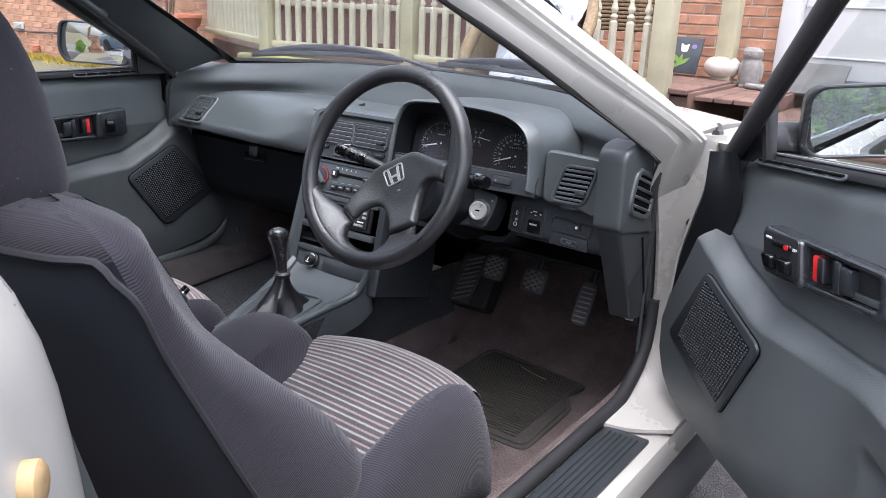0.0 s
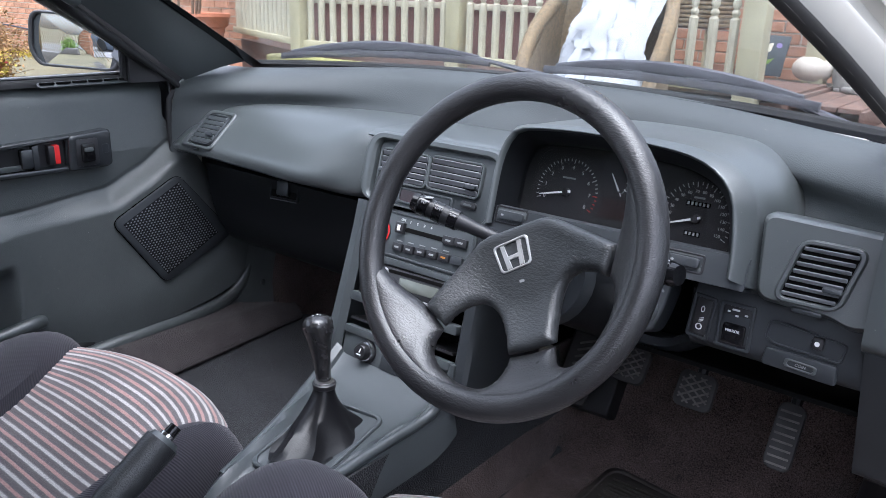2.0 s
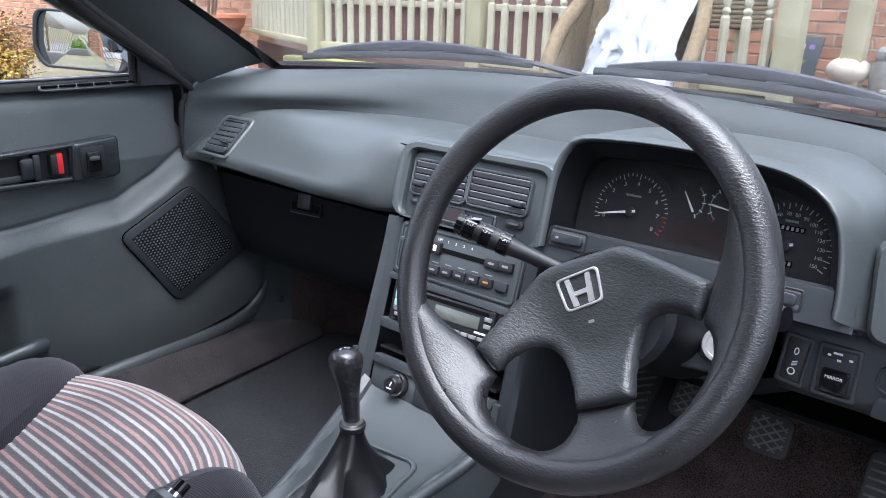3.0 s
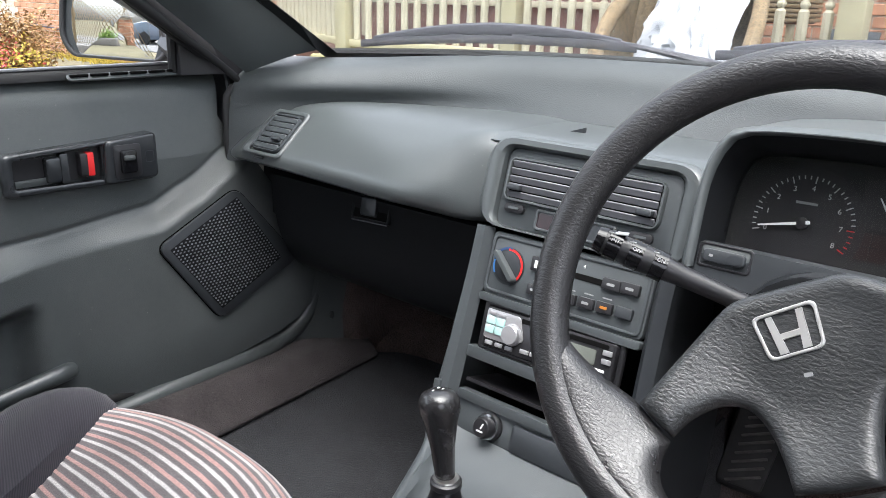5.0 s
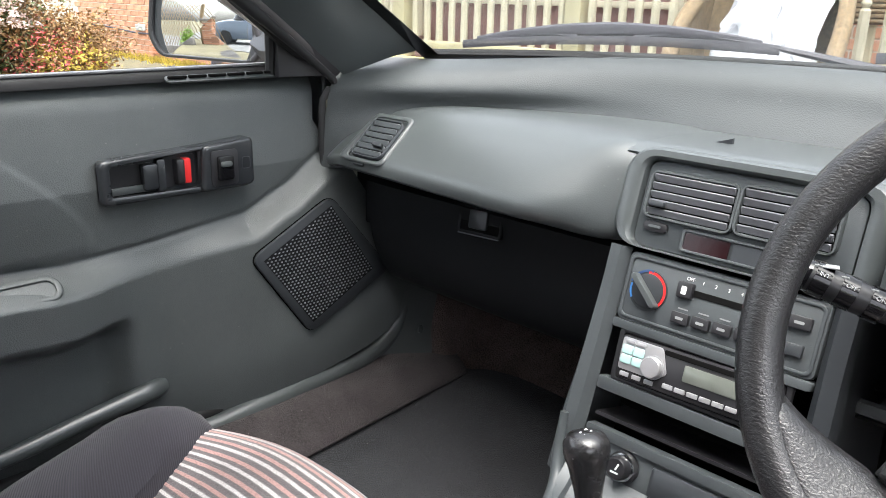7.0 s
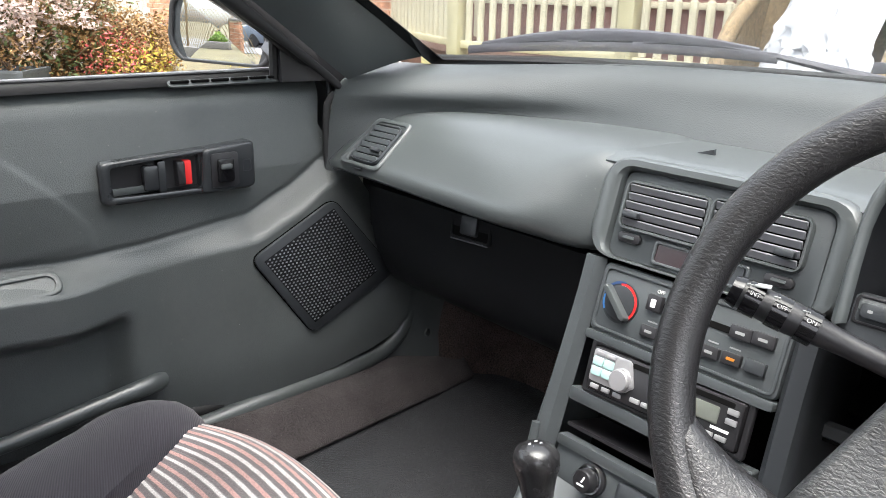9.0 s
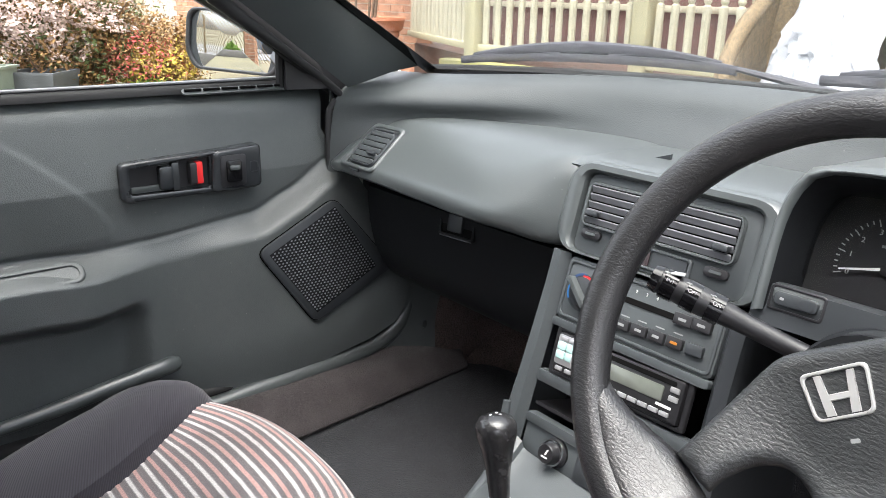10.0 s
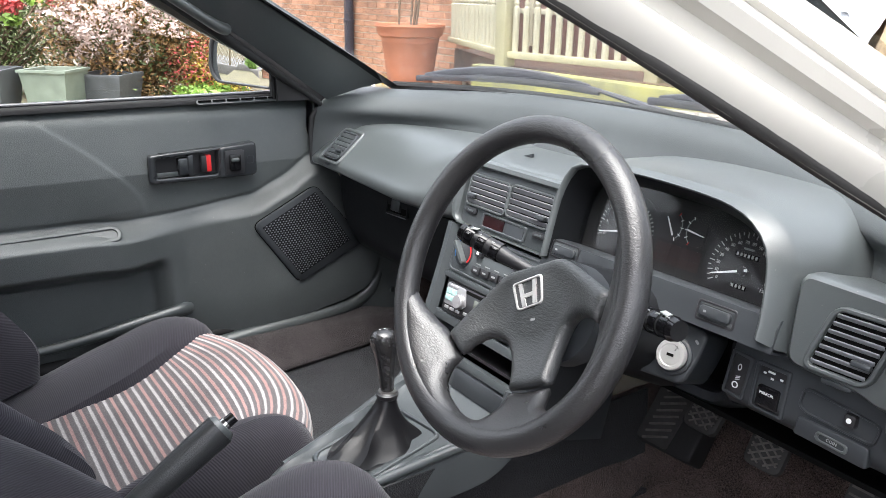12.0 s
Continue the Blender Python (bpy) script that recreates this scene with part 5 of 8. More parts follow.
d1 = dial(-0.098, -0.010, 0.047, 32, 197, -27, "0 1 2 3 4 5 6 7 8".split(), 193, 0.0072, red_from=28)
part("dial_legend", box((0.020, 0.0025, 0.0004), CL @ Vector((-0.098, 0.010, -0.0068)), 0, 2, CL.to_3x3()), PRINT_DIM, d1)
d2 = dial(0.086, -0.013, 0.047, 30, 207, -27, [str(10 * i) for i in range(16)], 199, 0.0056)
for v, nd in ((0.006, 6), (-0.032, 4)):
    od = part("odometer", box((0.0052 * nd, 0.0062, 0.0006), CL @ Vector((0.086, v, -0.0066)), 0, 2, CL.to_3x3()), BLACK_GLOSS, d2)
    for i in range(nd):
        part("odometer_digit", box((0.0026, 0.0040, 0.0006), CL @ Vector((0.086 + (i - (nd - 1) / 2) * 0.0050, v, -0.0062)), 0, 2, CL.to_3x3()), PRINT_DIM, od)
part("dial_legend", box((0.014, 0.0025, 0.0004), CL @ Vector((0.086, 0.014, -0.0068)), 0, 2, CL.to_3x3()), PRINT_DIM, d2)
part("gauge_panel", prism(rrect(0.078, 0.046, 0.004), 0.0008, CL @ Matrix.Translation((-0.012, 0.019, -0.0086))), BLACK, cluster, "black panel behind the two small gauges")
for cx, a, c0_, c1_, hot in ((-0.026, 123, -62, 62, 4), (0.010, -8, 118, 242, 4)):
    sg = part("small_dial", prism(rrect(0.030, 0.036, 0.010), 0.0006, CL @ Matrix.Translation((cx, 0.016, -0.0078))), BLACK, cluster)
    ca = math.cos(radians(a))
    px = cx - 0.006 if cx < 0 else cx - 0.012
    part("small_needle", prism([(0, -0.0012), (0.026, -0.0006), (0.026, 0.0006), (0, 0.0012)], 0.0008, CL @ Matrix.Translation((px + (0.010 if cx < 0 else 0.0), 0.004 if cx < 0 else 0.016, -0.0062)) @ Matrix.Rotation(radians(a), 4, "Z")), PRINT, sg)
    arc_pts = [CL @ Vector((cx + 0.014 * math.cos(radians(c)) , 0.016 + 0.018 * math.sin(radians(c)), -0.0070)) for c in np.linspace(c0_, c1_, 12)]
    part("gauge_arc", tube(arc_pts, 0.0006, 4), PRINT_DIM, sg)
    for i in range(5):
        t = radians(c0_ + (c1_ - c0_) * i / 4)
        part("tick", box((0.0045, 0.0011, 0.0005), CL @ Vector((cx + 0.0145 * math.cos(t), 0.016 + 0.0185 * math.sin(t), -0.0066)), 0, 2, CL.to_3x3() @ Matrix.Rotation(t, 3, "Z")), RED if i == hot else PRINT, sg)
WARN = surface("warning_window", (0.020, 0.012, 0.012), 0.3, vary=0.15, scale=30)
for i in range(5):
    for j in range(2):
        part("warning_lamp", prism(rrect(0.0145, 0.0125, 0.001), 0.001, CL @ Matrix.Translation((-0.043 + 0.0155 * i, -0.014 - 0.0135 * j, -0.0085))), WARN, cluster)
lens = part("cluster_lens", prism(rrect(0.306, 0.108, 0.028), 0.002, CL @ Matrix.Translation((-0.014, 0.002, 0.003))), GAUGE_GLASS, cluster)
lens.visible_shadow = False
# switches left and right under the dials
for u, v in ((-0.146, -0.0580), (0.100, -0.0655)):
    sw = part("dash_switch", ring(rrect(0.052, 0.0245, 0.004), rrect(0.047, 0.0195, 0.003), 0.0022, CL @ Matrix.Translation((u, v, 0.0445)), round_=0.0006), BLACK, dash, "rocker switch in a dark frame")
    part("switch_plate", prism(rrect(0.047, 0.0195, 0.003), 0.0012, CL @ Matrix.Translation((u, v, 0.0445)), 0.0004), DASH, sw)
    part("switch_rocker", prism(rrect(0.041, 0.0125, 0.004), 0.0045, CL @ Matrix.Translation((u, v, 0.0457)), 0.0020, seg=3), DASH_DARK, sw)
    part("switch_dish", lathe([(0.0055, 0.0012), (0.0045, 0.0002), (0.0008, 0.0)], 20, CL @ Matrix.Translation((u + 0.011, v, 0.0501)) @ Matrix.Diagonal((1.25, 0.85, 1, 1))), DASH_DARK, sw)
    part("switch_pip", prism(rrect(0.004, 0.0026, 0.001), 0.0004, CL @ Matrix.Translation((u - 0.012, v, 0.0503))), PRINT_DIM, sw)

# driver's vent pod
POD = axes((0.597, 1.318, 0.802), (1, 0.05, 0), (0.16, 0.24, 0.96))
pod_o = rpoly([(-0.064, -0.044), (0.018, -0.049), (0.038, -0.057), (0.078, -0.050), (0.066, 0.047), (-0.073, 0.053)], 0.014, 6)
pod_s = [(p[0] * 1.06, p[1] * 1.08) for p in pod_o]
part("vent_pod", sheet([[POD @ Vector((*p, z)) for p in o] for o, z in ((pod_s, -0.16), (pod_s, -0.03), ([(p[0] * 1.03, p[1] * 1.04) for p in pod_o], -0.006), (pod_o, 0.002), ([(p[0] * 0.95, p[1] * 0.94) for p in pod_o], 0.006), ([(p[0] * 0.90, p[1] * 0.90 - 0.0005) for p in pod_o], 0.006))], closed=True, caps=True), DASH, dash, "angular vent pod beside the wheel")
vent(dash, POD @ Matrix.Translation((-0.002, -0.005, 0.0055)), 0.058, 0.062, 7, 0.007, skew=0.25, mat=DASH, rim=0.015, fill=0.55)
part("pod_thumbwheel", prism(rrect(0.032, 0.006, 0.003), 0.004, POD @ Matrix.Translation((-0.008, -0.0485, 0.000)), 0.002), DASH_DARK, dash)
part("dash_valley", skin([[CL @ Vector((0.160, 0.055 - 0.142 * f, 0.020)), CL @ Vector((0.190, 0.055 - 0.142 * f, -0.004)), POD @ Vector((-0.050, 0.050 - 0.096 * f, -0.020))] for f in (0.45, 0.7, 1.0)], 10, 8, thick=0.003), DASH, dash)
# end cap with the demister outlet, facing the door opening
yz = axes((0.652, 0, 0), (0, 1, 0), (0, 0, 1))
part("end_cap", prism(rpoly([(1.284, 0.738), (1.300, 0.728), (1.50, 0.690), (1.46, 0.83), (1.425, 0.872), (1.340, 0.893), (1.283, 0.880)], 0.022, 5), 0.053, yz, 0.010, seg=4), DASH, dash, "rounded dash end cap")
EC = axes((0.7045, 1.368, 0.790), (0.0, 0.96, -0.34), (0, -0.30, 0.95))
vent(dash, EC, 0.085, 0.066, 4, 0.016, wheel=False, rim=0.024, fill=0.34)
# knee panel below, with switches, coin tray and the dark side column
# Darker plastic here stands for dash plastic lying in shade.
part("knee_panel", skin([[(x, 1.350, 0.765), (x, 1.331, 0.742), (x, 1.3235, 0.700), (x, 1.3245, 0.682), (x, 1.335, 0.672), (x, 1.37, 0.664), (x, 1.46, 0.650)] for x in (0.456, 0.52, 0.60, 0.672)], 24, 10, thick=0.004), DASH_DARK, dash, "switch panel under the dash, in darker plastic for its shade")
part("knee_cheek", prism(rpoly([(1.326, 0.745), (1.324, 0.684), (1.336, 0.671), (1.46, 0.640), (1.46, 0.745)], 0.004, 3), 0.004, axes((0.452, 0, 0), (0, 1, 0), (0, 0, 1)), 0.001), KNEE, dash, "side of the switch panel beside the column")
# Black back sheet paints the shade in the column opening.
part("column_recess", skin([[(x, 1.40, 0.79), (x, 1.43, 0.74), (x, 1.44, 0.66), (x, 1.42, 0.632)] for x in (0.125, 0.30, 0.458)], 8, 6, thick=0.003), VOID, dash, "black sheet for the shaded opening round the column")
part("knee_lip", skin([[(x, y + 0.010, z + 0.004), (x, y, z + 0.004), (x, y - 0.002, z - 0.002), (x, y + 0.012, z - 0.012), (x, y + 0.06, z - 0.028), (x, y + 0.11, z - 0.030)] for x, y, z in ((0.125, 1.360, 0.634), (0.25, 1.364, 0.634), (0.36, 1.366, 0.636), (0.412, 1.364, 0.641), (0.436, 1.352, 0.657), (0.458, 1.332, 0.675))], 16, 30, thick=0.003), DASH_DARK, dash, "lower lip of the knee panel under the column")
part("column_side", prism(rpoly([(1.292, 0.735), (1.36, 0.60), (1.392, 0.530), (1.545, 0.505), (1.50, 0.70)], 0.012, 4), 0.046, axes((0.655, 0, 0), (0, 1, 0), (0, 0, 1)), 0.008, seg=3), DASH_DARK, dash, "dark trim below the dash end")
part("trim_groove", tube([(0.7018, 1.40, 0.70), (0.7018, 1.455, 0.53)], 0.002, 6), VOID, dash)
KP = axes((0.50, 1.325, 0.705), (1, 0, 0), (0, 0.10, 0.99))
FOG = KP @ Matrix.Translation((-0.0315, 0.005, 0.0)) @ Matrix.Rotation(radians(-5), 4, "Z")
sw1 = part("rear_fog_switch", ring(rrect(0.029, 0.056, 0.003), rrect(0.021, 0.048, 0.002), 0.007, FOG, round_=0.001), DASH_DARK, dash, "black switch with white symbols")
part("switch_rocker", prism(rrect(0.0205, 0.0475, 0.002), 0.0055, FOG, 0.001), BLACK, sw1)
FS = FOG @ Matrix.Translation((0, 0, 0.0056))
for v, w in ((0.010, 0.0050), (-0.013, 0.0085)):
    part("switch_symbol", ring([(0.0030 * math.cos(a) * w / 0.006, v + 0.0042 * math.sin(a)) for a in (2 * math.pi * i / 16 for i in range(16))], [(0.0019 * math.cos(a) * w / 0.006, v + 0.0030 * math.sin(a)) for a in (2 * math.pi * i / 16 for i in range(16))], 0.0004, FS), PRINT, sw1, "white lamp symbol")
for v in (-0.0055, -0.0035, -0.0015):
    part("switch_symbol", prism(rrect(0.0060, 0.0009, 0.0003), 0.0004, FS @ Matrix.Translation((0.001, v, 0)) @ Matrix.Rotation(radians(25), 4, "Z")), PRINT, sw1)
MSW = KP @ Matrix.Translation((0.0105, 0.004, 0.0))
sw2 = part("mirror_switch", ring(rrect(0.043, 0.058, 0.003), rrect(0.034, 0.049, 0.002), 0.007, MSW, round_=0.001), DASH_DARK, dash, "mirror adjuster switch")
part("switch_plate", prism(rrect(0.0335, 0.0485, 0.002), 0.0045, MSW, 0.001), BLACK, sw2)
part("mirror_pad", prism(rrect(0.027, 0.026, 0.003), 0.004, MSW @ Matrix.Translation((0, -0.010, 0.0045)), 0.0015), BLACK_GLOSS, sw2)
lettering("switch_word", "MIRROR", 0.0048, MSW @ Matrix.Translation((-0.001, -0.0055, 0.0087)), PRINT, sw2)
for u, v, w in ((-0.010, 0.017, 0.0035), (-0.002, 0.020, 0.009), (0.000, 0.013, 0.004), (0.011, 0.016, 0.004)):
    part("switch_symbol", prism(rrect(w, 0.0024, 0.0006), 0.0004, MSW @ Matrix.Translation((u, v, 0.0046))), PRINT, sw2)
DMO = rpoly([(0.046, 0.002), (0.056, -0.004), (0.132, -0.007), (0.136, 0.018), (0.056, 0.026), (0.048, 0.022)], 0.007, 6)
dim = part("dimmer_panel", ring(DMO, [(0.092 + (p[0] - 0.092) * 0.94, 0.010 + (p[1] - 0.010) * 0.80) for p in DMO], 0.0075, KP, round_=0.002), DASH_DARK, dash, "raised edge round the dimmer slide")
part("dimmer_slot", prism(rrect(0.048, 0.0045, 0.002), 0.0008, KP @ Matrix.Translation((0.088, 0.015, 0.0035)) @ Matrix.Rotation(radians(-5), 4, "Z")), VOID, dim)
part("dimmer_slider", prism(rrect(0.013, 0.014, 0.003), 0.008, KP @ Matrix.Translation((0.1045, 0.011, 0.004)), 0.002), BLACK, dim)
part("slider_mark", prism(rrect(0.0055, 0.0055, 0.0025), 0.0006, KP @ Matrix.Translation((0.1045, 0.0115, 0.0121))), PRINT, dim)
coin = part("coin_tray", prism(rpoly([(0.0475, -0.0295), (0.131, -0.0325), (0.129, -0.0095), (0.0505, -0.0085)], 0.004), 0.009, KP, 0.0025, seg=3), DASH_DARK, dash, "pull-out coin tray")
CG = KP @ Matrix.Translation((0.0915, -0.0205, 0.0088)) @ Matrix.Rotation(radians(-3), 4, "Z")
part("coin_grip", ring(rrect(0.036, 0.0105, 0.004), rrect(0.029, 0.0065, 0.003), 0.0024, CG, round_=0.001), DASH, coin)
lettering("coin_word", "COIN", 0.0048, CG @ Matrix.Translation((0, 0, 0.0004)), PRINT_DIM, coin)
# Underside coloured black to hold the shade above the pedals.
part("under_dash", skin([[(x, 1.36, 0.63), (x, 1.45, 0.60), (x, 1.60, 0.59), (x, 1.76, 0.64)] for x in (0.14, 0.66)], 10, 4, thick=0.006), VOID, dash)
rel = part("bonnet_release", box((0.034, 0.03, 0.022), (0.678, 1.462, 0.508), 0.005), BLACK, dash, "black bonnet release lever with white car symbol")
part("release_symbol", prism(rrect(0.017, 0.006, 0.002), 0.0006, axes((0.676, 1.4465, 0.510), (1, 0.1, 0), (0, 0.1, 1))), PRINT, rel)

# ---- steering wheel and column ----
WT = radians(22.4)
WM = axes((0.318, 1.084, 0.826), (1, 0, 0), (0, math.sin(WT), math.cos(WT)))   # z towards the driver
wheel = thing("steering_wheel", "black leather-rimmed three-spoke steering wheel with a chrome emblem", "steering wheel")
rimb = bmesh.new()
NR, RR, TR = 96, 0.1752, 0.0150
loops = []
for i in range(NR):
    a = 2 * math.pi * i / NR
    lp = []
    for j in range(16):
        b_ = 2 * math.pi * j / 16
        rr = TR * (1 + 0.05 * math.cos(2 * b_))
        lp.append(rimb.verts.new(WM @ Vector(((RR + rr * math.cos(b_)) * math.cos(a), (RR + rr * math.cos(b_)) * math.sin(a), rr * 1.08 * math.sin(b_)))))
    loops.append(lp)
for i in range(NR):
    for j in range(16):
        a, b_ = loops[i], loops[(i + 1) % NR]
        rimb.faces.new((a[j], b_[j], b_[(j + 1) % 16], a[(j + 1) % 16]))
part("rim", rimb, LEATHER, wheel, "worn grained black rim", sharp=80)
HUBZ = -0.068
WR = WM @ Matrix.Rotation(radians(30), 4, "Z")   # the wheel stands turned a little to the left
dish = lambda x, y: -0.058 + 0.026 * smoothstep(0.035, 0.125, math.hypot(x, y + 0.02)) + 0.030 * smoothstep(0.120, 0.168, math.hypot(x, y))
# padded hub: a flat top, sloping shoulders to the side seams, arches over the two openings
half = catmull([(0.0, 0.0300, 0), (0.034, 0.0285, 0), (0.052, 0.0215, 0), (0.085, -0.004, 0), (0.1225, -0.0345, 0)], 26)
half += [Vector((0.1135, -0.0500, 0))] + catmull([(0.1035, -0.0640, 0), (0.088, -0.0535, 0), (0.068, -0.0475, 0), (0.050, -0.0525, 0), (0.0385, -0.070, 0), (0.0325, -0.092, 0), (0.0290, -0.1150, 0)], 30)
pad_o = [(p.x, p.y) for p in half] + [(0.0, -0.1165)] + [(-p.x, p.y) for p in half[:0:-1]]
part("hub_pad", cushion(pad_o, 0.013, 0.0125, dish, WR), LEATHER_PAD, wheel, "padded grained black hub", sharp=180)
# leather-covered spokes flaring into the rim round the two openings
arm = catmull([(0.1660, 0.040, 0), (0.1545, 0.012, 0), (0.1420, -0.010, 0), (0.1255, -0.0310, 0)], 16)
hole = catmull([(0.1055, -0.0665, 0), (0.1120, -0.0800, 0), (0.1120, -0.0960, 0), (0.1010, -0.1160, 0), (0.0800, -0.1360, 0), (0.0560, -0.1470, 0), (0.0380, -0.1430, 0), (0.0295, -0.1300, 0), (0.0285, -0.1180, 0)], 34)
web = [(p.x, p.y) for p in arm + hole] + [(0.0, -0.1195)] + [(-p.x, p.y) for p in (arm + hole)[::-1]]
a0, a1 = math.atan2(0.040, -0.166), math.atan2(0.040, 0.166) + 2 * math.pi
web += [(0.1752 * math.cos(a), 0.1752 * math.sin(a)) for a in np.linspace(a0, a1, 70)]
part("spoke", cushion(web, 0.012, 0.0120, dish, WR), LEATHER, wheel, "wide leather-covered spokes running into the rim", sharp=180)
part("hub_boss", lathe([(0.062, -0.03), (0.062, 0.0), (0.03, 0.004), (0.002, 0.004)], 28, WR @ Matrix.Translation((0, -0.02, HUBZ - 0.016))), DASH_DARK, wheel)
EM = WR @ axes((-0.0052, -0.0045, -0.0462), (1, 0.075, 0.0), (-0.075, 1, 0.03))
em = part("emblem", ring(rpoly([(-0.0235, 0.0172), (-0.0200, -0.0172), (0.0200, -0.0172), (0.0235, 0.0172)], 0.006), rpoly([(-0.0208, 0.0148), (-0.0177, -0.0148), (0.0177, -0.0148), (0.0208, 0.0148)], 0.005), 0.003, EM, round_=0.001), EMBLEM, wheel, "chrome emblem frame")
for s in (-1, 1):
    part("emblem_bar", prism([(s * 0.0135, 0.0140), (s * 0.0088, 0.0140), (s * 0.0050, -0.0140), (s * 0.0112, -0.0140)][::s], 0.0026, EM), EMBLEM, em)
part("emblem_bar", box((0.0150, 0.0046, 0.0026), EM @ Vector((0, -0.0020, 0.0013)), 0.0005, 1, EM.to_3x3()), EMBLEM, em)
part("horn_mark", prism(rrect(0.006, 0.003, 0.001), 0.0006, WR @ Matrix.Translation((-0.001, -0.0365, -0.0455))), PRINT_DIM, wheel)
col = thing("steering_column", "black plastic steering column shroud with two stalks and ignition lock", "steering column")
CD = WM.to_3x3() @ Vector((0, 0, -1))
c0 = WM @ Vector((0, 0, HUBZ - 0.012))
shr = [[c0 + CD * d + WM.to_3x3() @ Vector((w * math.cos(a), w * math.sin(a) * 0.95 - 0.012, 0)) for a in (2 * math.pi * i / 24 for i in range(24))] for d, w in ((0.0, 0.052), (0.02, 0.060), (0.12, 0.066), (0.24, 0.075))]
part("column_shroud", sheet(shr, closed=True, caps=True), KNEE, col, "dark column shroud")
def stalk(base, tip, mat_tip, name):
    b_, t_ = Vector(base), Vector(tip)
    st = part(name, tube([b_, b_.lerp(t_, 0.4), b_.lerp(t_, 0.55), b_.lerp(t_, 0.62), t_], [0.009, 0.0085, 0.009, 0.013, 0.0115], 14, smooth=20), BLACK, col, "black stalk with white symbols")
    d = (t_ - b_).normalized()
    for f in (0.66, 0.80, 0.93):
        q = b_.lerp(t_, f)
        part("stalk_collar", tube([q - d * 0.006, q + d * 0.006], 0.0135, 18), BLACK_GLOSS, st)
        if d.x < 0:
            face = axes(q, -d, (0, 0.62, 0.78))
            lettering("stalk_word", {0.66: "ON", 0.80: "OFF", 0.93: "INT"}[f], 0.0046, face @ Matrix.Translation((0, 0, 0.0142)), SILVER, st)
        part("stalk_symbol", box((0.006, 0.0014, 0.0022), q + Vector((0, -0.0060, 0.0125)), 0.0004, 1), PRINT_DIM, st)
    part("stalk_tip", tube([t_ - d * 0.002, t_ + d * 0.006], [0.013, 0.011], 14), BLACK_GLOSS, st)
    part("stalk_top_symbol", box((0.012, 0.008, 0.0015), b_.lerp(t_, 0.88) + Vector((0, -0.003, 0.0148)), 0.0005, 1, (Matrix.Rotation(math.atan2(d.y, d.x), 3, "Z"))), PRINT_DIM, st)
    return st
stalk((0.275, 1.215, 0.775), (0.137, 1.163, 0.823), None, "wiper_stalk")
stalk((0.362, 1.205, 0.790), (0.486, 1.172, 0.809), None, "light_stalk")
IG = axes((0.401, 1.288, 0.7165), (1, 0.15, 0), (0, 0.35, 0.94))
ig = part("ignition_housing", prism(rpoly([(-0.050, -0.034), (0.020, -0.032), (0.029, -0.004), (0.036, 0.038), (-0.020, 0.048), (-0.050, 0.040)], 0.012), 0.060, IG @ Matrix.Translation((0, 0, -0.058)), 0.006, seg=4), DASH_DARK, col, "dark lock housing on the column")
part("lock_collar", lathe([(0.0245, 0), (0.0240, 0.0035), (0.0215, 0.0050), (0.0195, 0.0045)], 36, IG), DASH_DARK, col)
part("ignition_ring", lathe([(0.0190, 0.001), (0.0190, 0.007), (0.0180, 0.0085), (0.0140, 0.0085), (0.013, 0.0075), (0.002, 0.0075)], 32, IG @ Matrix.Translation((0, 0, 0.0035))), EMBLEM, col, "bright ignition lock ring")
part("key_slot", prism(rrect(0.009, 0.0035, 0.0008), 0.0008, IG @ Matrix.Translation((0, 0, 0.0109))), VOID, col)
part("lock_mark", prism(rrect(0.006, 0.003, 0.001), 0.0005, IG @ Matrix.Translation((0.024, 0.024, 0.0021)) @ Matrix.Rotation(radians(-40), 4, "Z")), PRINT_DIM, col)

# ---- gear lever, handbrake, pedals ----
GLOSSY_KNOB = surface("polished_knob", (0.018, 0.018, 0.019), 0.25, vary=0.4, scale=60, grain=0.25, grain_scale=400, bump_dist=0.0004, spec=0.7)
gear = thing("gear_lever", "black gear lever with worn round knob and leather boot", "gear lever")
GB, GT = Vector((-0.012, 1.115, 0.462)), Vector((-0.020, 1.128, 0.615))
part("gear_surround", ring(rrect(0.118, 0.180, 0.020), rrect(0.104, 0.166, 0.016), 0.008, axes((0.018, 1.092, 0.4515), (1, 0.13, 0), (-0.13, 1, 0.13)), round_=0.003), CONSOLE, gear, "raised grey boot surround")
bo = []
for i in range(15):
    f = i / 14
    w = 0.0145 + 0.0335 * (1 - f) ** 1.6
    l = 0.0145 + 0.0640 * (1 - f) ** 1.7
    cz = 0.452 + 0.072 * f
    cc = Vector((0.018 - 0.022 * f ** 0.6, 1.090 + 0.034 * f ** 0.6, cz))
    bo.append([cc + Vector((w * math.copysign(abs(math.cos(a)) ** 0.8, math.cos(a)) * (1 + 0.13 * math.sin(6 * a + f * 5) * (1 - f) * min(1, f * 6)), l * math.copysign(abs(math.sin(a)) ** 0.8, math.sin(a)) * (1 + 0.11 * math.cos(5 * a + f * 6) * (1 - f) * min(1, f * 6)), 0.004 * math.sin(7 * a) * (1 - f))) for a in (2 * math.pi * i / 28 for i in range(28))])
part("boot", sheet(bo, closed=True, caps=True), BOOT, gear, "creased black leather boot")
part("boot_collar", lathe([(0.014, 0), (0.0175, 0.003), (0.0175, 0.009), (0.013, 0.012), (0.008, 0.012)], 24, Matrix.Translation((-0.004, 1.124, 0.520))), BLACK, gear)
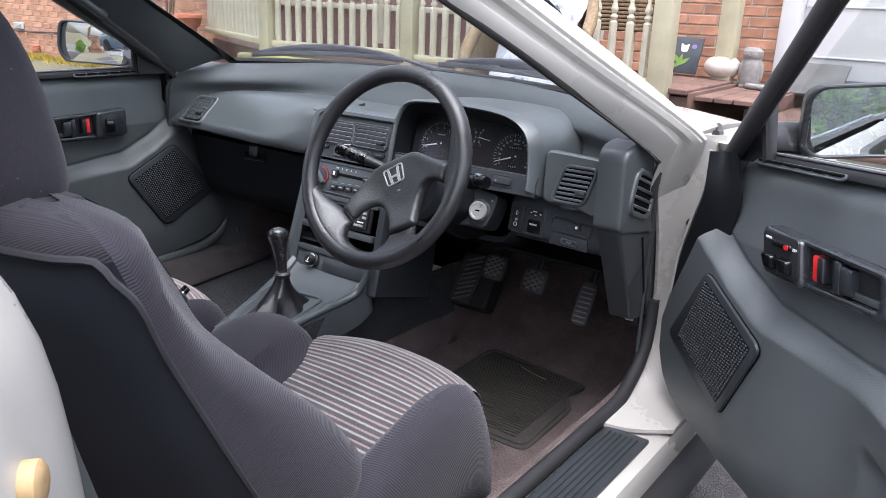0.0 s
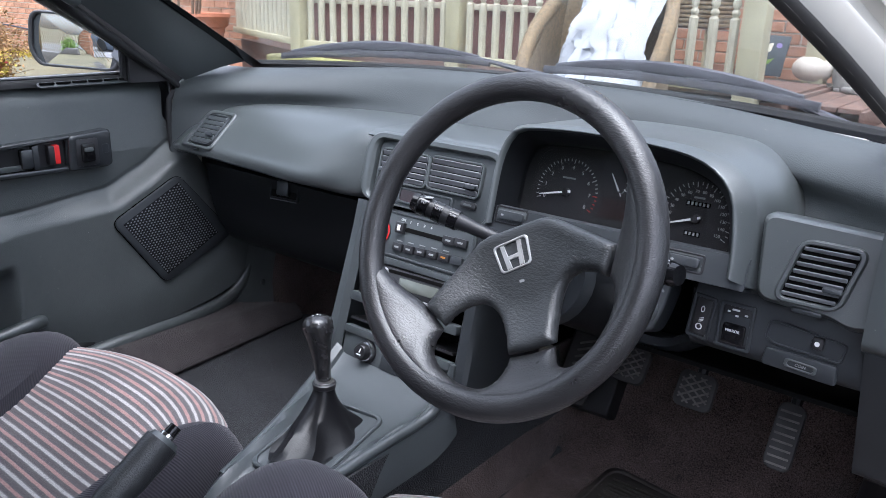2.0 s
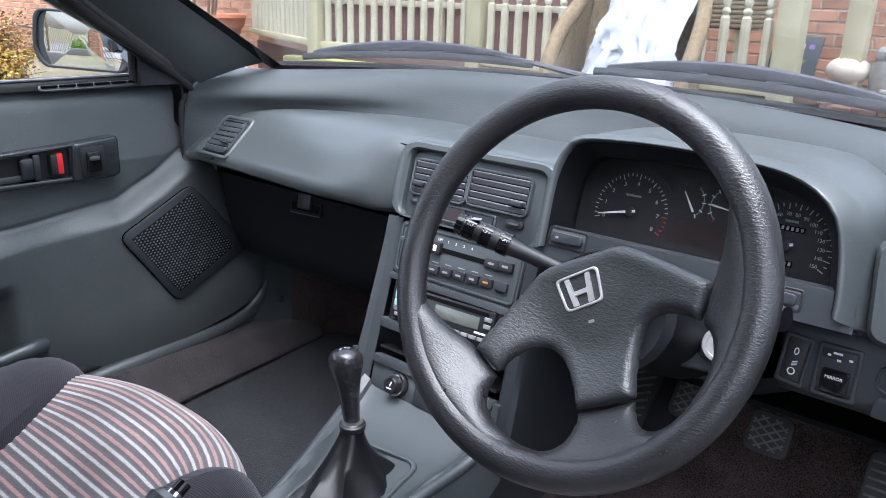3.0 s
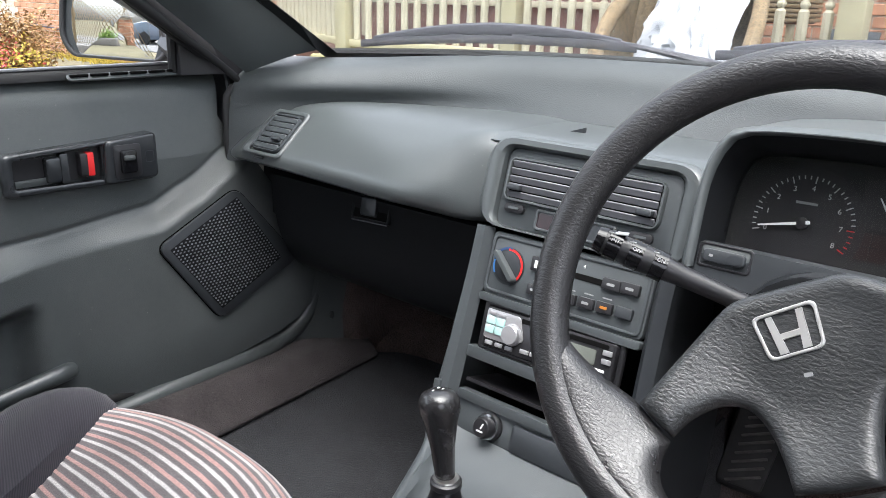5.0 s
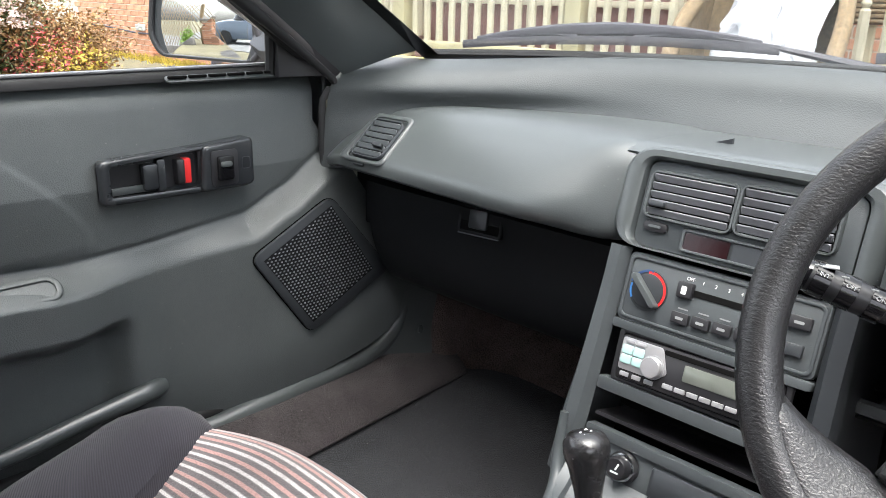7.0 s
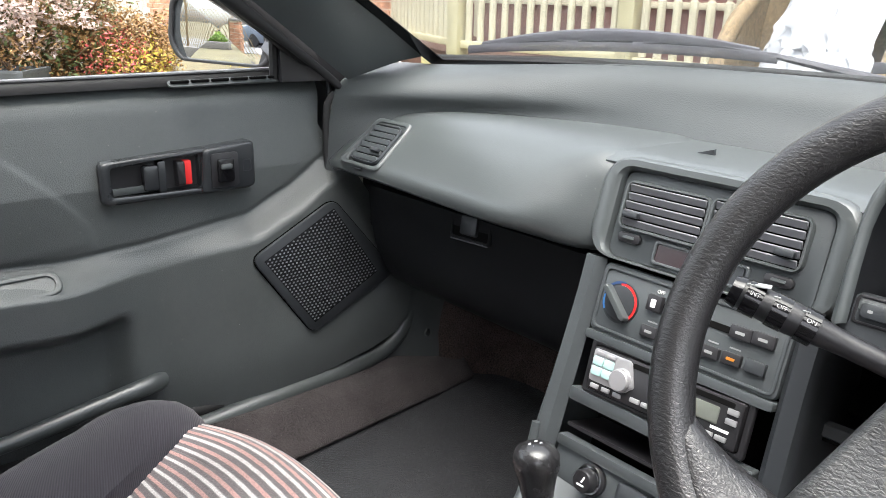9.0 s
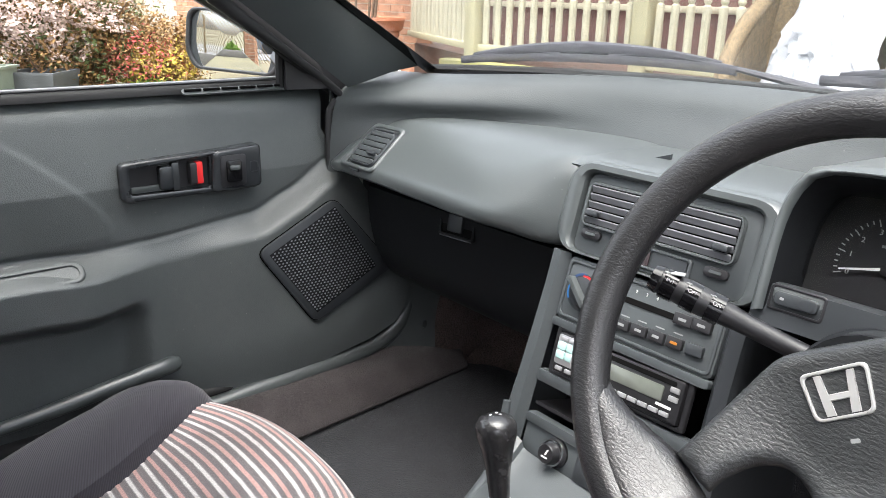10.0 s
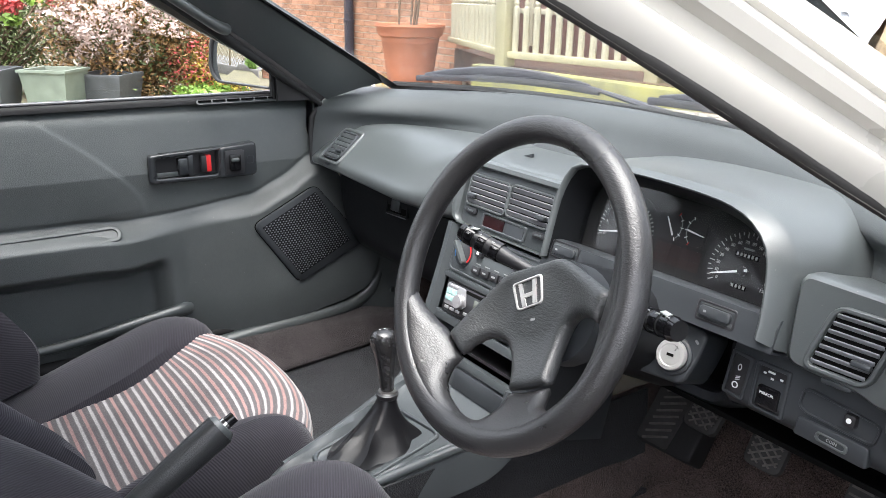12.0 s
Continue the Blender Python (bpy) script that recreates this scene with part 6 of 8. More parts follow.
part("collar_ring", lathe([(0.0130, 0.0105), (0.0150, 0.0115), (0.0140, 0.0130), (0.0120, 0.0130)], 24, Matrix.Translation((-0.004, 1.124, 0.520))), STEEL, gear, "thin worn steel ring")
part("shaft", tube([(-0.004, 1.124, 0.520), (-0.012, 1.126, 0.550)], 0.0085, 16), BLACK, gear)
part("gear_knob", lathe([(0.0105, -0.078), (0.0120, -0.060), (0.0135, -0.040), (0.0180, -0.014), (0.0225, 0.002), (0.0225, 0.012), (0.0180, 0.0195), (0.009, 0.0235), (0.002, 0.024)], 28, axes((-0.019, 1.128, 0.606), (1, 0, 0.16), (0, 1, -0.03))), GLOSSY_KNOB, gear, "worn grained knob with shift pattern")
for dx, dy in ((-0.006, 0.004), (0, 0.004), (0.006, 0.004), (-0.006, -0.004), (0, -0.004), (0.006, -0.004)):
    part("shift_mark", box((0.0022, 0.003, 0.0008), (-0.019 + dx, 1.128 + dy, 0.6296 - abs(dx) * 0.12), 0, 1), PRINT, gear)
hb = thing("handbrake", "black handbrake lever with chrome button between the seats", "handbrake")
part("lever", tube([(0.000, 0.60, 0.395), (0.000, 0.70, 0.452), (0.000, 0.78, 0.505), (0.000, 0.855, 0.553)], [0.015, 0.0165, 0.0190, 0.0215], 18, smooth=18, flat=1.12), LEATHER_PAD, hb, "worn grey grained grip")
part("grip_end", tube([(0.000, 0.855, 0.553), (0.000, 0.861, 0.557)], [0.0205, 0.0165], 18, flat=1.1), DASH, hb)
part("release_button", tube([(0.000, 0.858, 0.555), (0.000, 0.876, 0.566)], [0.0085, 0.0080], 14), BLACK_GLOSS, hb)
part("button_collar", tube([(0.000, 0.861, 0.557), (0.000, 0.865, 0.5595)], 0.0100, 14), CHROME, hb)
part("lever_boot", box((0.06, 0.16, 0.05), (-0.005, 0.60, 0.375), 0.02, 3), BOOT, hb)


PEDAL = surface("pedal_rubber", (0.042, 0.040, 0.040), 0.75, vary=0.3, scale=40, grain=0.3, grain_scale=500)
TREAD = surface("worn_tread", (0.14, 0.13, 0.12), 0.8, vary=0.3, scale=60)


def pedal(name, x, y, z, w, h, ang, label, tip=0.0):
    p = thing(name, label, "pedal", "pedals in the driver's footwell")
    m = axes((x, y, z), (1, 0, 0), (0, math.sin(radians(ang)), math.cos(radians(ang))))
    part("pad_plate", prism(rrect(w, h, 0.012), 0.010, m, 0.003), PEDAL, p)
    bm = bmesh.new()
    bw, bh = w / 2 - 0.007, h / 2 - 0.007
    if w > 0.045:
        for sgn in (-1, 1):
            ca, sa = math.cos(radians(34 * sgn)), math.sin(radians(34 * sgn))
            for i in range(-6, 7):
                y0 = i * 0.0125
                lo = max(-bw / ca, min((-bh - y0) / sa, (bh - y0) / sa))
                hi = min(bw / ca, max((-bh - y0) / sa, (bh - y0) / sa))
                if hi - lo > 0.006:
                    s_ = (lo + hi) / 2
                    box((hi - lo, 0.0026, 0.003), m @ Vector((s_ * ca, y0 + s_ * sa, 0.0112)), 0, 2, m.to_3x3() @ Matrix.Rotation(radians(34 * sgn), 3, "Z"), bm)
    else:
        for i in range(int(h / 0.011)):
            box((w * 0.75, 0.0030, 0.003), m @ Vector((0, -bh + i * 0.011, 0.0112)), 0, 2, m.to_3x3(), bm)
    part("tread", bm, TREAD, p)
    part("pedal_arm", tube([m @ Vector((0, h * 0.3, -0.004)), (x, y + 0.06, z + 0.10), (x - 0.005, y + 0.09, z + 0.24)], 0.008, 8, smooth=10), BLACK, p)
    return p


pedal("clutch_pedal", 0.289, 1.540, 0.503, 0.060, 0.062, 38, "black rubber clutch pedal with diamond tread, arm from above")
pedal("brake_pedal", 0.405, 1.530, 0.500, 0.060, 0.058, 30, "black rubber brake pedal with diamond tread, arm from above")
pedal("accelerator_pedal", 0.550, 1.502, 0.490, 0.038, 0.098, 32, "long narrow black ribbed accelerator pedal")
fr = thing("foot_rest", "worn ribbed rubber foot rest beside the clutch", "foot rest")
FR = axes((0.165, 1.615, 0.425), (1, 0.05, 0), (0, math.sin(radians(34)), math.cos(radians(34))))
part("rest_body", prism(rpoly([(-0.045, -0.072), (0.068, -0.070), (0.068, 0.075), (-0.045, 0.075)], 0.010), 0.050, FR @ Matrix.Translation((0, 0, -0.052)), 0.006, seg=3), RUBBER, fr)
part("rest_plate", prism(rpoly([(-0.042, -0.066), (0.022, -0.066), (0.034, 0.068), (-0.036, 0.068)], 0.006), 0.006, FR, 0.002), PEDAL, fr, "worn ribbed plate")
for i in range(9):
    part("rib", box((0.050, 0.0040, 0.003), FR @ Vector((-0.005 + 0.0008 * i, -0.054 + 0.0135 * i, 0.0068)), 0.0008, 1, FR.to_3x3() @ Matrix.Rotation(radians(24), 3, "Z")), TREAD, fr)

# ---- front seats ----
def seat(name, cx, dy, label, cy, lift, cloth):
    """A sports bucket seat: striped centre panels, dark knit bolsters, vinyl back with piping, head rest."""
    s = thing(name, label, "car seat", "front seats")
    P = lambda x, y, z: Vector((cx + x, y + cy, z))
    r0, dr = (0.128, 0.016) if cx > 0 else (0.082, 0.134)
    seam_in = lambda y: r0 + dr * min(1.0, max(0.0, (y - 0.82) / 0.30)) - 0.02 * max(0.0, y - 1.10)
    # cushion centre: ribs run crosswise, front lip rolls down
    prof = catmull([(0.52, 0.385, 0), (0.66, 0.395, 0), (0.80, 0.415, 0), (0.93, 0.443, 0), (1.05, 0.462, 0), (1.108, 0.443, 0), (1.130, 0.405, 0), (1.128, 0.350, 0), (1.11, 0.31, 0)], 190)
    rows = []
    length = 0.0
    for i, p in enumerate(prof):
        if i:
            length += (p - prof[i - 1]).length
        rib = 0.0018 * abs(math.sin(math.pi * (length / 0.0135)))
        q = prof[min(i + 1, len(prof) - 1)] - prof[max(i - 1, 0)]
        nrm = Vector((-q.y, q.x)).normalized()
        row = []
        for u in np.linspace(-1, 1, 15):
            crown = -0.010 * abs(u) ** 3
            hw = (0.206 + 0.008 * smoothstep(1.02, 1.10, p.x)) if u > 0 else seam_in(p.x + cy)
            bow = -0.050 * abs(u) ** 2.6 * smoothstep(0.9, 1.10, p.x)
            row.append(P(u * hw, p.x + nrm.x * (rib) + bow, p.y + nrm.y * (rib) + crown + 0.010 * abs(u) ** 4))
        rows.append(row)
    part("cushion_panel", sheet(rows), cloth, s, "pale striped ribbed cushion panel")
    part("cushion_base", box((0.44, 0.56, 0.13), P(0, 0.78, 0.320), 0.03, 3), KNIT, s)
    # cushion bolsters
    P = lambda x, y, z: Vector((cx + x, y, z))
    for sg in (-1, 1):
        st = []
        for y, top, hw in ((0.50, 0.42, 0.07), (0.65, 0.435, 0.072), (0.82, 0.490, 0.072), (0.93, 0.520, 0.070), (1.005, 0.503, 0.066), (1.042, 0.45, 0.060), (1.052, 0.38, 0.055), (1.040, 0.29, 0.05)):
            top += lift
            xi = 0.196 if sg > 0 else seam_in(y) - 0.010
            st.append([P(sg * (xi - 0.040), y, top - 0.100), P(sg * (xi + 0.002), y, top - 0.052), P(sg * (xi + 0.020), y, top - 0.014), P(sg * (0.5 * xi + 0.5 * 0.196 + 0.050), y, top), P(sg * (0.196 + hw + 0.008), y, top - 0.022), P(sg * (0.196 + hw + 0.026), y, top - 0.085), P(sg * (0.196 + hw + 0.022), y, top - 0.17), P(sg * (0.196 + hw), y, top - 0.22)])
        part("cushion_bolster", skin(st, 20, 34), KNIT, s, "dark ribbed knit bolster")
    P = lambda x, y, z: Vector((cx + x, y + dy, z))
    # backrest: front skin, bolsters, rear shell
    ZS = (0.42, 0.48, 0.55, 0.62, 0.70, 0.78, 0.84, 0.885)
    rear = (0.440, 0.430, 0.405, 0.380, 0.350, 0.330, 0.320, 0.322)
    seam = (0.610, 0.575, 0.535, 0.500, 0.462, 0.425, 0.402, 0.386)
    bol = (0.745, 0.750, 0.710, 0.650, 0.570, 0.490, 0.456, 0.446)
    cen = (0.640, 0.623, 0.600, 0.581, 0.562, 0.528, 0.497, 0.474)
    hw = (0.262, 0.268, 0.273, 0.276, 0.277, 0.277, 0.277, 0.272)
    top = ((0.898, 0.382, 0.442, 0.452, 0.266), (0.911, 0.380, 0.432, 0.438, 0.246), (0.920, 0.380, 0.416, 0.420, 0.216), (0.925, 0.382, 0.400, 0.402, 0.172))
    for sg in (-1, 1):
        st = []
        for z, sm, b, c, w in [*zip(ZS, seam, bol, cen, hw), *top]:
            st.append([P(sg * w, sm, z), P(sg * (w + 0.004), (sm + b) / 2, z), P(sg * (w - 0.012), b - 0.015 * (b - sm) / 0.06 if b - sm < 0.06 else b - 0.015, z), P(sg * (w - 0.042), b, z), P(sg * (w - 0.080), (b + c) / 2, z), P(sg * (w - 0.112), c, z)])
        part("back_bolster", skin(st, 18, 54), KNIT, s, "dark ribbed knit side bolster")
    st = [[P(u * (w - 0.110), c + 0.004 * (1 - u * u), z) for u in (-1, -0.5, 0, 0.5, 1)] for z, c, w in zip(ZS[:5], cen, hw)]
    part("back_panel", skin(st, 9, 60), cloth, s, "pale striped ribbed back panel")
    st = [[P(u * (w - 0.110), c + 0.004 * (1 - u * u), z) for u in (-1, -0.5, 0, 0.5, 1)] for z, c, w in zip(ZS[4:], cen[4:], hw[4:])]
    part("back_yoke", skin(st, 9, 24), KNIT, s, "dark ribbed knit yoke between the shoulders")
    st = [[P(u * w, r + (sm - r) * abs(u) ** 3.2, z) for u in (-1, -0.94, -0.8, -0.4, 0, 0.4, 0.8, 0.94, 1)] for z, r, sm, w in zip(ZS, rear, seam, hw)]
    part("back_shell", skin(st, 26, 30), BACKCLOTH, s, "smooth dark vinyl seat back")
    st = [[P(u * w, r + (sm - r) * abs(u) ** 3.2, z) for u in (-1, -0.94, -0.8, -0.4, 0, 0.4, 0.8, 0.94, 1)] for z, r, sm, w in [(ZS[-1], rear[-1], seam[-1], hw[-1])] + [(t[0], r, t[1], t[4]) for t, r in zip(top, (0.324, 0.335, 0.350, 0.372))]]
    part("back_top", skin(st, 26, 14), KNIT, s, "rounded knit shoulder of the backrest")
    st = [[P(u * (w - 0.110), c + 0.003, z) for u in (-1, -0.5, 0, 0.5, 1)] for z, c, w in [(ZS[-1], cen[-1], hw[-1])] + [(t[0], t[3], t[4]) for t in top[:3]] + [(0.925, 0.39, 0.172)]]
    part("top_front", skin(st, 9, 14), KNIT, s)
    side = [(w + 0.001, sm, z) for z, sm, w in zip(ZS[:-1], seam, hw)] + [(hw[-1] - 0.002, seam[-1] - 0.003, 0.868)]
    across = [(u * hw[-1], rear[-1] - 0.003 + (seam[-1] - rear[-1]) * abs(u) ** 3.2, 0.886) for u in (0.95, 0.8, 0.4, 0.0, -0.4, -0.8, -0.95)]
    part("piping", tube([P(*p) for p in side + across + [(-x, y, z) for x, y, z in side[::-1]]], 0.0042, 6, smooth=140), PIPING, s, "black seam piping round the seat back")
    part("shoulder_cap", box((0.33, 0.070, 0.022), P(0, 0.393, 0.911), 0.009, 3), KNIT, s)
    # head rest
    hr = []
    for z, w, f, b in ((0.880, 0.120, 0.440, 0.325), (0.930, 0.142, 0.448, 0.318), (1.00, 0.138, 0.440, 0.305), (1.06, 0.128, 0.425, 0.305), (1.105, 0.108, 0.405, 0.315), (1.125, 0.075, 0.385, 0.335)):
        hr.append([P(w * math.copysign(abs(math.cos(a)) ** 0.6, math.cos(a)), (f + b) / 2 + (f - b) / 2 * math.copysign(abs(math.sin(a)) ** 0.7, math.sin(a)), z) for a in (2 * math.pi * i / 32 for i in range(32))])
    part("head_rest", sheet([[c for c in r] for r in zip(*[catmull([r[j] for r in hr], 16) for j in range(32)])], closed=True, caps=True), KNIT_PLAIN, s, "dark cloth head rest")
    for sg in (-1, 1):
        part("seat_rail", box((0.03, 0.62, 0.05), P(sg * 0.20, 0.75, 0.245), 0.006), BLACK, s)
    part("seat_pan", box((0.42, 0.56, 0.05), P(0, 0.78, 0.275), 0.01), BLACK, s)
    return s


seat("driver_seat", 0.335, 0.0, "driver's bucket seat in dark knit with soiled pale striped velour cushion", 0.03, 0.0, STRIPE_SOILED)
seat("passenger_seat", -0.350, -0.045, "passenger bucket seat in dark knit with pale and red striped velour", -0.030, -0.030, STRIPE)
seat_lever = thing("seat_lever", "black recline lever beside the driver's seat on the carpet", "lever")
part("lever_arm", tube([(0.648, 0.60, 0.275), (0.660, 0.72, 0.262), (0.655, 0.83, 0.270)], [0.010, 0.012, 0.008], 8, smooth=10, flat=0.6), BLACK, seat_lever)
part("lever_bracket", box((0.03, 0.06, 0.05), (0.640, 0.585, 0.258), 0.006), BLACK, seat_lever)

# ---- doors ----
RIDGE = [(-0.10, 0.668), (0.60, 0.668), (0.823, 0.664), (0.91, 0.657), (1.01, 0.661), (1.187, 0.680), (1.26, 0.712), (1.332, 0.756), (1.40, 0.80), (1.52, 0.86)]


def ridge(y):
    for (a, za), (b, zb) in zip(RIDGE, RIDGE[1:]):
        if y <= b:
            t = max(0, (y - a) / (b - a))
            return za + (zb - za) * (t * t * (3 - 2 * t) * 0.3 + t * 0.7)
    return RIDGE[-1][1]


def door_x(y, z):
    """Depth of the inner panel towards the cabin; 0 is its flat upper field."""
    r = ridge(y)
    arm = smoothstep(1.04, 0.86, y)
    front = smoothstep(1.02, 1.22, y)
    prot = 0.014 + 0.045 * arm + 0.022 * front
    below = smoothstep(r + 0.007, r - 0.034 + 0.008 * arm, z)
    h = prot * below - 0.0030 * math.exp(-((z - r - 0.009) / 0.0045) ** 2)
    # lower field falls back under the arm rest
    pocket = smoothstep(1.00, 0.95, y) * smoothstep(r - 0.075, r - 0.115, z)
    h -= 0.050 * pocket
    # shallow raised field behind the handle plate
    curve = 0.953 - 1.9 * max(0.0, z - 0.70) ** 1.35
    fld = smoothstep(curve + 0.005, curve - 0.003, y) * smoothstep(0.672, 0.690, z + 0.18 * max(0.0, 0.94 - y) * 0.3)
    h += 0.0028 * fld
    # rolled top edge
    h -= 0.22 * max(0.0, z - 0.76) + 0.022 * smoothstep(0.850, 0.908, z) ** 2
    h -= 0.95 * max(0.0, 0.50 - z) ** 2
    return h


def door_front(z):
    """Front edge of the panel: y at height z."""
    edge = ((0.34, 1.06), (0.355, 1.157), (0.378, 1.303), (0.399, 1.415), (0.42, 1.468), (0.45, 1.490), (0.50, 1.502), (0.56, 1.495), (0.62, 1.462), (0.75, 1.37), (0.82, 1.335), (0.905, 1.350), (1.0, 1.35))
    for (a, ya), (b, yb) in zip(edge, edge[1:]):
        if z <= b:
            return ya + (yb - ya) * max(0, (z - a) / (b - a))
    return 1.35


HANDLE = surface("handle_plastic", (0.024, 0.027, 0.030), 0.26, vary=0.12, scale=12, grain=0.2, grain_scale=900, bump_dist=0.0002, spec=0.7)


def build_door(name, sx, label, driver):
    d = thing(name, label, "car door", "doors")
    X0 = 0.712
    P = lambda y, z, o=0.0: Vector((sx * (X0 - door_x(y, z) - o), y, z))
    rows = []
    for i in range(260):
        z = 0.345 + (0.905 - 0.345) * i / 259
        y1 = door_front(z)
        rows.append([P(0.22 + (y1 - 0.22) * (j / 199) ** 0.9, z) for j in range(200)])
    part("inner_panel", sheet(rows), PANEL, d, "dark grey moulded inner panel")
    # sill cap, glass and outer skin
    cap = [[(sx * (X0 + o), y, z) for o, z in ((0.028, 0.893), (0.030, 0.905), (0.046, 0.912), (0.066, 0.910))] for y in (0.20, 0.8, 1.36)]
    part("window_seal", skin(cap, 8, 10, thick=0.003), RUBBER, d, "black window seal")
    part("seal_strip", box((0.004, 1.10, 0.004), (sx * (X0 + 0.034), 0.74, 0.911), 0.001), SILVER, d)
    outer = [[(sx * (X0 + o), y, z) for o, z in ((0.085, 0.908), (0.125, 0.84), (0.150, 0.72), (0.155, 0.55), (0.145, 0.40), (0.120, 0.335))] for y in (0.19, 0.7, 1.2, 1.56)]
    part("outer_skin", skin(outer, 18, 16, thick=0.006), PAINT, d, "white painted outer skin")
    part("door_shell", box((0.095, 1.10, 0.48), (sx * (X0 + 0.080), 0.78, 0.63), 0.02), BLACK, d)
    edge = [[(sx * (X0 - 0.0 + o), door_front(z) + dy, z) for o, dy in ((0.0, 0.0), (0.02, 0.018), (0.06, 0.03), (0.12, 0.035))] for z in (0.36, 0.42, 0.5, 0.6, 0.75, 0.9)]
    part("door_edge", skin(edge, 8, 18, thick=0.004), DASH_DARK, d, "black front edge of the door")
    if driver:
        # black shut face ahead of the panel's upper front, with the painted rim of the door beyond it
        lip = [(z, door_front(z), door_front(z) + w) for z, w in ((0.58, 0.008), (0.63, 0.020), (0.68, 0.040), (0.73, 0.052), (0.78, 0.052), (0.83, 0.040), (0.87, 0.022), (0.905, 0.008))]
        part("shut_face", skin([[(X0 + 0.004, a - 0.03, z), (X0 - 0.004, a, z), (X0 - 0.026, b - 0.008, z), (X0 - 0.022, b, z)] for z, a, b in lip], 8, 26, thick=0.003), KNEE, d, "black shut face at the front of the door")
        part("painted_rim", skin([[(X0 - 0.020, b - 0.004, z), (X0 - 0.026, b + 0.008, z), (X0 - 0.010, b + 0.024, z)] for z, a, b in lip], 6, 26, thick=0.003), PAINT, d, "white painted rim of the door")
    gl = part("door_glass", sheet([[(sx * (X0 + 0.055), y, 0.91), (sx * (X0 + 0.043 - 0.5 * (top - 0.91) * 0.40), y - 0.02, (0.91 + top) / 2), (sx * (X0 + 0.040 - (top - 0.91) * 0.40), y - 0.03, top)] for y, top in ((0.20, 1.275), (0.6, 1.27), (0.92, 1.18), (1.15, 1.04), (1.25, 0.98))], thick=0.004), DOOR_GLASS, d)
    gl.visible_shadow = False
    # frame bar of the window and the black quarter panel behind the mirror
    fb = [(sx * 0.735, 1.385, 0.880), (sx * 0.722, 1.335, 0.915), (sx * 0.672, 1.13, 1.050), (sx * 0.612, 0.90, 1.188), (sx * 0.580, 0.70, 1.262), (sx * 0.570, 0.45, 1.285), (sx * 0.575, 0.20, 1.28)]
    part("window_frame", tube(fb, 0.0135, 10, smooth=30, flat=1.4), RUBBER, d, "black window frame")
    part("quarter_panel", prism([(1.262, 0.893), (1.400, 0.890), (1.345, 0.930), (1.262, 0.995)], 0.012, axes((sx * (X0 + (0.02 if sx > 0 else 0.008)), 0, 0), (0, 1, 0), (0, 0, 1)), 0.002), BLACK, d, "black triangle behind the mirror")
    part("quarter_post", tube([(sx * (X0 + 0.016), 1.260, 0.895), (sx * (X0 + 0.006), 1.256, 1.0)], 0.008, 8), RUBBER, d)
    # demister slot on the sill
    dm = part("demister_slot", prism(rrect(0.20, 0.014, 0.006), 0.003, axes((sx * (X0 + 0.012), 1.185, 0.8985), (0, 1, 0), (sx * 0.75, 0, 0.5) if sx > 0 else (0.75, 0, -0.5)), 0.001), DASH, d)
    for i in range(6):
        part("slot_hole", box((0.006, 0.028, 0.004), (sx * (X0 + 0.012), 1.103 + i * 0.0315, 0.9005), 0.001, 1), VOID, dm)
    # speaker: flat plate with a lattice grille, flush in the panel
    yc, zc = 1.311, 0.586
    SM = axes((sx * (X0 - 0.0365), yc, zc), (0, -sx, 0), (0, 0, 1))
    flat = lambda o: [(-sx * (y - yc), z - zc) for y, z in o][::-sx]
    quad = flat([(1.329, 0.702), (1.174, 0.626), (1.282, 0.470), (1.459, 0.546)])
    # Black outline painted as the shadow line round the plate.
    part("speaker_shadow_line", prism(rpoly([(p[0] * 1.018, p[1] * 1.018) for p in quad], 0.022, 5), 0.0015, SM @ Matrix.Translation((0, 0, -0.001))), VOID, d)
    sp = part("speaker_plate", prism(rpoly(quad, 0.020, 5), 0.0075, SM @ Matrix.Translation((0, 0, -0.002)), 0.003), DASH_DARK, d, "dark perforated speaker cover")
    gq = [Vector(p) for p in flat([(1.328, 0.686), (1.195, 0.619), (1.285, 0.491), (1.417, 0.556)])]
    part("speaker_void", prism([tuple(p) for p in gq], 0.0006, SM @ Matrix.Translation((0, 0, 0.0055))), KNEE, sp)
    gb = bmesh.new()
    ng = 24
    bil = lambda u, v: gq[0].lerp(gq[1], u).lerp(gq[3].lerp(gq[2], u), v)
    for i in range(ng):
        for j in range(ng - i % 2):
            u, v = (i + 0.5) / ng, (j + 0.5 + 0.5 * (i % 2)) / ng
            o = [bil(u + a, v + b) for a, b in ((-0.42 / ng, 0), (0, -0.30 / ng), (0.42 / ng, 0), (0, 0.30 / ng))]
            vo = [gb.verts.new(SM @ Vector((q.x, q.y, 0.0060))) for q in o]
            tip = gb.verts.new(SM @ Vector((*bil(u, v), 0.0086)))
            for a in range(4):
                gb.faces.new((vo[a], vo[(a + 1) % 4], tip))
    # Passenger studs are paler, with the light on their sides in the colour.
    part("speaker_grille", gb, DASH_DARK if driver else SLAT, sp, "fine studded grille", recalc=True, sharp=15)
    # handle plate: front block with window switch, red lock tab, pull handle
    HX = sx * (X0 - 0.002)
    hm = axes((HX, 1.075, 0.776), (0, -sx, 0), (0, 0, 1))
    f = -sx
    turn_ = lambda pts: [(f * u, v) for u, v in pts][::int(f)]
    full = turn_([(-0.106, -0.037), (0.121, -0.040), (0.121, 0.034), (-0.106, 0.024)])
    hp = part("handle_plate", prism(rpoly(full, 0.008), 0.005, hm, 0.001), HANDLE, d, "dark plate with handle, red lock tab and switch")
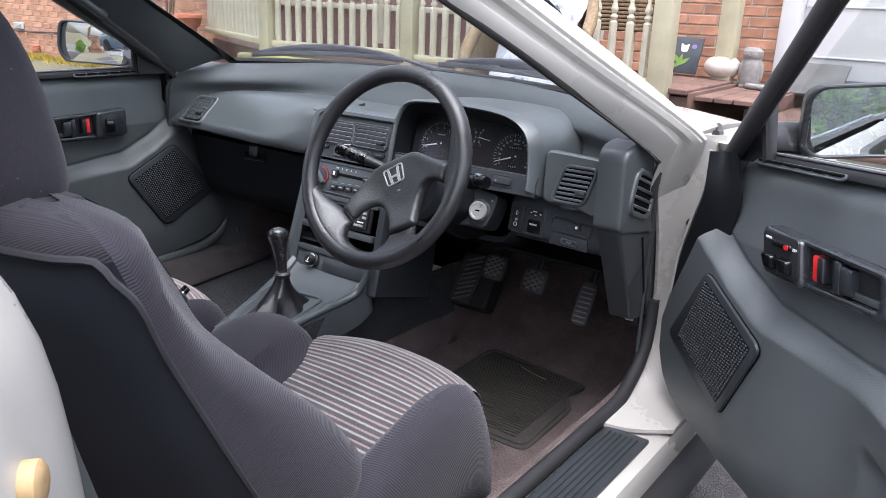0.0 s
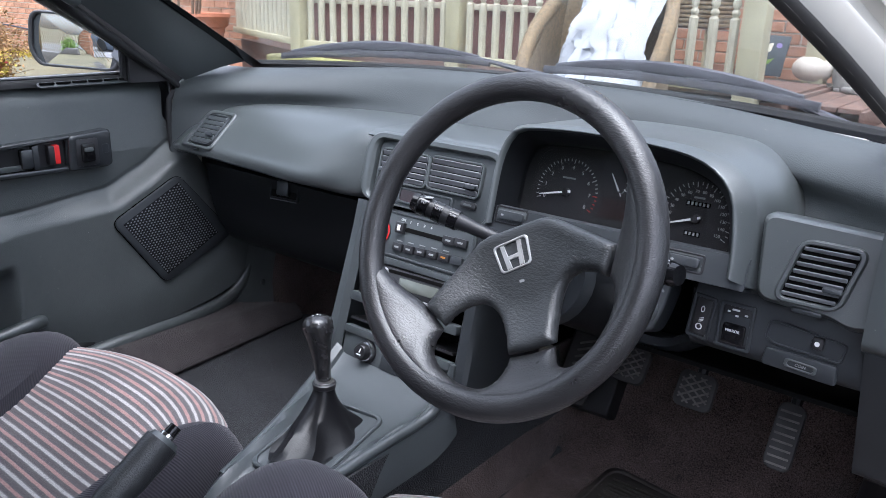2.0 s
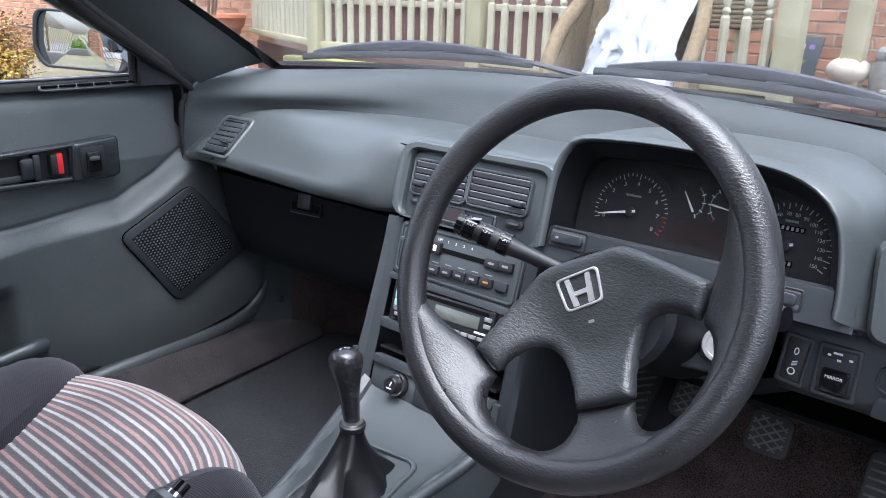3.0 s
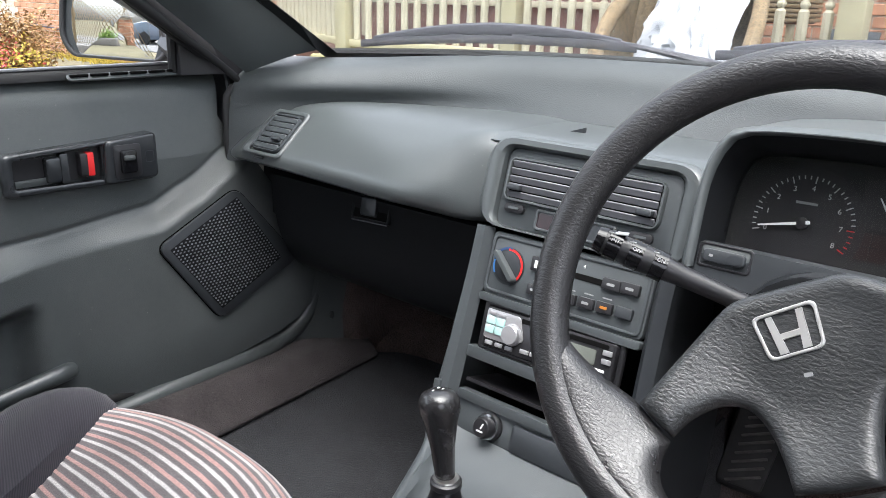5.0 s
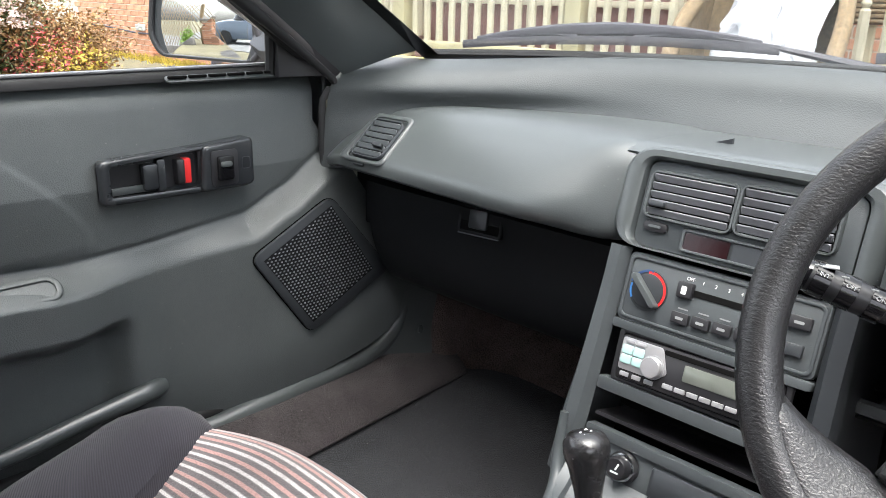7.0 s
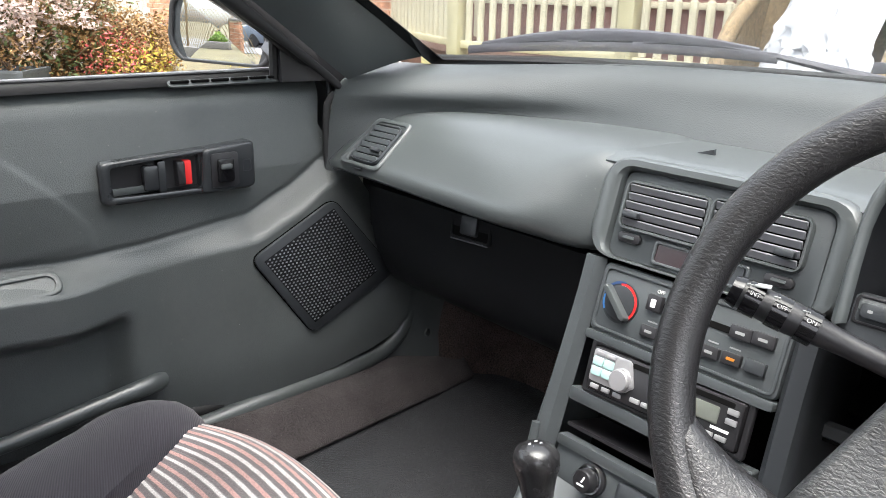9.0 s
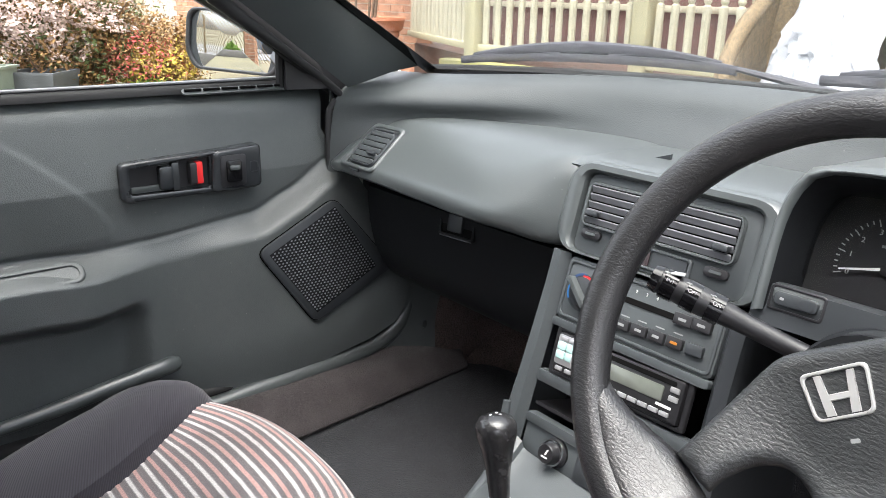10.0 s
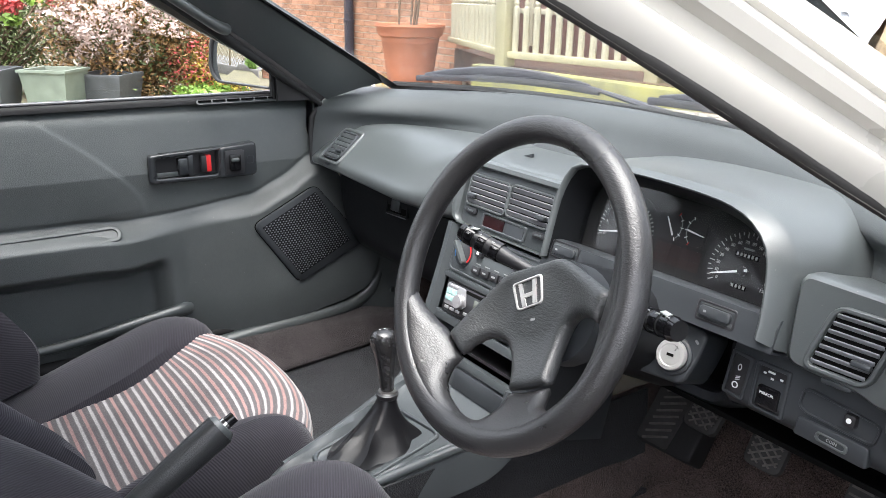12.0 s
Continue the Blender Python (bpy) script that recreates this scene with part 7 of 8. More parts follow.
    part("plate_rim", ring(rpoly(full, 0.010, 6), rpoly(turn_([(-0.093, -0.026), (0.036, -0.029), (0.036, 0.023), (-0.093, 0.015)]), 0.005, 6), 0.0175, hm, round_=0.005), HANDLE, hp, "raised rounded rim of the handle plate")
    part("switch_block", prism(rpoly(turn_([(0.034, -0.038), (0.122, -0.036), (0.122, 0.036), (0.040, 0.030)]), 0.009), 0.026, hm, 0.007, seg=4), HANDLE, hp)
    if driver:
        part("switch_panel", prism(rrect(0.078, 0.060, 0.006), 0.003, hm @ Matrix.Translation((f * 0.078, 0.000, 0.025)), 0.001), BLACK, hp, "black window switch panel")
        for k in (0, 1):
            part("window_switch", prism(rrect(0.024, 0.022, 0.004), 0.010, hm @ Matrix.Translation((f * (0.096 - 0.034 * k), -0.012, 0.027)) @ Matrix.Rotation(radians(12), 4, "X"), 0.003), BLACK_GLOSS, hp)
        part("main_switch", prism(rrect(0.046, 0.008, 0.003), 0.006, hm @ Matrix.Translation((f * 0.073, 0.016, 0.027)), 0.002), BLACK_GLOSS, hp)
        part("switch_light", prism(rrect(0.009, 0.007, 0.003), 0.0015, hm @ Matrix.Translation((f * 0.057, 0.016, 0.033))), RED, hp)
        lettering("switch_word", "OFF", 0.006, hm @ Matrix.Translation((f * 0.046, 0.014, 0.0283)), PRINT, hp)
        lettering("switch_word", "MAIN", 0.006, hm @ Matrix.Translation((f * 0.104, 0.020, 0.0283)), PRINT, hp)
    else:
        part("switch_panel", prism(rrect(0.044, 0.052, 0.005), 0.003, hm @ Matrix.Translation((f * 0.0705, -0.004, 0.025)), 0.001), BLACK, hp)
        part("window_switch", prism(rrect(0.026, 0.036, 0.004), 0.005, hm @ Matrix.Translation((f * 0.0705, -0.004, 0.027)), 0.002), BLACK_GLOSS, hp)
        part("switch_edge", prism(rrect(0.018, 0.008, 0.003), 0.004, hm @ Matrix.Translation((f * 0.0705, 0.002, 0.0315)), 0.002), DASH, hp)
        part("switch_plug", ring(rrect(0.014, 0.018, 0.003), rrect(0.0125, 0.0165, 0.003), 0.0008, hm @ Matrix.Translation((f * 0.107, -0.001, 0.0258))), DASH_DARK, hp)
    # Black floor piece colours in the shade of the lock recess.
    part("lock_recess", prism(rrect(0.050, 0.044, 0.003), 0.0012, hm @ Matrix.Translation((f * 0.009, -0.003, 0.0045))), BLACK, hp)
    part("divider_bar", prism(rrect(0.012, 0.046, 0.003), 0.013, hm @ Matrix.Translation((f * -0.0215, -0.0045, 0.004)), 0.003), HANDLE, hp)
    part("lock_tab", prism(rrect(0.012, 0.036, 0.003), 0.014, hm @ Matrix.Translation((f * 0.0065, -0.003, 0.005)), 0.003), BLACK, hp)
    part("lock_red", prism(rrect(0.011, 0.036, 0.002), 0.0125, hm @ Matrix.Translation((f * 0.0170, -0.003, 0.005)), 0.002), RED, hp, "red lock flag")
    # Shade inside the handle recess, given as a black floor.
    part("handle_recess", prism(rrect(0.064, 0.038, 0.004), 0.0010, hm @ Matrix.Translation((f * -0.059, -0.005, 0.0045))), BLACK, hp)
    part("pull_handle", prism(rrect(0.022, 0.037, 0.004), 0.0125, hm @ Matrix.Translation((f * -0.0370, -0.005, 0.005)), 0.004), HANDLE, hp)
    part("handle_floor", box((0.004, 0.05, 0.010), hm @ Vector((f * -0.066, -0.020, 0.009)), 0.001), DASH, hp)
    # arm-rest pocket, pull bar, map pocket
    ap = axes((sx * (X0 - 0.034), 0.780, 0.6500), (0, -sx, 0), (sx * 0.80, 0, 0.60))
    part("arm_rest_slot", ring(rrect(0.235, 0.040, 0.018), rrect(0.218, 0.025, 0.011), 0.005, ap @ Matrix.Translation((0, 0.0, -0.001)), round_=0.0018), PANEL, d)
    part("slot_floor", prism(rrect(0.219, 0.026, 0.011), 0.0012, ap @ Matrix.Translation((0, 0.0, -0.0005))), PANEL, d)
    pb = [(sx * (X0 - 0.010), 1.026, 0.452), (sx * (X0 - 0.022), 1.010, 0.456), (sx * (X0 - 0.026), 0.93, 0.448), (sx * (X0 - 0.026), 0.75, 0.428), (sx * (X0 - 0.026), 0.45, 0.42)]
    part("pull_bar", tube(pb, [0.013, 0.012, 0.0095, 0.0095, 0.0095], 12, smooth=36, flat=1.1), DASH, d, "slim map pocket bar")
    part("bar_mount", lathe([(0.016, 0), (0.015, 0.010), (0.008, 0.014)], 16, axes((sx * (X0 + 0.002), 1.026, 0.452), (0, 1, 0), (0, 0, 1)) @ Matrix.Rotation(math.pi if sx > 0 else math.pi, 4, "X") if sx > 0 else axes((sx * (X0 + 0.002), 1.026, 0.452), (0, 1, 0), (0, 0, 1))), DASH, d)
    # door mirror
    mh = part("mirror_housing", mirror_shell(sx), BLACK if driver else DASH_DARK, d, "black door mirror housing")
    mi, fl = mirror_face(sx)
    part("mirror_glass", mi, MIRROR, mh, "mirror glass", sharp=180)
    part("mirror_rim", fl, BLACK, mh)
    return d


def mirror_frame(sx):
    c = Vector((-0.957, 1.283, 0.960)) if sx < 0 else Vector((0.881, 1.257, 0.968))
    ux = Vector((sx * 1.0, -0.36 if sx < 0 else 0.05, 0.0)).normalized()
    return axes(c, Vector((0.912, -0.408, 0.10)), (-0.1, 0.08, 1)) if sx > 0 else axes(c, -ux, (0, 0.02, 1))


MIR = [(-0.098, 0.050), (0.075, 0.046), (0.105, -0.028), (0.085, -0.050), (-0.088, -0.048), (-0.108, -0.02)]

MIR_DRIVER = [(-0.100, 0.052), (0.098, 0.050), (0.106, -0.040), (0.088, -0.054), (-0.090, -0.052), (-0.110, -0.02)]


def mirror_outline(f=1.0, sx=1):
    f *= 1.12 if sx < 0 else 1.0
    o = [(p[0] * f * sx * -1, p[1] * f) for p in (MIR if sx < 0 else MIR_DRIVER)]
    o = rpoly(o if sx < 0 else o[::-1], 0.026, 6)
    return o


def mirror_shell(sx):
    m = mirror_frame(sx)
    rows = [[m @ Vector((p[0], p[1], z)) for p in mirror_outline(f, sx)] for f, z in ((1.09, 0.0), (1.10, -0.02), (1.02, -0.06), (0.75, -0.095), (0.40, -0.108))]
    bm = sheet(rows, closed=True, caps=True)
    tube([m @ Vector((sx * -0.09, -0.02, -0.04)), (sx * 0.82, 1.335, 0.925), (sx * 0.745, 1.335, 0.925)], 0.032, 10, bm=bm, flat=0.8)
    return bm


def mirror_face(sx):
    m = mirror_frame(sx)
    out = mirror_outline(0.98, sx)
    R = 1.3
    bulge = lambda x, y: 0.004 - (x * x + y * y) / (2 * R)
    gl = sheet([[m @ Vector((p[0] * f, p[1] * f, bulge(p[0] * f, p[1] * f))) for p in out] for f in (1.0, 0.8, 0.6, 0.4, 0.2, 0.02)], closed=True, caps=False)
    rim = ring(mirror_outline(1.09, sx), mirror_outline(0.985, sx), 0.010, m @ Matrix.Translation((0, 0, -0.004)), round_=0.004)
    return gl, rim


build_door("passenger_door", -1, "closed passenger door with dark grey trim, speaker and pull handle", False)
dd = build_door("driver_door", 1, "wide open driver's door with dark grey trim and window switches", True)
# the driver's door hangs a little out of true on its hinges
SAG = Matrix(((1, 0, 0, 0), (0, 1.155, 0.219, -0.360), (0, -0.117, 0.950, 0.189), (0, 0, 0, 1)))
for ob in dd.children_recursive:
    if not ob.name.startswith("mirror"):
        ob.data.transform(SAG)
dd.matrix_world = Matrix.Translation((0.818, 1.588, 0.0)) @ Matrix.Rotation(radians(44), 4, "Z") @ Matrix.Translation((-0.844, -1.573, 0))

# ---- wipers ----
def wiper(tip, end, pivot, label):
    w = thing("windscreen_wiper", label, "wiper", "wipers on the windscreen")
    a, b, p = Vector(tip), Vector(end), Vector(pivot)
    up = Vector((0, 0.30, 0.95))
    bow = lambda f, h: a.lerp(b, f) + up * (h + 0.010 * (1 - (2 * f - 1) ** 2))
    part("blade", tube([bow(f, 0.0) for f in np.linspace(0, 1, 16)], 0.0042, 6, flat=1.8), WIPER, w, "faded rubber blade")
    part("bridge", tube([bow(f, 0.005 + 0.012 * (1 - abs(2 * f - 1) ** 2)) for f in np.linspace(0.05, 0.95, 18)], [0.003, 0.006, 0.0075, 0.006, 0.003], 8, flat=1.4), WIPER, w)
    for f in (0.25, 0.75):
        part("claw", tube([bow(f - 0.16, 0.006), bow(f, 0.012), bow(f + 0.16, 0.006)], 0.0032, 6, smooth=10), WIPER, w)
    mid = bow(0.5, 0.020)
    part("arm", tube([mid + (a - b) * 0.02, mid, mid.lerp(p, 0.35) + up * 0.012, mid.lerp(p, 0.6) + up * 0.010, p], [0.004, 0.0045, 0.005, 0.009, 0.011], 8, smooth=20, flat=0.7), WIPER, w)
    part("pivot_cap", lathe([(0.016, 0), (0.016, 0.016), (0.010, 0.022), (0.002, 0.024)], 16, Matrix.Translation(p + Vector((0, 0, -0.006)))), WIPER, w)
    return w


wiper((-0.60, 1.560, 0.942), (-0.10, 1.640, 0.960), (0.13, 1.665, 0.925), "grey metal wiper resting low on the passenger half of the windscreen")
wiper((0.02, 1.640, 0.958), (0.50, 1.580, 0.948), (0.60, 1.60, 0.905), "grey metal wiper resting low on the driver's half of the windscreen")

# ---- outdoors ----
G0 = 0.10
gnd = part("ground", sheet([[(x, y, G0) for x in (-300, -9, -3, 3, 9, 300)] for y in (-300, -9, 0, 9, 300)]), GROUND)
tagged(gnd, "mossy brown driveway with worn gravel", "ground", kind="structure")
tar = part("tarmac", box((6.0, 9.0, 0.012), (0.3, 0.3, G0 + 0.006), 0.004), TARMAC)
tagged(tar, "dark gravelly tarmac under the car", "driveway", kind="structure")
DZ = 0.60
deck = part("deck", prism([(-6.05, 5.56), (-4.16, 4.78), (-4.16, 4.74), (-0.445, 4.74), (-0.445, 5.93), (-6.05, 5.93)], 0.30, Matrix.Translation((0, 0, DZ - 0.32))), DECKING)
tagged(deck, "raised porch deck stained red-brown", "deck", kind="structure")


def brick_wall(name, origin, along, length, height, label, skip=(), lintel=0.0):
    """A wall of separate bricks over recessed mortar."""
    a = Vector(along).normalized()
    n = a.cross(Vector((0, 0, 1)))
    w = part(name, box((length, 0.08, height), Vector(origin) + a * length / 2 + Vector((0, 0, height / 2)) - n * 0.031, 0, 2, Matrix((a, -n, (0, 0, 1))).transposed()), MORTAR)
    tagged(w, label, "wall", kind="structure")
    return w, a, n


BRICK_ME = None


def lay(w, a, n, origin, length, z0, z1, limit, bl=0.215, bh=0.065, joint=0.010):
    """Lays bricks on a wall: the first ones as objects that share a mesh, the rest joined."""
    global BRICK_ME
    if BRICK_ME is None:
        bm = box((bl, 0.030, bh), (0, 0, 0), 0.004, 1)
        BRICK_ME = bpy.data.meshes.new("brick")
        bm.to_mesh(BRICK_ME)
        bm.free()
        BRICK_ME.materials.append(BRICK)
    rnd = random.Random(5)
    rot = Matrix((a, -n, (0, 0, 1))).transposed()
    count, z, row = 0, z0, 0
    far = bmesh.new()
    while z < z1:
        x = -(bl + joint) * 0.5 * (row % 2)
        while x < length:
            c = Vector(origin) + a * (x + bl / 2) + Vector((0, 0, z + bh / 2)) + n * rnd.uniform(0.0, 0.004)
            if 0.0 <= x + bl / 2 <= length:
                if count < limit:
                    ob = new("brick", BRICK_ME)
                    ob.matrix_world = Matrix.Translation(c) @ rot.to_4x4()
                    ob.parent = w
                else:
                    box((bl, 0.030, bh), c, 0, 1, rot, far)
                count += 1
            x += bl + joint
        z += bh + joint
        row += 1
    if len(far.faces):
        tagged(part("brickwork", far, BRICK_MESH, w), kind="stuff")
    else:
        far.free()



# turned baluster fence in front of the porch
fence = thing("porch_fence", "cream-painted turned baluster fence along the porch, weathered green below", "fence")
BAL = [(0.026, 0.0), (0.026, 0.34), (0.014, 0.352), (0.024, 0.368), (0.024, 0.378), (0.013, 0.392), (0.025, 0.415), (0.021, 0.432), (0.013, 0.455), (0.018, 0.56), (0.023, 0.66), (0.014, 0.70), (0.024, 0.72), (0.014, 0.735), (0.026, 0.75), (0.026, 1.0)]
bal_me = bpy.data.meshes.new("baluster")
_bm = lathe(BAL, 8)
_bm.to_mesh(bal_me)
_bm.free()
bal_me.materials.append(CREAM_PALE)
bal_me.polygons.foreach_set("use_smooth", [True] * len(bal_me.polygons))
bal_me.set_sharp_from_angle(angle=radians(40))


def run(a, b, step=0.112):
    a, b = Vector(a), Vector(b)
    d = b - a
    L = d.length
    n = int(L / step)
    for i in range(1, n):
        ob = new("baluster", bal_me)
        ob.location = a + d * i / n + Vector((0, 0, 0.05))
        ob.rotation_euler = (0, 0, 0.35 * (i % 3))
        ob.parent = fence
    rot = Matrix.Rotation(math.atan2(d.y, d.x), 3, "Z")
    for z, h in ((0.03, 0.055), (1.07, 0.06)):
        part("rail", box((L, 0.06, h), (a + b) / 2 + Vector((0, 0, z)), 0.008, 2, rot), CREAM, fence)


def post(p, w=0.12, h=2.4):
    part("fence_post", box((w, w, h), Vector(p) + Vector((0, 0, h / 2 - 0.15)), 0.006), CREAM, fence)


FP = [(-6.05, 5.50, DZ + 0.04), (-4.17, 4.72, DZ + 0.05), (-2.72, 4.88, DZ + 0.03), (-0.62, 4.70, DZ)]
run(FP[0], FP[1], 0.120)
run(FP[1], FP[2])
run(FP[2], FP[3])
for p in FP[1:]:
    post(p)
post((-0.53, 5.62, DZ), 0.12)
kerb = part("kerb", box((3.5, 0.14, 0.48), (-2.65, 4.66, 0.34), 0.02, 2, Matrix.Rotation(radians(1.5), 3, "Z")), surface("mossy_stone", (0.40, 0.38, 0.12), 0.95, colour2=(0.20, 0.19, 0.10), scale=4, grain=0.7, grain_scale=90, bump_dist=0.006))
tagged(kerb, "mossy stone edging below the fence", "edging", kind="structure")
# deck boards at the open end of the porch
for i in range(7):
    bd = part("deck_board", box((1.10, 0.118, 0.03), (-0.99, 4.78 + i * 0.125, DZ + 0.012), 0.004, 1, Matrix.Rotation(radians(-2), 3, "Z")), DECKING, deck)
part("deck_fascia", box((0.03, 1.2, 0.20), (-0.43, 5.33, DZ - 0.09), 0.004), DECKING, deck)
for i in range(3):
    part("step_board", box((0.108, 1.20, 0.028), (-0.355 + i * 0.116, 5.36, 0.578), 0.004, 1), DECKING, deck)
part("step_fascia", box((0.03, 1.2, 0.12), (-0.062, 5.36, 0.52), 0.004), DECKING, deck)
low = part("deck_low", box((2.9, 1.9, 0.03), (1.40, 5.0, 0.47), 0.005), DECKING, deck)
ramp = thing("threshold_ramp", "grey weathered board leaning against the garage door sill", "board")
part("ramp_board", box((0.40, 0.31, 0.022), (0.02, 5.735, 0.668), 0.004, 2, Matrix.Rotation(radians(36), 3, "X")), surface("weathered_board", (0.09, 0.088, 0.086), 0.8, vary=0.3, scale=8, grain=0.4, grain_scale=120, bump_dist=0.001), ramp)
log = thing("grey_pipe", "short grey pipe lying on the porch step", "pipe")
part("pipe_body", tube([(-0.33, 5.50, 0.612), (-0.10, 5.38, 0.612)], 0.019, 12), STONE, log)
basket = thing("wicker_basket", "brown woven wicker basket behind the porch fence", "basket")
for i in range(9):
    part("weave_band", box((0.62, 0.36, 0.022), (-1.35, 5.45, 0.94 + i * 0.026), 0.008, 2), WICKER, basket)
part("basket_core", box((0.58, 0.32, 0.24), (-1.35, 5.45, 1.04), 0.01), SOIL, basket)
for x in (-1.58, -1.12):
    part("basket_leg", box((0.04, 0.04, 0.34), (x, 5.36, 0.78), 0.006), CREAM, basket)

# house walls
hw_, a_, n_ = brick_wall("wall_house", (-5.9, 6.0, 0.1), (1, 0, 0), 5.75, 2.6, "shaded red brick house front behind the porch")
lay(hw_, a_, n_, (-1.75, 6.0, 0.0), 1.46, DZ, 2.0, 150)
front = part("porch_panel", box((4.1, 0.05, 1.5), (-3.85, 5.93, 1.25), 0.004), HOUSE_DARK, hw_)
for x in (-5.2, -3.9, -2.55):
    part("window_bar", box((0.06, 0.05, 1.4), (x, 5.89, 1.35), 0.006), CREAM_PALE, hw_)
for z in (0.98, 1.42):
    part("window_bar", box((4.1, 0.05, 0.05), (-3.85, 5.895, z), 0.006), CREAM_PALE, hw_)
lw, al, nl = brick_wall("wall_left", (-14.0, 5.62, 0.1), (1, 0, 0), 8.1, 2.6, "orange-red brick side wall with pale mortar along the drive")
lay(lw, al, nl, (-12.6, 5.62, 0.0), 6.7, 0.12, 1.5, 290)
vent_b = thing("air_brick", "white air brick set in the side wall", "air brick")
part("vent_frame", box((0.24, 0.03, 0.085), (-10.39, 5.585, 0.50), 0.004), WHITE_PLASTIC, vent_b)
for i in range(4):
    part("vent_bar", box((0.22, 0.012, 0.008), (-10.39, 5.566, 0.475 + i * 0.017), 0.001), surface("vent_grey", (0.45, 0.45, 0.44), 0.6, vary=0.05), vent_b)
for x, z in ((-12.1, 0.215), (-10.0, 0.215)):
    tb = thing("terracotta_vent", "ribbed terracotta air brick low in the side wall", "air brick", "air bricks in the wall")
    for i in range(4):
        part("vent_rib", box((0.21, 0.03, 0.014), (x, 5.59, z - 0.03 + i * 0.022), 0.002), TERRACOTTA, tb)
cable = thing("wall_cable", "thin dark cable sagging along the brick wall", "cable")
part("cable_run", tube([(-13.0, 5.58, 0.50), (-12.4, 5.575, 0.475), (-11.5, 5.57, 0.47), (-10.6, 5.57, 0.43), (-10.1, 5.575, 0.43), (-9.0, 5.58, 0.47)], 0.012, 6, smooth=24), DARK_PIPE, cable)
pipe = thing("drainpipe", "dark plastic drainpipe on the brick wall", "drainpipe")
part("pipe", tube([(-8.35, 5.53, 0.12), (-8.35, 5.53, 2.5)], 0.06, 12), DARK_PIPE, pipe)
part("pipe_clip", lathe([(0.066, 0), (0.07, 0.01), (0.07, 0.04), (0.066, 0.05)], 14, Matrix.Translation((-8.35, 5.53, 0.75))), DARK_PIPE, pipe)
# grass verge along the wall
rv = random.Random(3)
verge = bmesh.new()
for i in range(2600):
    x, y = rv.uniform(-13, -6.3), 5.55 - abs(rv.gauss(0, 0.12))
    h, w = rv.uniform(0.03, 0.10), 0.008
    a = rv.uniform(0, 6.28)
    p = Vector((x, y, G0))
    t = Vector((math.cos(a), math.sin(a), 0))
    verge.faces.new([verge.verts.new(q) for q in (p - t * w, p + t * w, p + t * rv.uniform(-0.03, 0.03) + Vector((rv.uniform(-0.03, 0.03), -0.02, h)))])
tagged(part("grass_verge", verge, LEAF_YELLOW, recalc=False), "yellow-green weeds along the foot of the wall", "grass", kind="stuff")

# terracotta pot with bare stems
pot = thing("terracotta_pot", "large orange plastic plant pot with bare stems by the fence", "plant pot", at=Matrix.Translation((-6.0, 4.97, G0)))
part("pot_body", lathe([(0.19, 0.0), (0.20, 0.02), (0.25, 0.30), (0.285, 0.55), (0.29, 0.555), (0.295, 0.60), (0.315, 0.615), (0.325, 0.62), (0.345, 0.70), (0.355, 0.71), (0.350, 0.735), (0.325, 0.73), (0.30, 0.66), (0.01, 0.65)], 44), TERRACOTTA, pot)
part("pot_soil", lathe([(0.30, 0.655), (0.2, 0.675), (0.01, 0.68)], 24), SOIL, pot)
for dx, hh in ((0.0, 1.0), (0.10, 0.8), (-0.22, 0.9), (0.05, 0.6)):
    part("stem", tube([(dx, 0, 0.66), (dx * 1.2, 0.03, 0.66 + hh * 0.5), (dx * 1.5, 0.0, 0.66 + hh)], 0.014, 6, smooth=8), TWIG, pot)

# garage door and frame at the right end
gar = thing("garage_door", "white panelled garage door in a white frame", "garage door")
part("door_leaf", box((2.9, 0.05, 2.2), (1.30, 6.0, 1.3), 0.006), WHITE_PLASTIC, gar)
for z in (0.80, 1.13, 1.46):
    part("door_groove", box((2.88, 0.012, 0.012), (1.30, 5.97, z), 0.003), surface("groove_grey", (0.5, 0.5, 0.5), 0.6, vary=0.05), gar)
part("door_frame", box((0.13, 0.14, 2.4), (-0.215, 5.93, 1.3), 0.01), WHITE_PLASTIC, gar)
part("door_sill", box((3.0, 0.2, 0.08), (1.6, 5.93, 0.62), 0.01), SLATE, gar)

# ornaments on the porch
owl = thing("owl_statue", "grey stone owl ornament on the porch boards", "statue", at=Matrix.Translation((-0.345, 5.60, 0.592)) @ Matrix.Scale(0.80, 4))
ob_ = lathe([(0.075, 0.0), (0.085, 0.02), (0.088, 0.08), (0.092, 0.15), (0.085, 0.20), (0.072, 0.235), (0.082, 0.262), (0.080, 0.30), (0.055, 0.325), (0.01, 0.33)], 24)
for sg in (-1, 1):
    lathe([(0.001, 0), (0.022, 0.0), (0.001, 0.045)], 8, Matrix.Translation((sg * 0.055, -0.01, 0.30)), ob_)
    lathe([(0.027, 0), (0.027, 0.008), (0.012, 0.012)], 14, axes((sg * 0.031, -0.068, 0.275), (1, 0.35 * sg, 0), (0, 0, 1)), ob_)
    box((0.045, 0.05, 0.03), (sg * 0.04, -0.07, 0.015), 0.01, 2, bm=ob_)
    lathe([(0.02, 0), (0.03, 0.05), (0.028, 0.12), (0.008, 0.16)], 10, Matrix.Translation((sg * 0.075, -0.005, 0.06)), ob_)
lathe([(0.010, 0), (0.001, 0.03)], 8, axes((0, -0.075, 0.262), (1, 0, 0), (0, 0.3, 1)), ob_)
part("owl_body", ob_, STONE, owl)
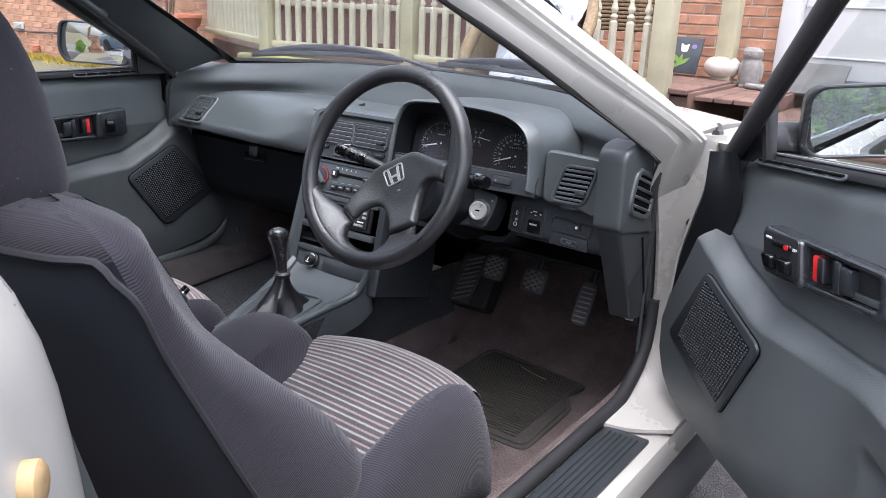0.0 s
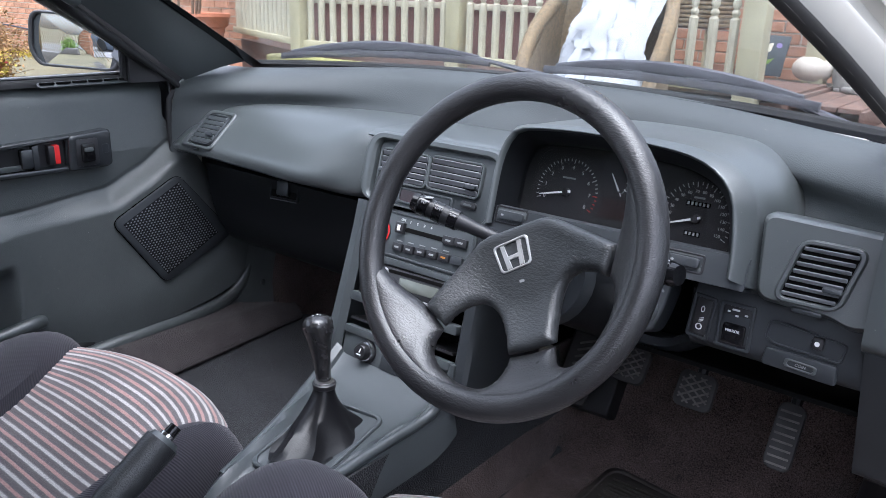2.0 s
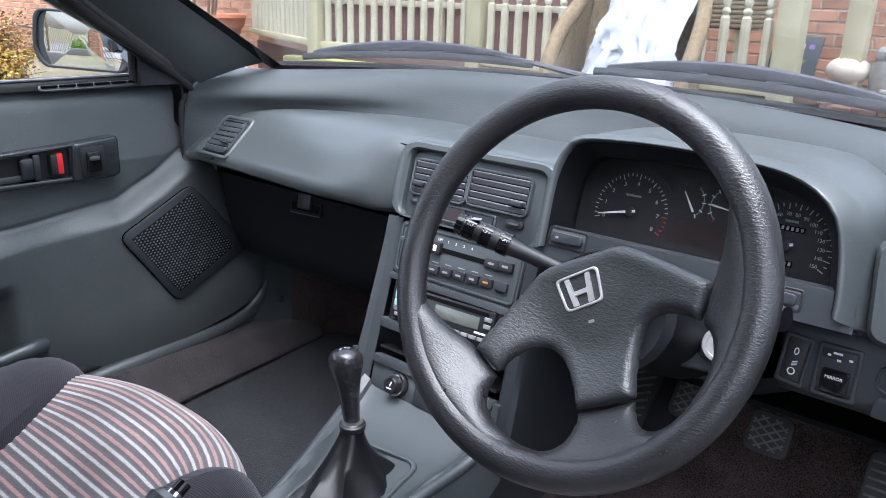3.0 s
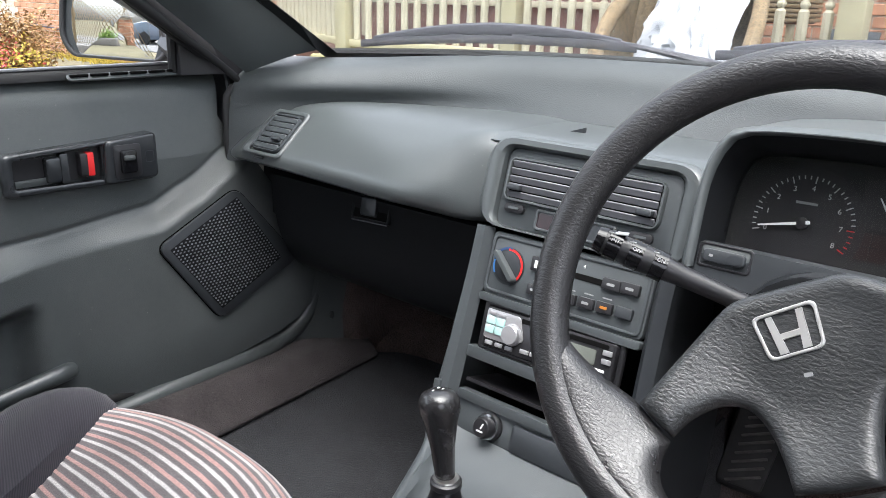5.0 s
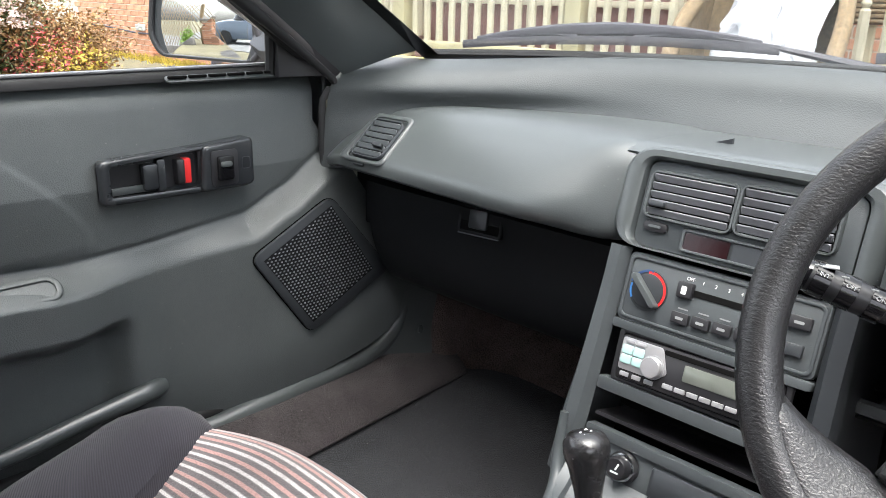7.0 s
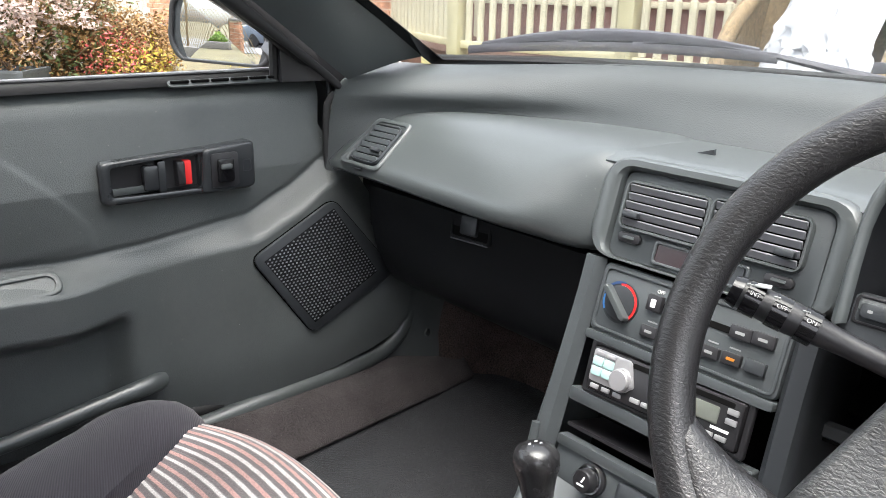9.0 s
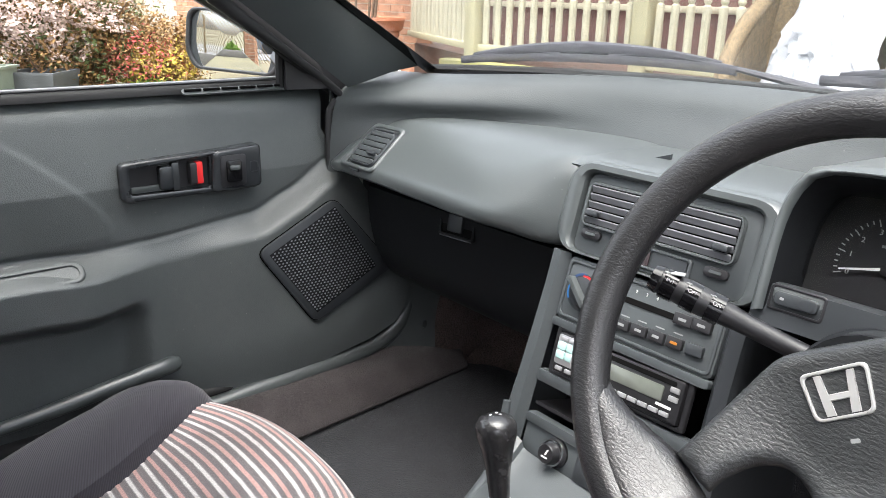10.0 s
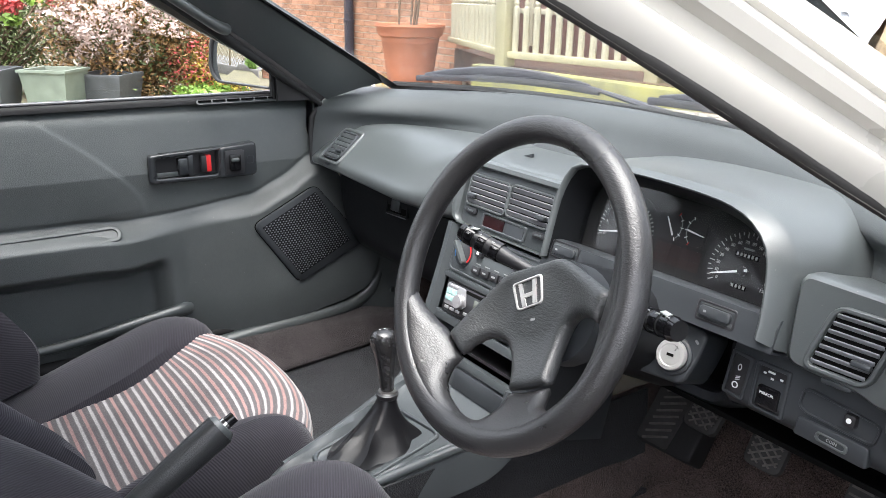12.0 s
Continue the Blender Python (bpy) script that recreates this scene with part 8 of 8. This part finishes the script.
pump = thing("white_pumpkin", "whitewashed clay pumpkin ornament on the porch", "ornament", at=Matrix.Translation((-0.545, 5.62, DZ + 0.028)) @ Matrix.Scale(1.10, 4))
pr = []
for i in range(13):
    b_ = math.pi * i / 12
    pr.append([(0.105 * math.sin(b_) * (1 + 0.07 * abs(math.sin(4 * a))) * math.cos(a) + 1e-5, 0.105 * math.sin(b_) * (1 + 0.07 * abs(math.sin(4 * a))) * math.sin(a), 0.075 - 0.075 * math.cos(b_)) for a in (2 * math.pi * j / 32 for j in range(32))])
part("pumpkin_body", sheet(pr, closed=True, caps=True), WHITE_CLAY, pump)
part("pumpkin_stem", tube([(0, 0, 0.145), (0.01, 0, 0.17)], [0.014, 0.010], 8), WHITE_CLAY, pump)
art = thing("painted_slate", "dark slate plaque painted with a pale tulip and green leaves", "plaque")
AM = axes((-0.885, 5.72, 0.765), (1, 0.05, 0), (0, 0.25, 1))
part("slate_sheet", prism([(-0.16, -0.13), (0.13, -0.13), (0.15, 0.12), (-0.13, 0.13)], 0.012, AM, 0.002), SLATE, art)
part("tulip_bloom", prism(rpoly([(0.00, 0.02), (0.045, 0.02), (0.055, 0.08), (0.022, 0.065), (-0.008, 0.085)], 0.012), 0.002, AM @ Matrix.Translation((0, 0, 0.012))), surface("cream_petal", (0.75, 0.70, 0.55), 0.6, vary=0.1, scale=50), art)
for ang, L in ((35, 0.09), (80, 0.08), (120, 0.09), (-160, 0.07)):
    part("leaf_stroke", prism(rpoly([(0, -0.008), (L * 0.5, -0.014), (L, 0), (L * 0.5, 0.014), (0, 0.008)], 0.005), 0.002, AM @ Matrix.Translation((0.0, -0.07, 0.012)) @ Matrix.Rotation(radians(ang), 4, "Z")), LEAF_BRIGHT, art)
for x, y in ((-0.08, 0.05), (0.09, 0.06), (-0.10, -0.01)):
    part("violet_bloom", prism(rrect(0.035, 0.03, 0.012), 0.002, AM @ Matrix.Translation((x, y, 0.012))), surface("violet_paint", (0.25, 0.18, 0.42), 0.6, vary=0.1), art)

# wicker chair under a white plastic sheet, standing before the fence
chair = thing("wicker_chair", "woven wicker armchair standing before the porch fence", "chair", at=Matrix.Translation((-1.22, 4.18, G0)) @ Matrix.Rotation(radians(12), 4, "Z"))
for sg in (-1, 1):
    part("arm", tube([(sg * 0.30, -0.30, 0.32), (sg * 0.33, -0.28, 0.60), (sg * 0.34, -0.10, 0.80), (sg * 0.32, 0.10, 0.93), (sg * 0.28, 0.22, 1.08)], 0.045, 10, smooth=20, flat=0.8), WICKER, chair)
    part("side", sheet([[(sg * 0.31, -0.28, 0.05), (sg * 0.33, 0.0, 0.05), (sg * 0.30, 0.25, 0.05)], [(sg * 0.32, -0.28, 0.50), (sg * 0.335, 0.0, 0.50), (sg * 0.31, 0.25, 0.55)], [(sg * 0.33, -0.25, 0.62), (sg * 0.33, 0.05, 0.88), (sg * 0.29, 0.24, 1.05)]], thick=0.02), WICKER, chair)
part("seat", box((0.60, 0.52, 0.08), (0, -0.03, 0.42), 0.03, 3), WICKER, chair)
part("backrest", skin([[(-0.30, 0.20, 0.10), (0, 0.27, 0.10), (0.30, 0.20, 0.10)], [(-0.30, 0.22, 0.7), (0, 0.30, 0.7), (0.30, 0.22, 0.7)], [(-0.26, 0.24, 1.10), (0, 0.33, 1.16), (0.26, 0.24, 1.10)]], 12, 12, thick=0.03), WICKER, chair)
sheet_t = thing("plastic_sheet", "crumpled white plastic sheet thrown over the wicker chair", "sheet")
rs = []
for i in range(34):
    v = i / 33
    row = []
    for j in range(30):
        u = j / 29 * 2 - 1
        x = -1.18 + u * (0.21 + 0.05 * v) + 0.10 * (v - 0.5)
        prof_z = 1.26 - 0.10 * v if v < 0.25 else 1.235 - 0.55 * (v - 0.25) / 0.75
        prof_y = 4.40 - 0.10 * v if v < 0.25 else 4.375 - 0.48 * ((v - 0.25) / 0.75) ** 0.8
        w = noise.noise((u * 2.6, v * 3.4, 4.0)) * 0.05 + noise.noise((u * 7, v * 6, 1.0)) * 0.028 + (0.5 - abs(noise.noise((u * 5, v * 4.5, 9.0)))) * 0.060 + (0.5 - abs(noise.noise((u * 12, v * 10, 7.0)))) * 0.030 - 0.04
        row.append((x + w * 0.5, prof_y - abs(w) * 2.0 + 0.06 * u * u, prof_z + w * 0.7 - 0.10 * abs(u) ** 3))
    rs.append(row)
part("sheet_cloth", sheet(rs, thick=0.002), SHEET, sheet_t)


# ---- planting ----
def leaves(n, centre, radii, size, seed, shell=0.55, lumps=1.0, droop=0.0):
    """A cloud of small folded leaves with an uneven outline and gaps."""
    r = random.Random(seed)
    bm = bmesh.new()
    c = Vector(centre)
    made = 0
    while made < n:
        d = Vector((r.gauss(0, 1), r.gauss(0, 1), r.gauss(0, 1))).normalized()
        bulge = 0.78 + 0.45 * lumps * noise.noise(d * 2.3 + Vector((seed, 0, 0))) + 0.22 * lumps * noise.noise(d * 6.0 + Vector((0, seed, 0)))
        f = (shell + (1 - shell) * r.random()) * bulge
        p = c + Vector((d.x * radii[0], d.y * radii[1], d.z * radii[2])) * f
        if p.z < G0 + 0.01:
            continue
        made += 1
        ax_ = Vector((r.gauss(0, 1), r.gauss(0, 1), r.gauss(0, 0.7))).normalized()
        nrm = (d * 0.8 + Vector((r.gauss(0, 1), r.gauss(0, 1), r.gauss(0, 1))) * 0.7).normalized()
        sd = ax_.cross(nrm).normalized()
        s = size * r.uniform(0.6, 1.4)
        q = [p - ax_ * s, p + sd * s * 0.42 + nrm * s * 0.12, p + ax_ * s, p - sd * s * 0.42 + nrm * s * 0.12]
        vs = [bm.verts.new(v) for v in q]
        bm.faces.new((vs[0], vs[1], vs[2]))
        bm.faces.new((vs[0], vs[2], vs[3]))
    return bm


def twigs(n, base, radii, seed, rad=0.008):
    r = random.Random(seed)
    bm = bmesh.new()
    b0 = Vector(base)
    for i in range(n):
        tip = b0 + Vector((r.uniform(-1, 1) * radii[0], r.uniform(-1, 1) * radii[1], r.uniform(0.35, 1.0) * radii[2]))
        mid = b0.lerp(tip, 0.5) + Vector((r.uniform(-0.1, 0.1), r.uniform(-0.1, 0.1), 0.05))
        tube([b0 + Vector((r.uniform(-0.08, 0.08), r.uniform(-0.08, 0.08), 0)), mid, tip], [rad * 1.6, rad, rad * 0.4], 5, bm=bm, caps=False)
    return bm


bush = thing("flowering_bush", "rhododendron bush with clusters of white and pink blossom", "bush", "garden shrubs")
BC = (-7.25, 2.55, 0.62)
part("trunk", twigs(36, (-7.25, 2.55, G0), (0.7, 0.8, 1.2), 4), TWIG, bush)
part("crown", leaves(20000, BC, (0.75, 0.95, 0.80), 0.021, 11, 0.45), LEAF_RUST, bush, "rust and green leaves")
part("green_leaves", leaves(9000, BC, (0.72, 0.90, 0.78), 0.022, 17, 0.4), LEAF, bush)
part("blossom", leaves(12000, (-7.15, 2.42, 0.86), (0.72, 0.72, 0.52), 0.020, 23, 0.80, 1.2), BLOSSOM, bush, "white and pink blossom")
yel = thing("yellow_shrub", "low yellow and russet shrub beside the larger bush", "bush", "garden shrubs")
part("trunk", twigs(14, (-6.9, 3.25, G0), (0.4, 0.5, 0.6), 6, 0.005), TWIG, yel)
part("crown", leaves(10000, (-6.95, 3.30, 0.45), (0.55, 0.60, 0.55), 0.018, 31, 0.4), LEAF_RUST, yel)
part("yellow_leaves", leaves(2000, (-6.8, 3.25, 0.32), (0.5, 0.45, 0.35), 0.020, 37, 0.6), LEAF_YELLOW, yel)
part("red_leaves", leaves(900, (-6.85, 3.1, 0.40), (0.5, 0.5, 0.4), 0.018, 41, 0.7), RED_BLOOM, yel)
gcover = thing("bright_green_plant", "low bright green plant beside the drive", "plant", "garden shrubs")
part("crown", leaves(900, (-6.6, 3.05, 0.18), (0.30, 0.42, 0.13), 0.035, 43, 0.3), LEAF_BRIGHT, gcover)
redb = thing("red_flowering_shrub", "tangled dark shrub with bare twigs and red blooms", "bush", "garden shrubs")
part("trunk", twigs(90, (-7.9, 1.3, G0), (1.0, 1.1, 1.7), 8, 0.009), TWIG, redb)
part("crown", leaves(20000, (-7.9, 1.2, 0.75), (0.8, 1.3, 0.95), 0.021, 51, 0.4), LEAF, redb)
for i, (y, z) in enumerate(((0.95, 0.92), (1.25, 1.08), (1.55, 0.95), (0.80, 0.78), (1.75, 1.12), (1.05, 1.2), (0.65, 1.05), (1.95, 1.0))):
    part("red_bloom", leaves(110, (-7.22, y, z), (0.12, 0.14, 0.10), 0.036, 60 + i, 0.3), RED_BLOOM, redb)
    part("leaf_rosette", leaves(50, (-7.22, y, z - 0.12), (0.11, 0.12, 0.07), 0.04, 80 + i, 0.3), LEAF_BRIGHT, redb)


def planter(at, w, h, mat, label, rim=0.0):
    p = thing("square_planter", label, "planter", "square planters by the bush", at=at)
    t = 0.025
    rows = [[(sx_ * ww, sy * ww, z) for sx_, sy in ((-1, -1), (1, -1), (1, 1), (-1, 1))] for ww, z in ((w * 0.40, 0), (w * 0.5, h), (w * 0.5 + rim, h), (w * 0.5 + rim, h + 0.02), (w * 0.5 - t, h + 0.02), (w * 0.5 - t, h - 0.06))]
    part("planter_body", sheet(rows, closed=True, caps=True), mat, p, sharp=20)
    part("planter_soil", box((w - 2 * t - 0.004, w - 2 * t - 0.004, 0.02), (0, 0, h - 0.05), 0.004), SOIL, p)
    if not rim:
        for i in range(3):
            part("planter_groove", box((w * 0.98, 0.006, 0.006), (0, -w * 0.5 + 0.012 + i * 0.004, h - 0.05 - i * 0.03), 0.001), GREY_POT, p)
    return p


planter(Matrix.Translation((-6.75, 1.22, G0)) @ Matrix.Rotation(radians(60), 4, "Z"), 0.46, 0.34, GREY_POT, "dark grey square planter with soil beside the bush")
planter(Matrix.Translation((-6.62, 1.74, G0)) @ Matrix.Rotation(radians(52), 4, "Z"), 0.40, 0.33, GREEN_POT, "pale green glazed square planter beside the bush", 0.015)
planter(Matrix.Translation((-6.70, 2.20, G0)) @ Matrix.Rotation(radians(48), 4, "Z"), 0.44, 0.27, GREY_POT, "low dark grey square planter with brown soil")

# ---- behind the car: what the door mirrors show ----
road = part("road", box((40, 6.0, 0.02), (-6, -10.5, G0 + 0.012), 0.004), ROADGREY)
tagged(road, "grey asphalt road behind the drive", "road", kind="structure")
pil = brick_wall("gate_pillar", (-3.62, -5.62, G0), (1, 0, 0), 0.36, 0.95, "red brick gate pillar at the end of the drive")[0]
PB = bmesh.new()
for row in range(12):
    for side in range(4):
        for k in range(2 if row % 2 else 1):
            off = (-0.09 if k == 0 else 0.09) if row % 2 else 0.0
            L = 0.165 if row % 2 else 0.345
            c_ = Vector((-3.44, -5.575, G0 + 0.045 + row * 0.076))
            d_ = Vector(((0, 1, 0), (0, -1, 0), (1, 0, 0), (-1, 0, 0))[side])
            al_ = Vector((d_.y, -d_.x, 0))
            box((L, 0.02, 0.066), c_ + d_ * 0.18 + al_ * off, 0, 1, Matrix((al_, -d_, (0, 0, 1))).transposed(), PB)
tagged(part("pillar_bricks", PB, BRICK_MESH, pil), kind="stuff")
part("pillar_core", box((0.35, 0.35, 0.95), (-3.44, -5.575, G0 + 0.475), 0.0), MORTAR, pil)
part("pillar_cap", box((0.46, 0.46, 0.06), (-3.44, -5.575, G0 + 0.98), 0.012), STONE, pil)
tre = thing("trellis_fence", "tan diagonal lattice trellis fence at the end of the drive", "fence")
TB = bmesh.new()
for i in range(46):
    for sg in (-1, 1):
        x = -7.6 + i * 0.11
        a_p, b_p = Vector((x, -5.5 + 0.004 * sg, G0 + 0.1)), Vector((x + sg * 1.0, -5.5 + 0.004 * sg, G0 + 1.5))
        if -7.7 < b_p.x < -3.6:
            box(((b_p - a_p).length, 0.006, 0.02), (a_p + b_p) / 2, 0, 1, (b_p - a_p).to_track_quat("X", "Z").to_matrix(), TB)
part("lattice", TB, WICKER, tre, "thin crossed laths")
for x in (-7.7, -5.65, -3.66):
    part("trellis_post", box((0.07, 0.07, 1.55), (x, -5.5, G0 + 0.775), 0.006), WICKER, tre)
shrub2 = thing("green_shrub", "bright green shrub before the trellis", "bush", "garden shrubs")
part("trunk", twigs(12, (-4.1, -5.2, G0), (0.3, 0.3, 0.5), 9, 0.006), TWIG, shrub2)
part("crown", leaves(3000, (-4.1, -5.2, 0.45), (0.38, 0.32, 0.40), 0.03, 71, 0.4), LEAF_BRIGHT, shrub2)
low_w = part("garden_wall", box((3.9, 0.12, 0.28), (-5.6, -4.95, G0 + 0.14), 0.015), STONE)
tagged(low_w, "low pale stone garden edging", "edging", kind="structure")
pc = thing("parked_car", "grey-blue hatchback parked at the roadside", "car", at=Matrix.Translation((-2.9, -11.0, G0)))
cb = []
for x, zl, zt, w in ((-2.0, 0.30, 0.62, 0.70), (-1.9, 0.25, 0.78, 0.80), (-1.0, 0.22, 0.92, 0.85), (0.2, 0.22, 0.95, 0.86), (1.4, 0.22, 0.93, 0.85), (1.9, 0.28, 0.85, 0.78)):
    cb.append([(x, w * c_, zl + (zt - zl) * v) for c_, v in ((-0.9, 0), (-1, 0.3), (-0.97, 0.8), (-0.85, 1), (0, 1.06), (0.85, 1), (0.97, 0.8), (1, 0.3), (0.9, 0))])
part("body", skin(cb, 18, 20, thick=0.01), CAR_BLUE, pc)
part("cabin", skin([[(x, w * c_, 0.90 + (zt - 0.90) * v) for c_, v in ((-1, 0), (-0.85, 0.7), (-0.6, 1), (0.6, 1), (0.85, 0.7), (1, 0))] for x, zt, w in ((-0.9, 0.93, 0.78), (-0.2, 1.40, 0.74), (1.0, 1.42, 0.74), (1.7, 0.95, 0.76))], 14, 16, thick=0.01), BLACK_GLOSS, pc)
for x in (-1.25, 1.25):
    for sg in (-1, 1):
        part("wheel", lathe([(0.18, -0.09), (0.29, -0.09), (0.31, -0.06), (0.31, 0.06), (0.29, 0.09), (0.18, 0.09), (0.02, 0.05)], 22, axes((x, sg * 0.76, 0.31), (1, 0, 0), (0, 0, 1))), RUBBER, pc)
for sg in (-1, 1):
    part("headlight", box((0.10, 0.28, 0.12), (-1.88, sg * 0.55, 0.66), 0.03, 2), SILVER, pc)
part("number_plate", box((0.01, 0.46, 0.10), (-1.985, 0, 0.42), 0.004), PRINT, pc)
hedge = thing("hedge", "overgrown green hedge with bare twigs beside the drive", "hedge")
part("trunk", twigs(160, (3.6, -3.0, G0), (0.9, 3.2, 1.7), 14, 0.012), TWIG, hedge)
part("crown", leaves(30000, (3.7, -3.0, 0.95), (0.8, 3.8, 1.05), 0.045, 91, 0.8), LEAF, hedge)
part("pale_leaves", leaves(9000, (3.65, -3.0, 0.98), (0.82, 3.8, 1.05), 0.045, 93, 0.85), LEAF_BRIGHT, hedge, "pale green young leaves")
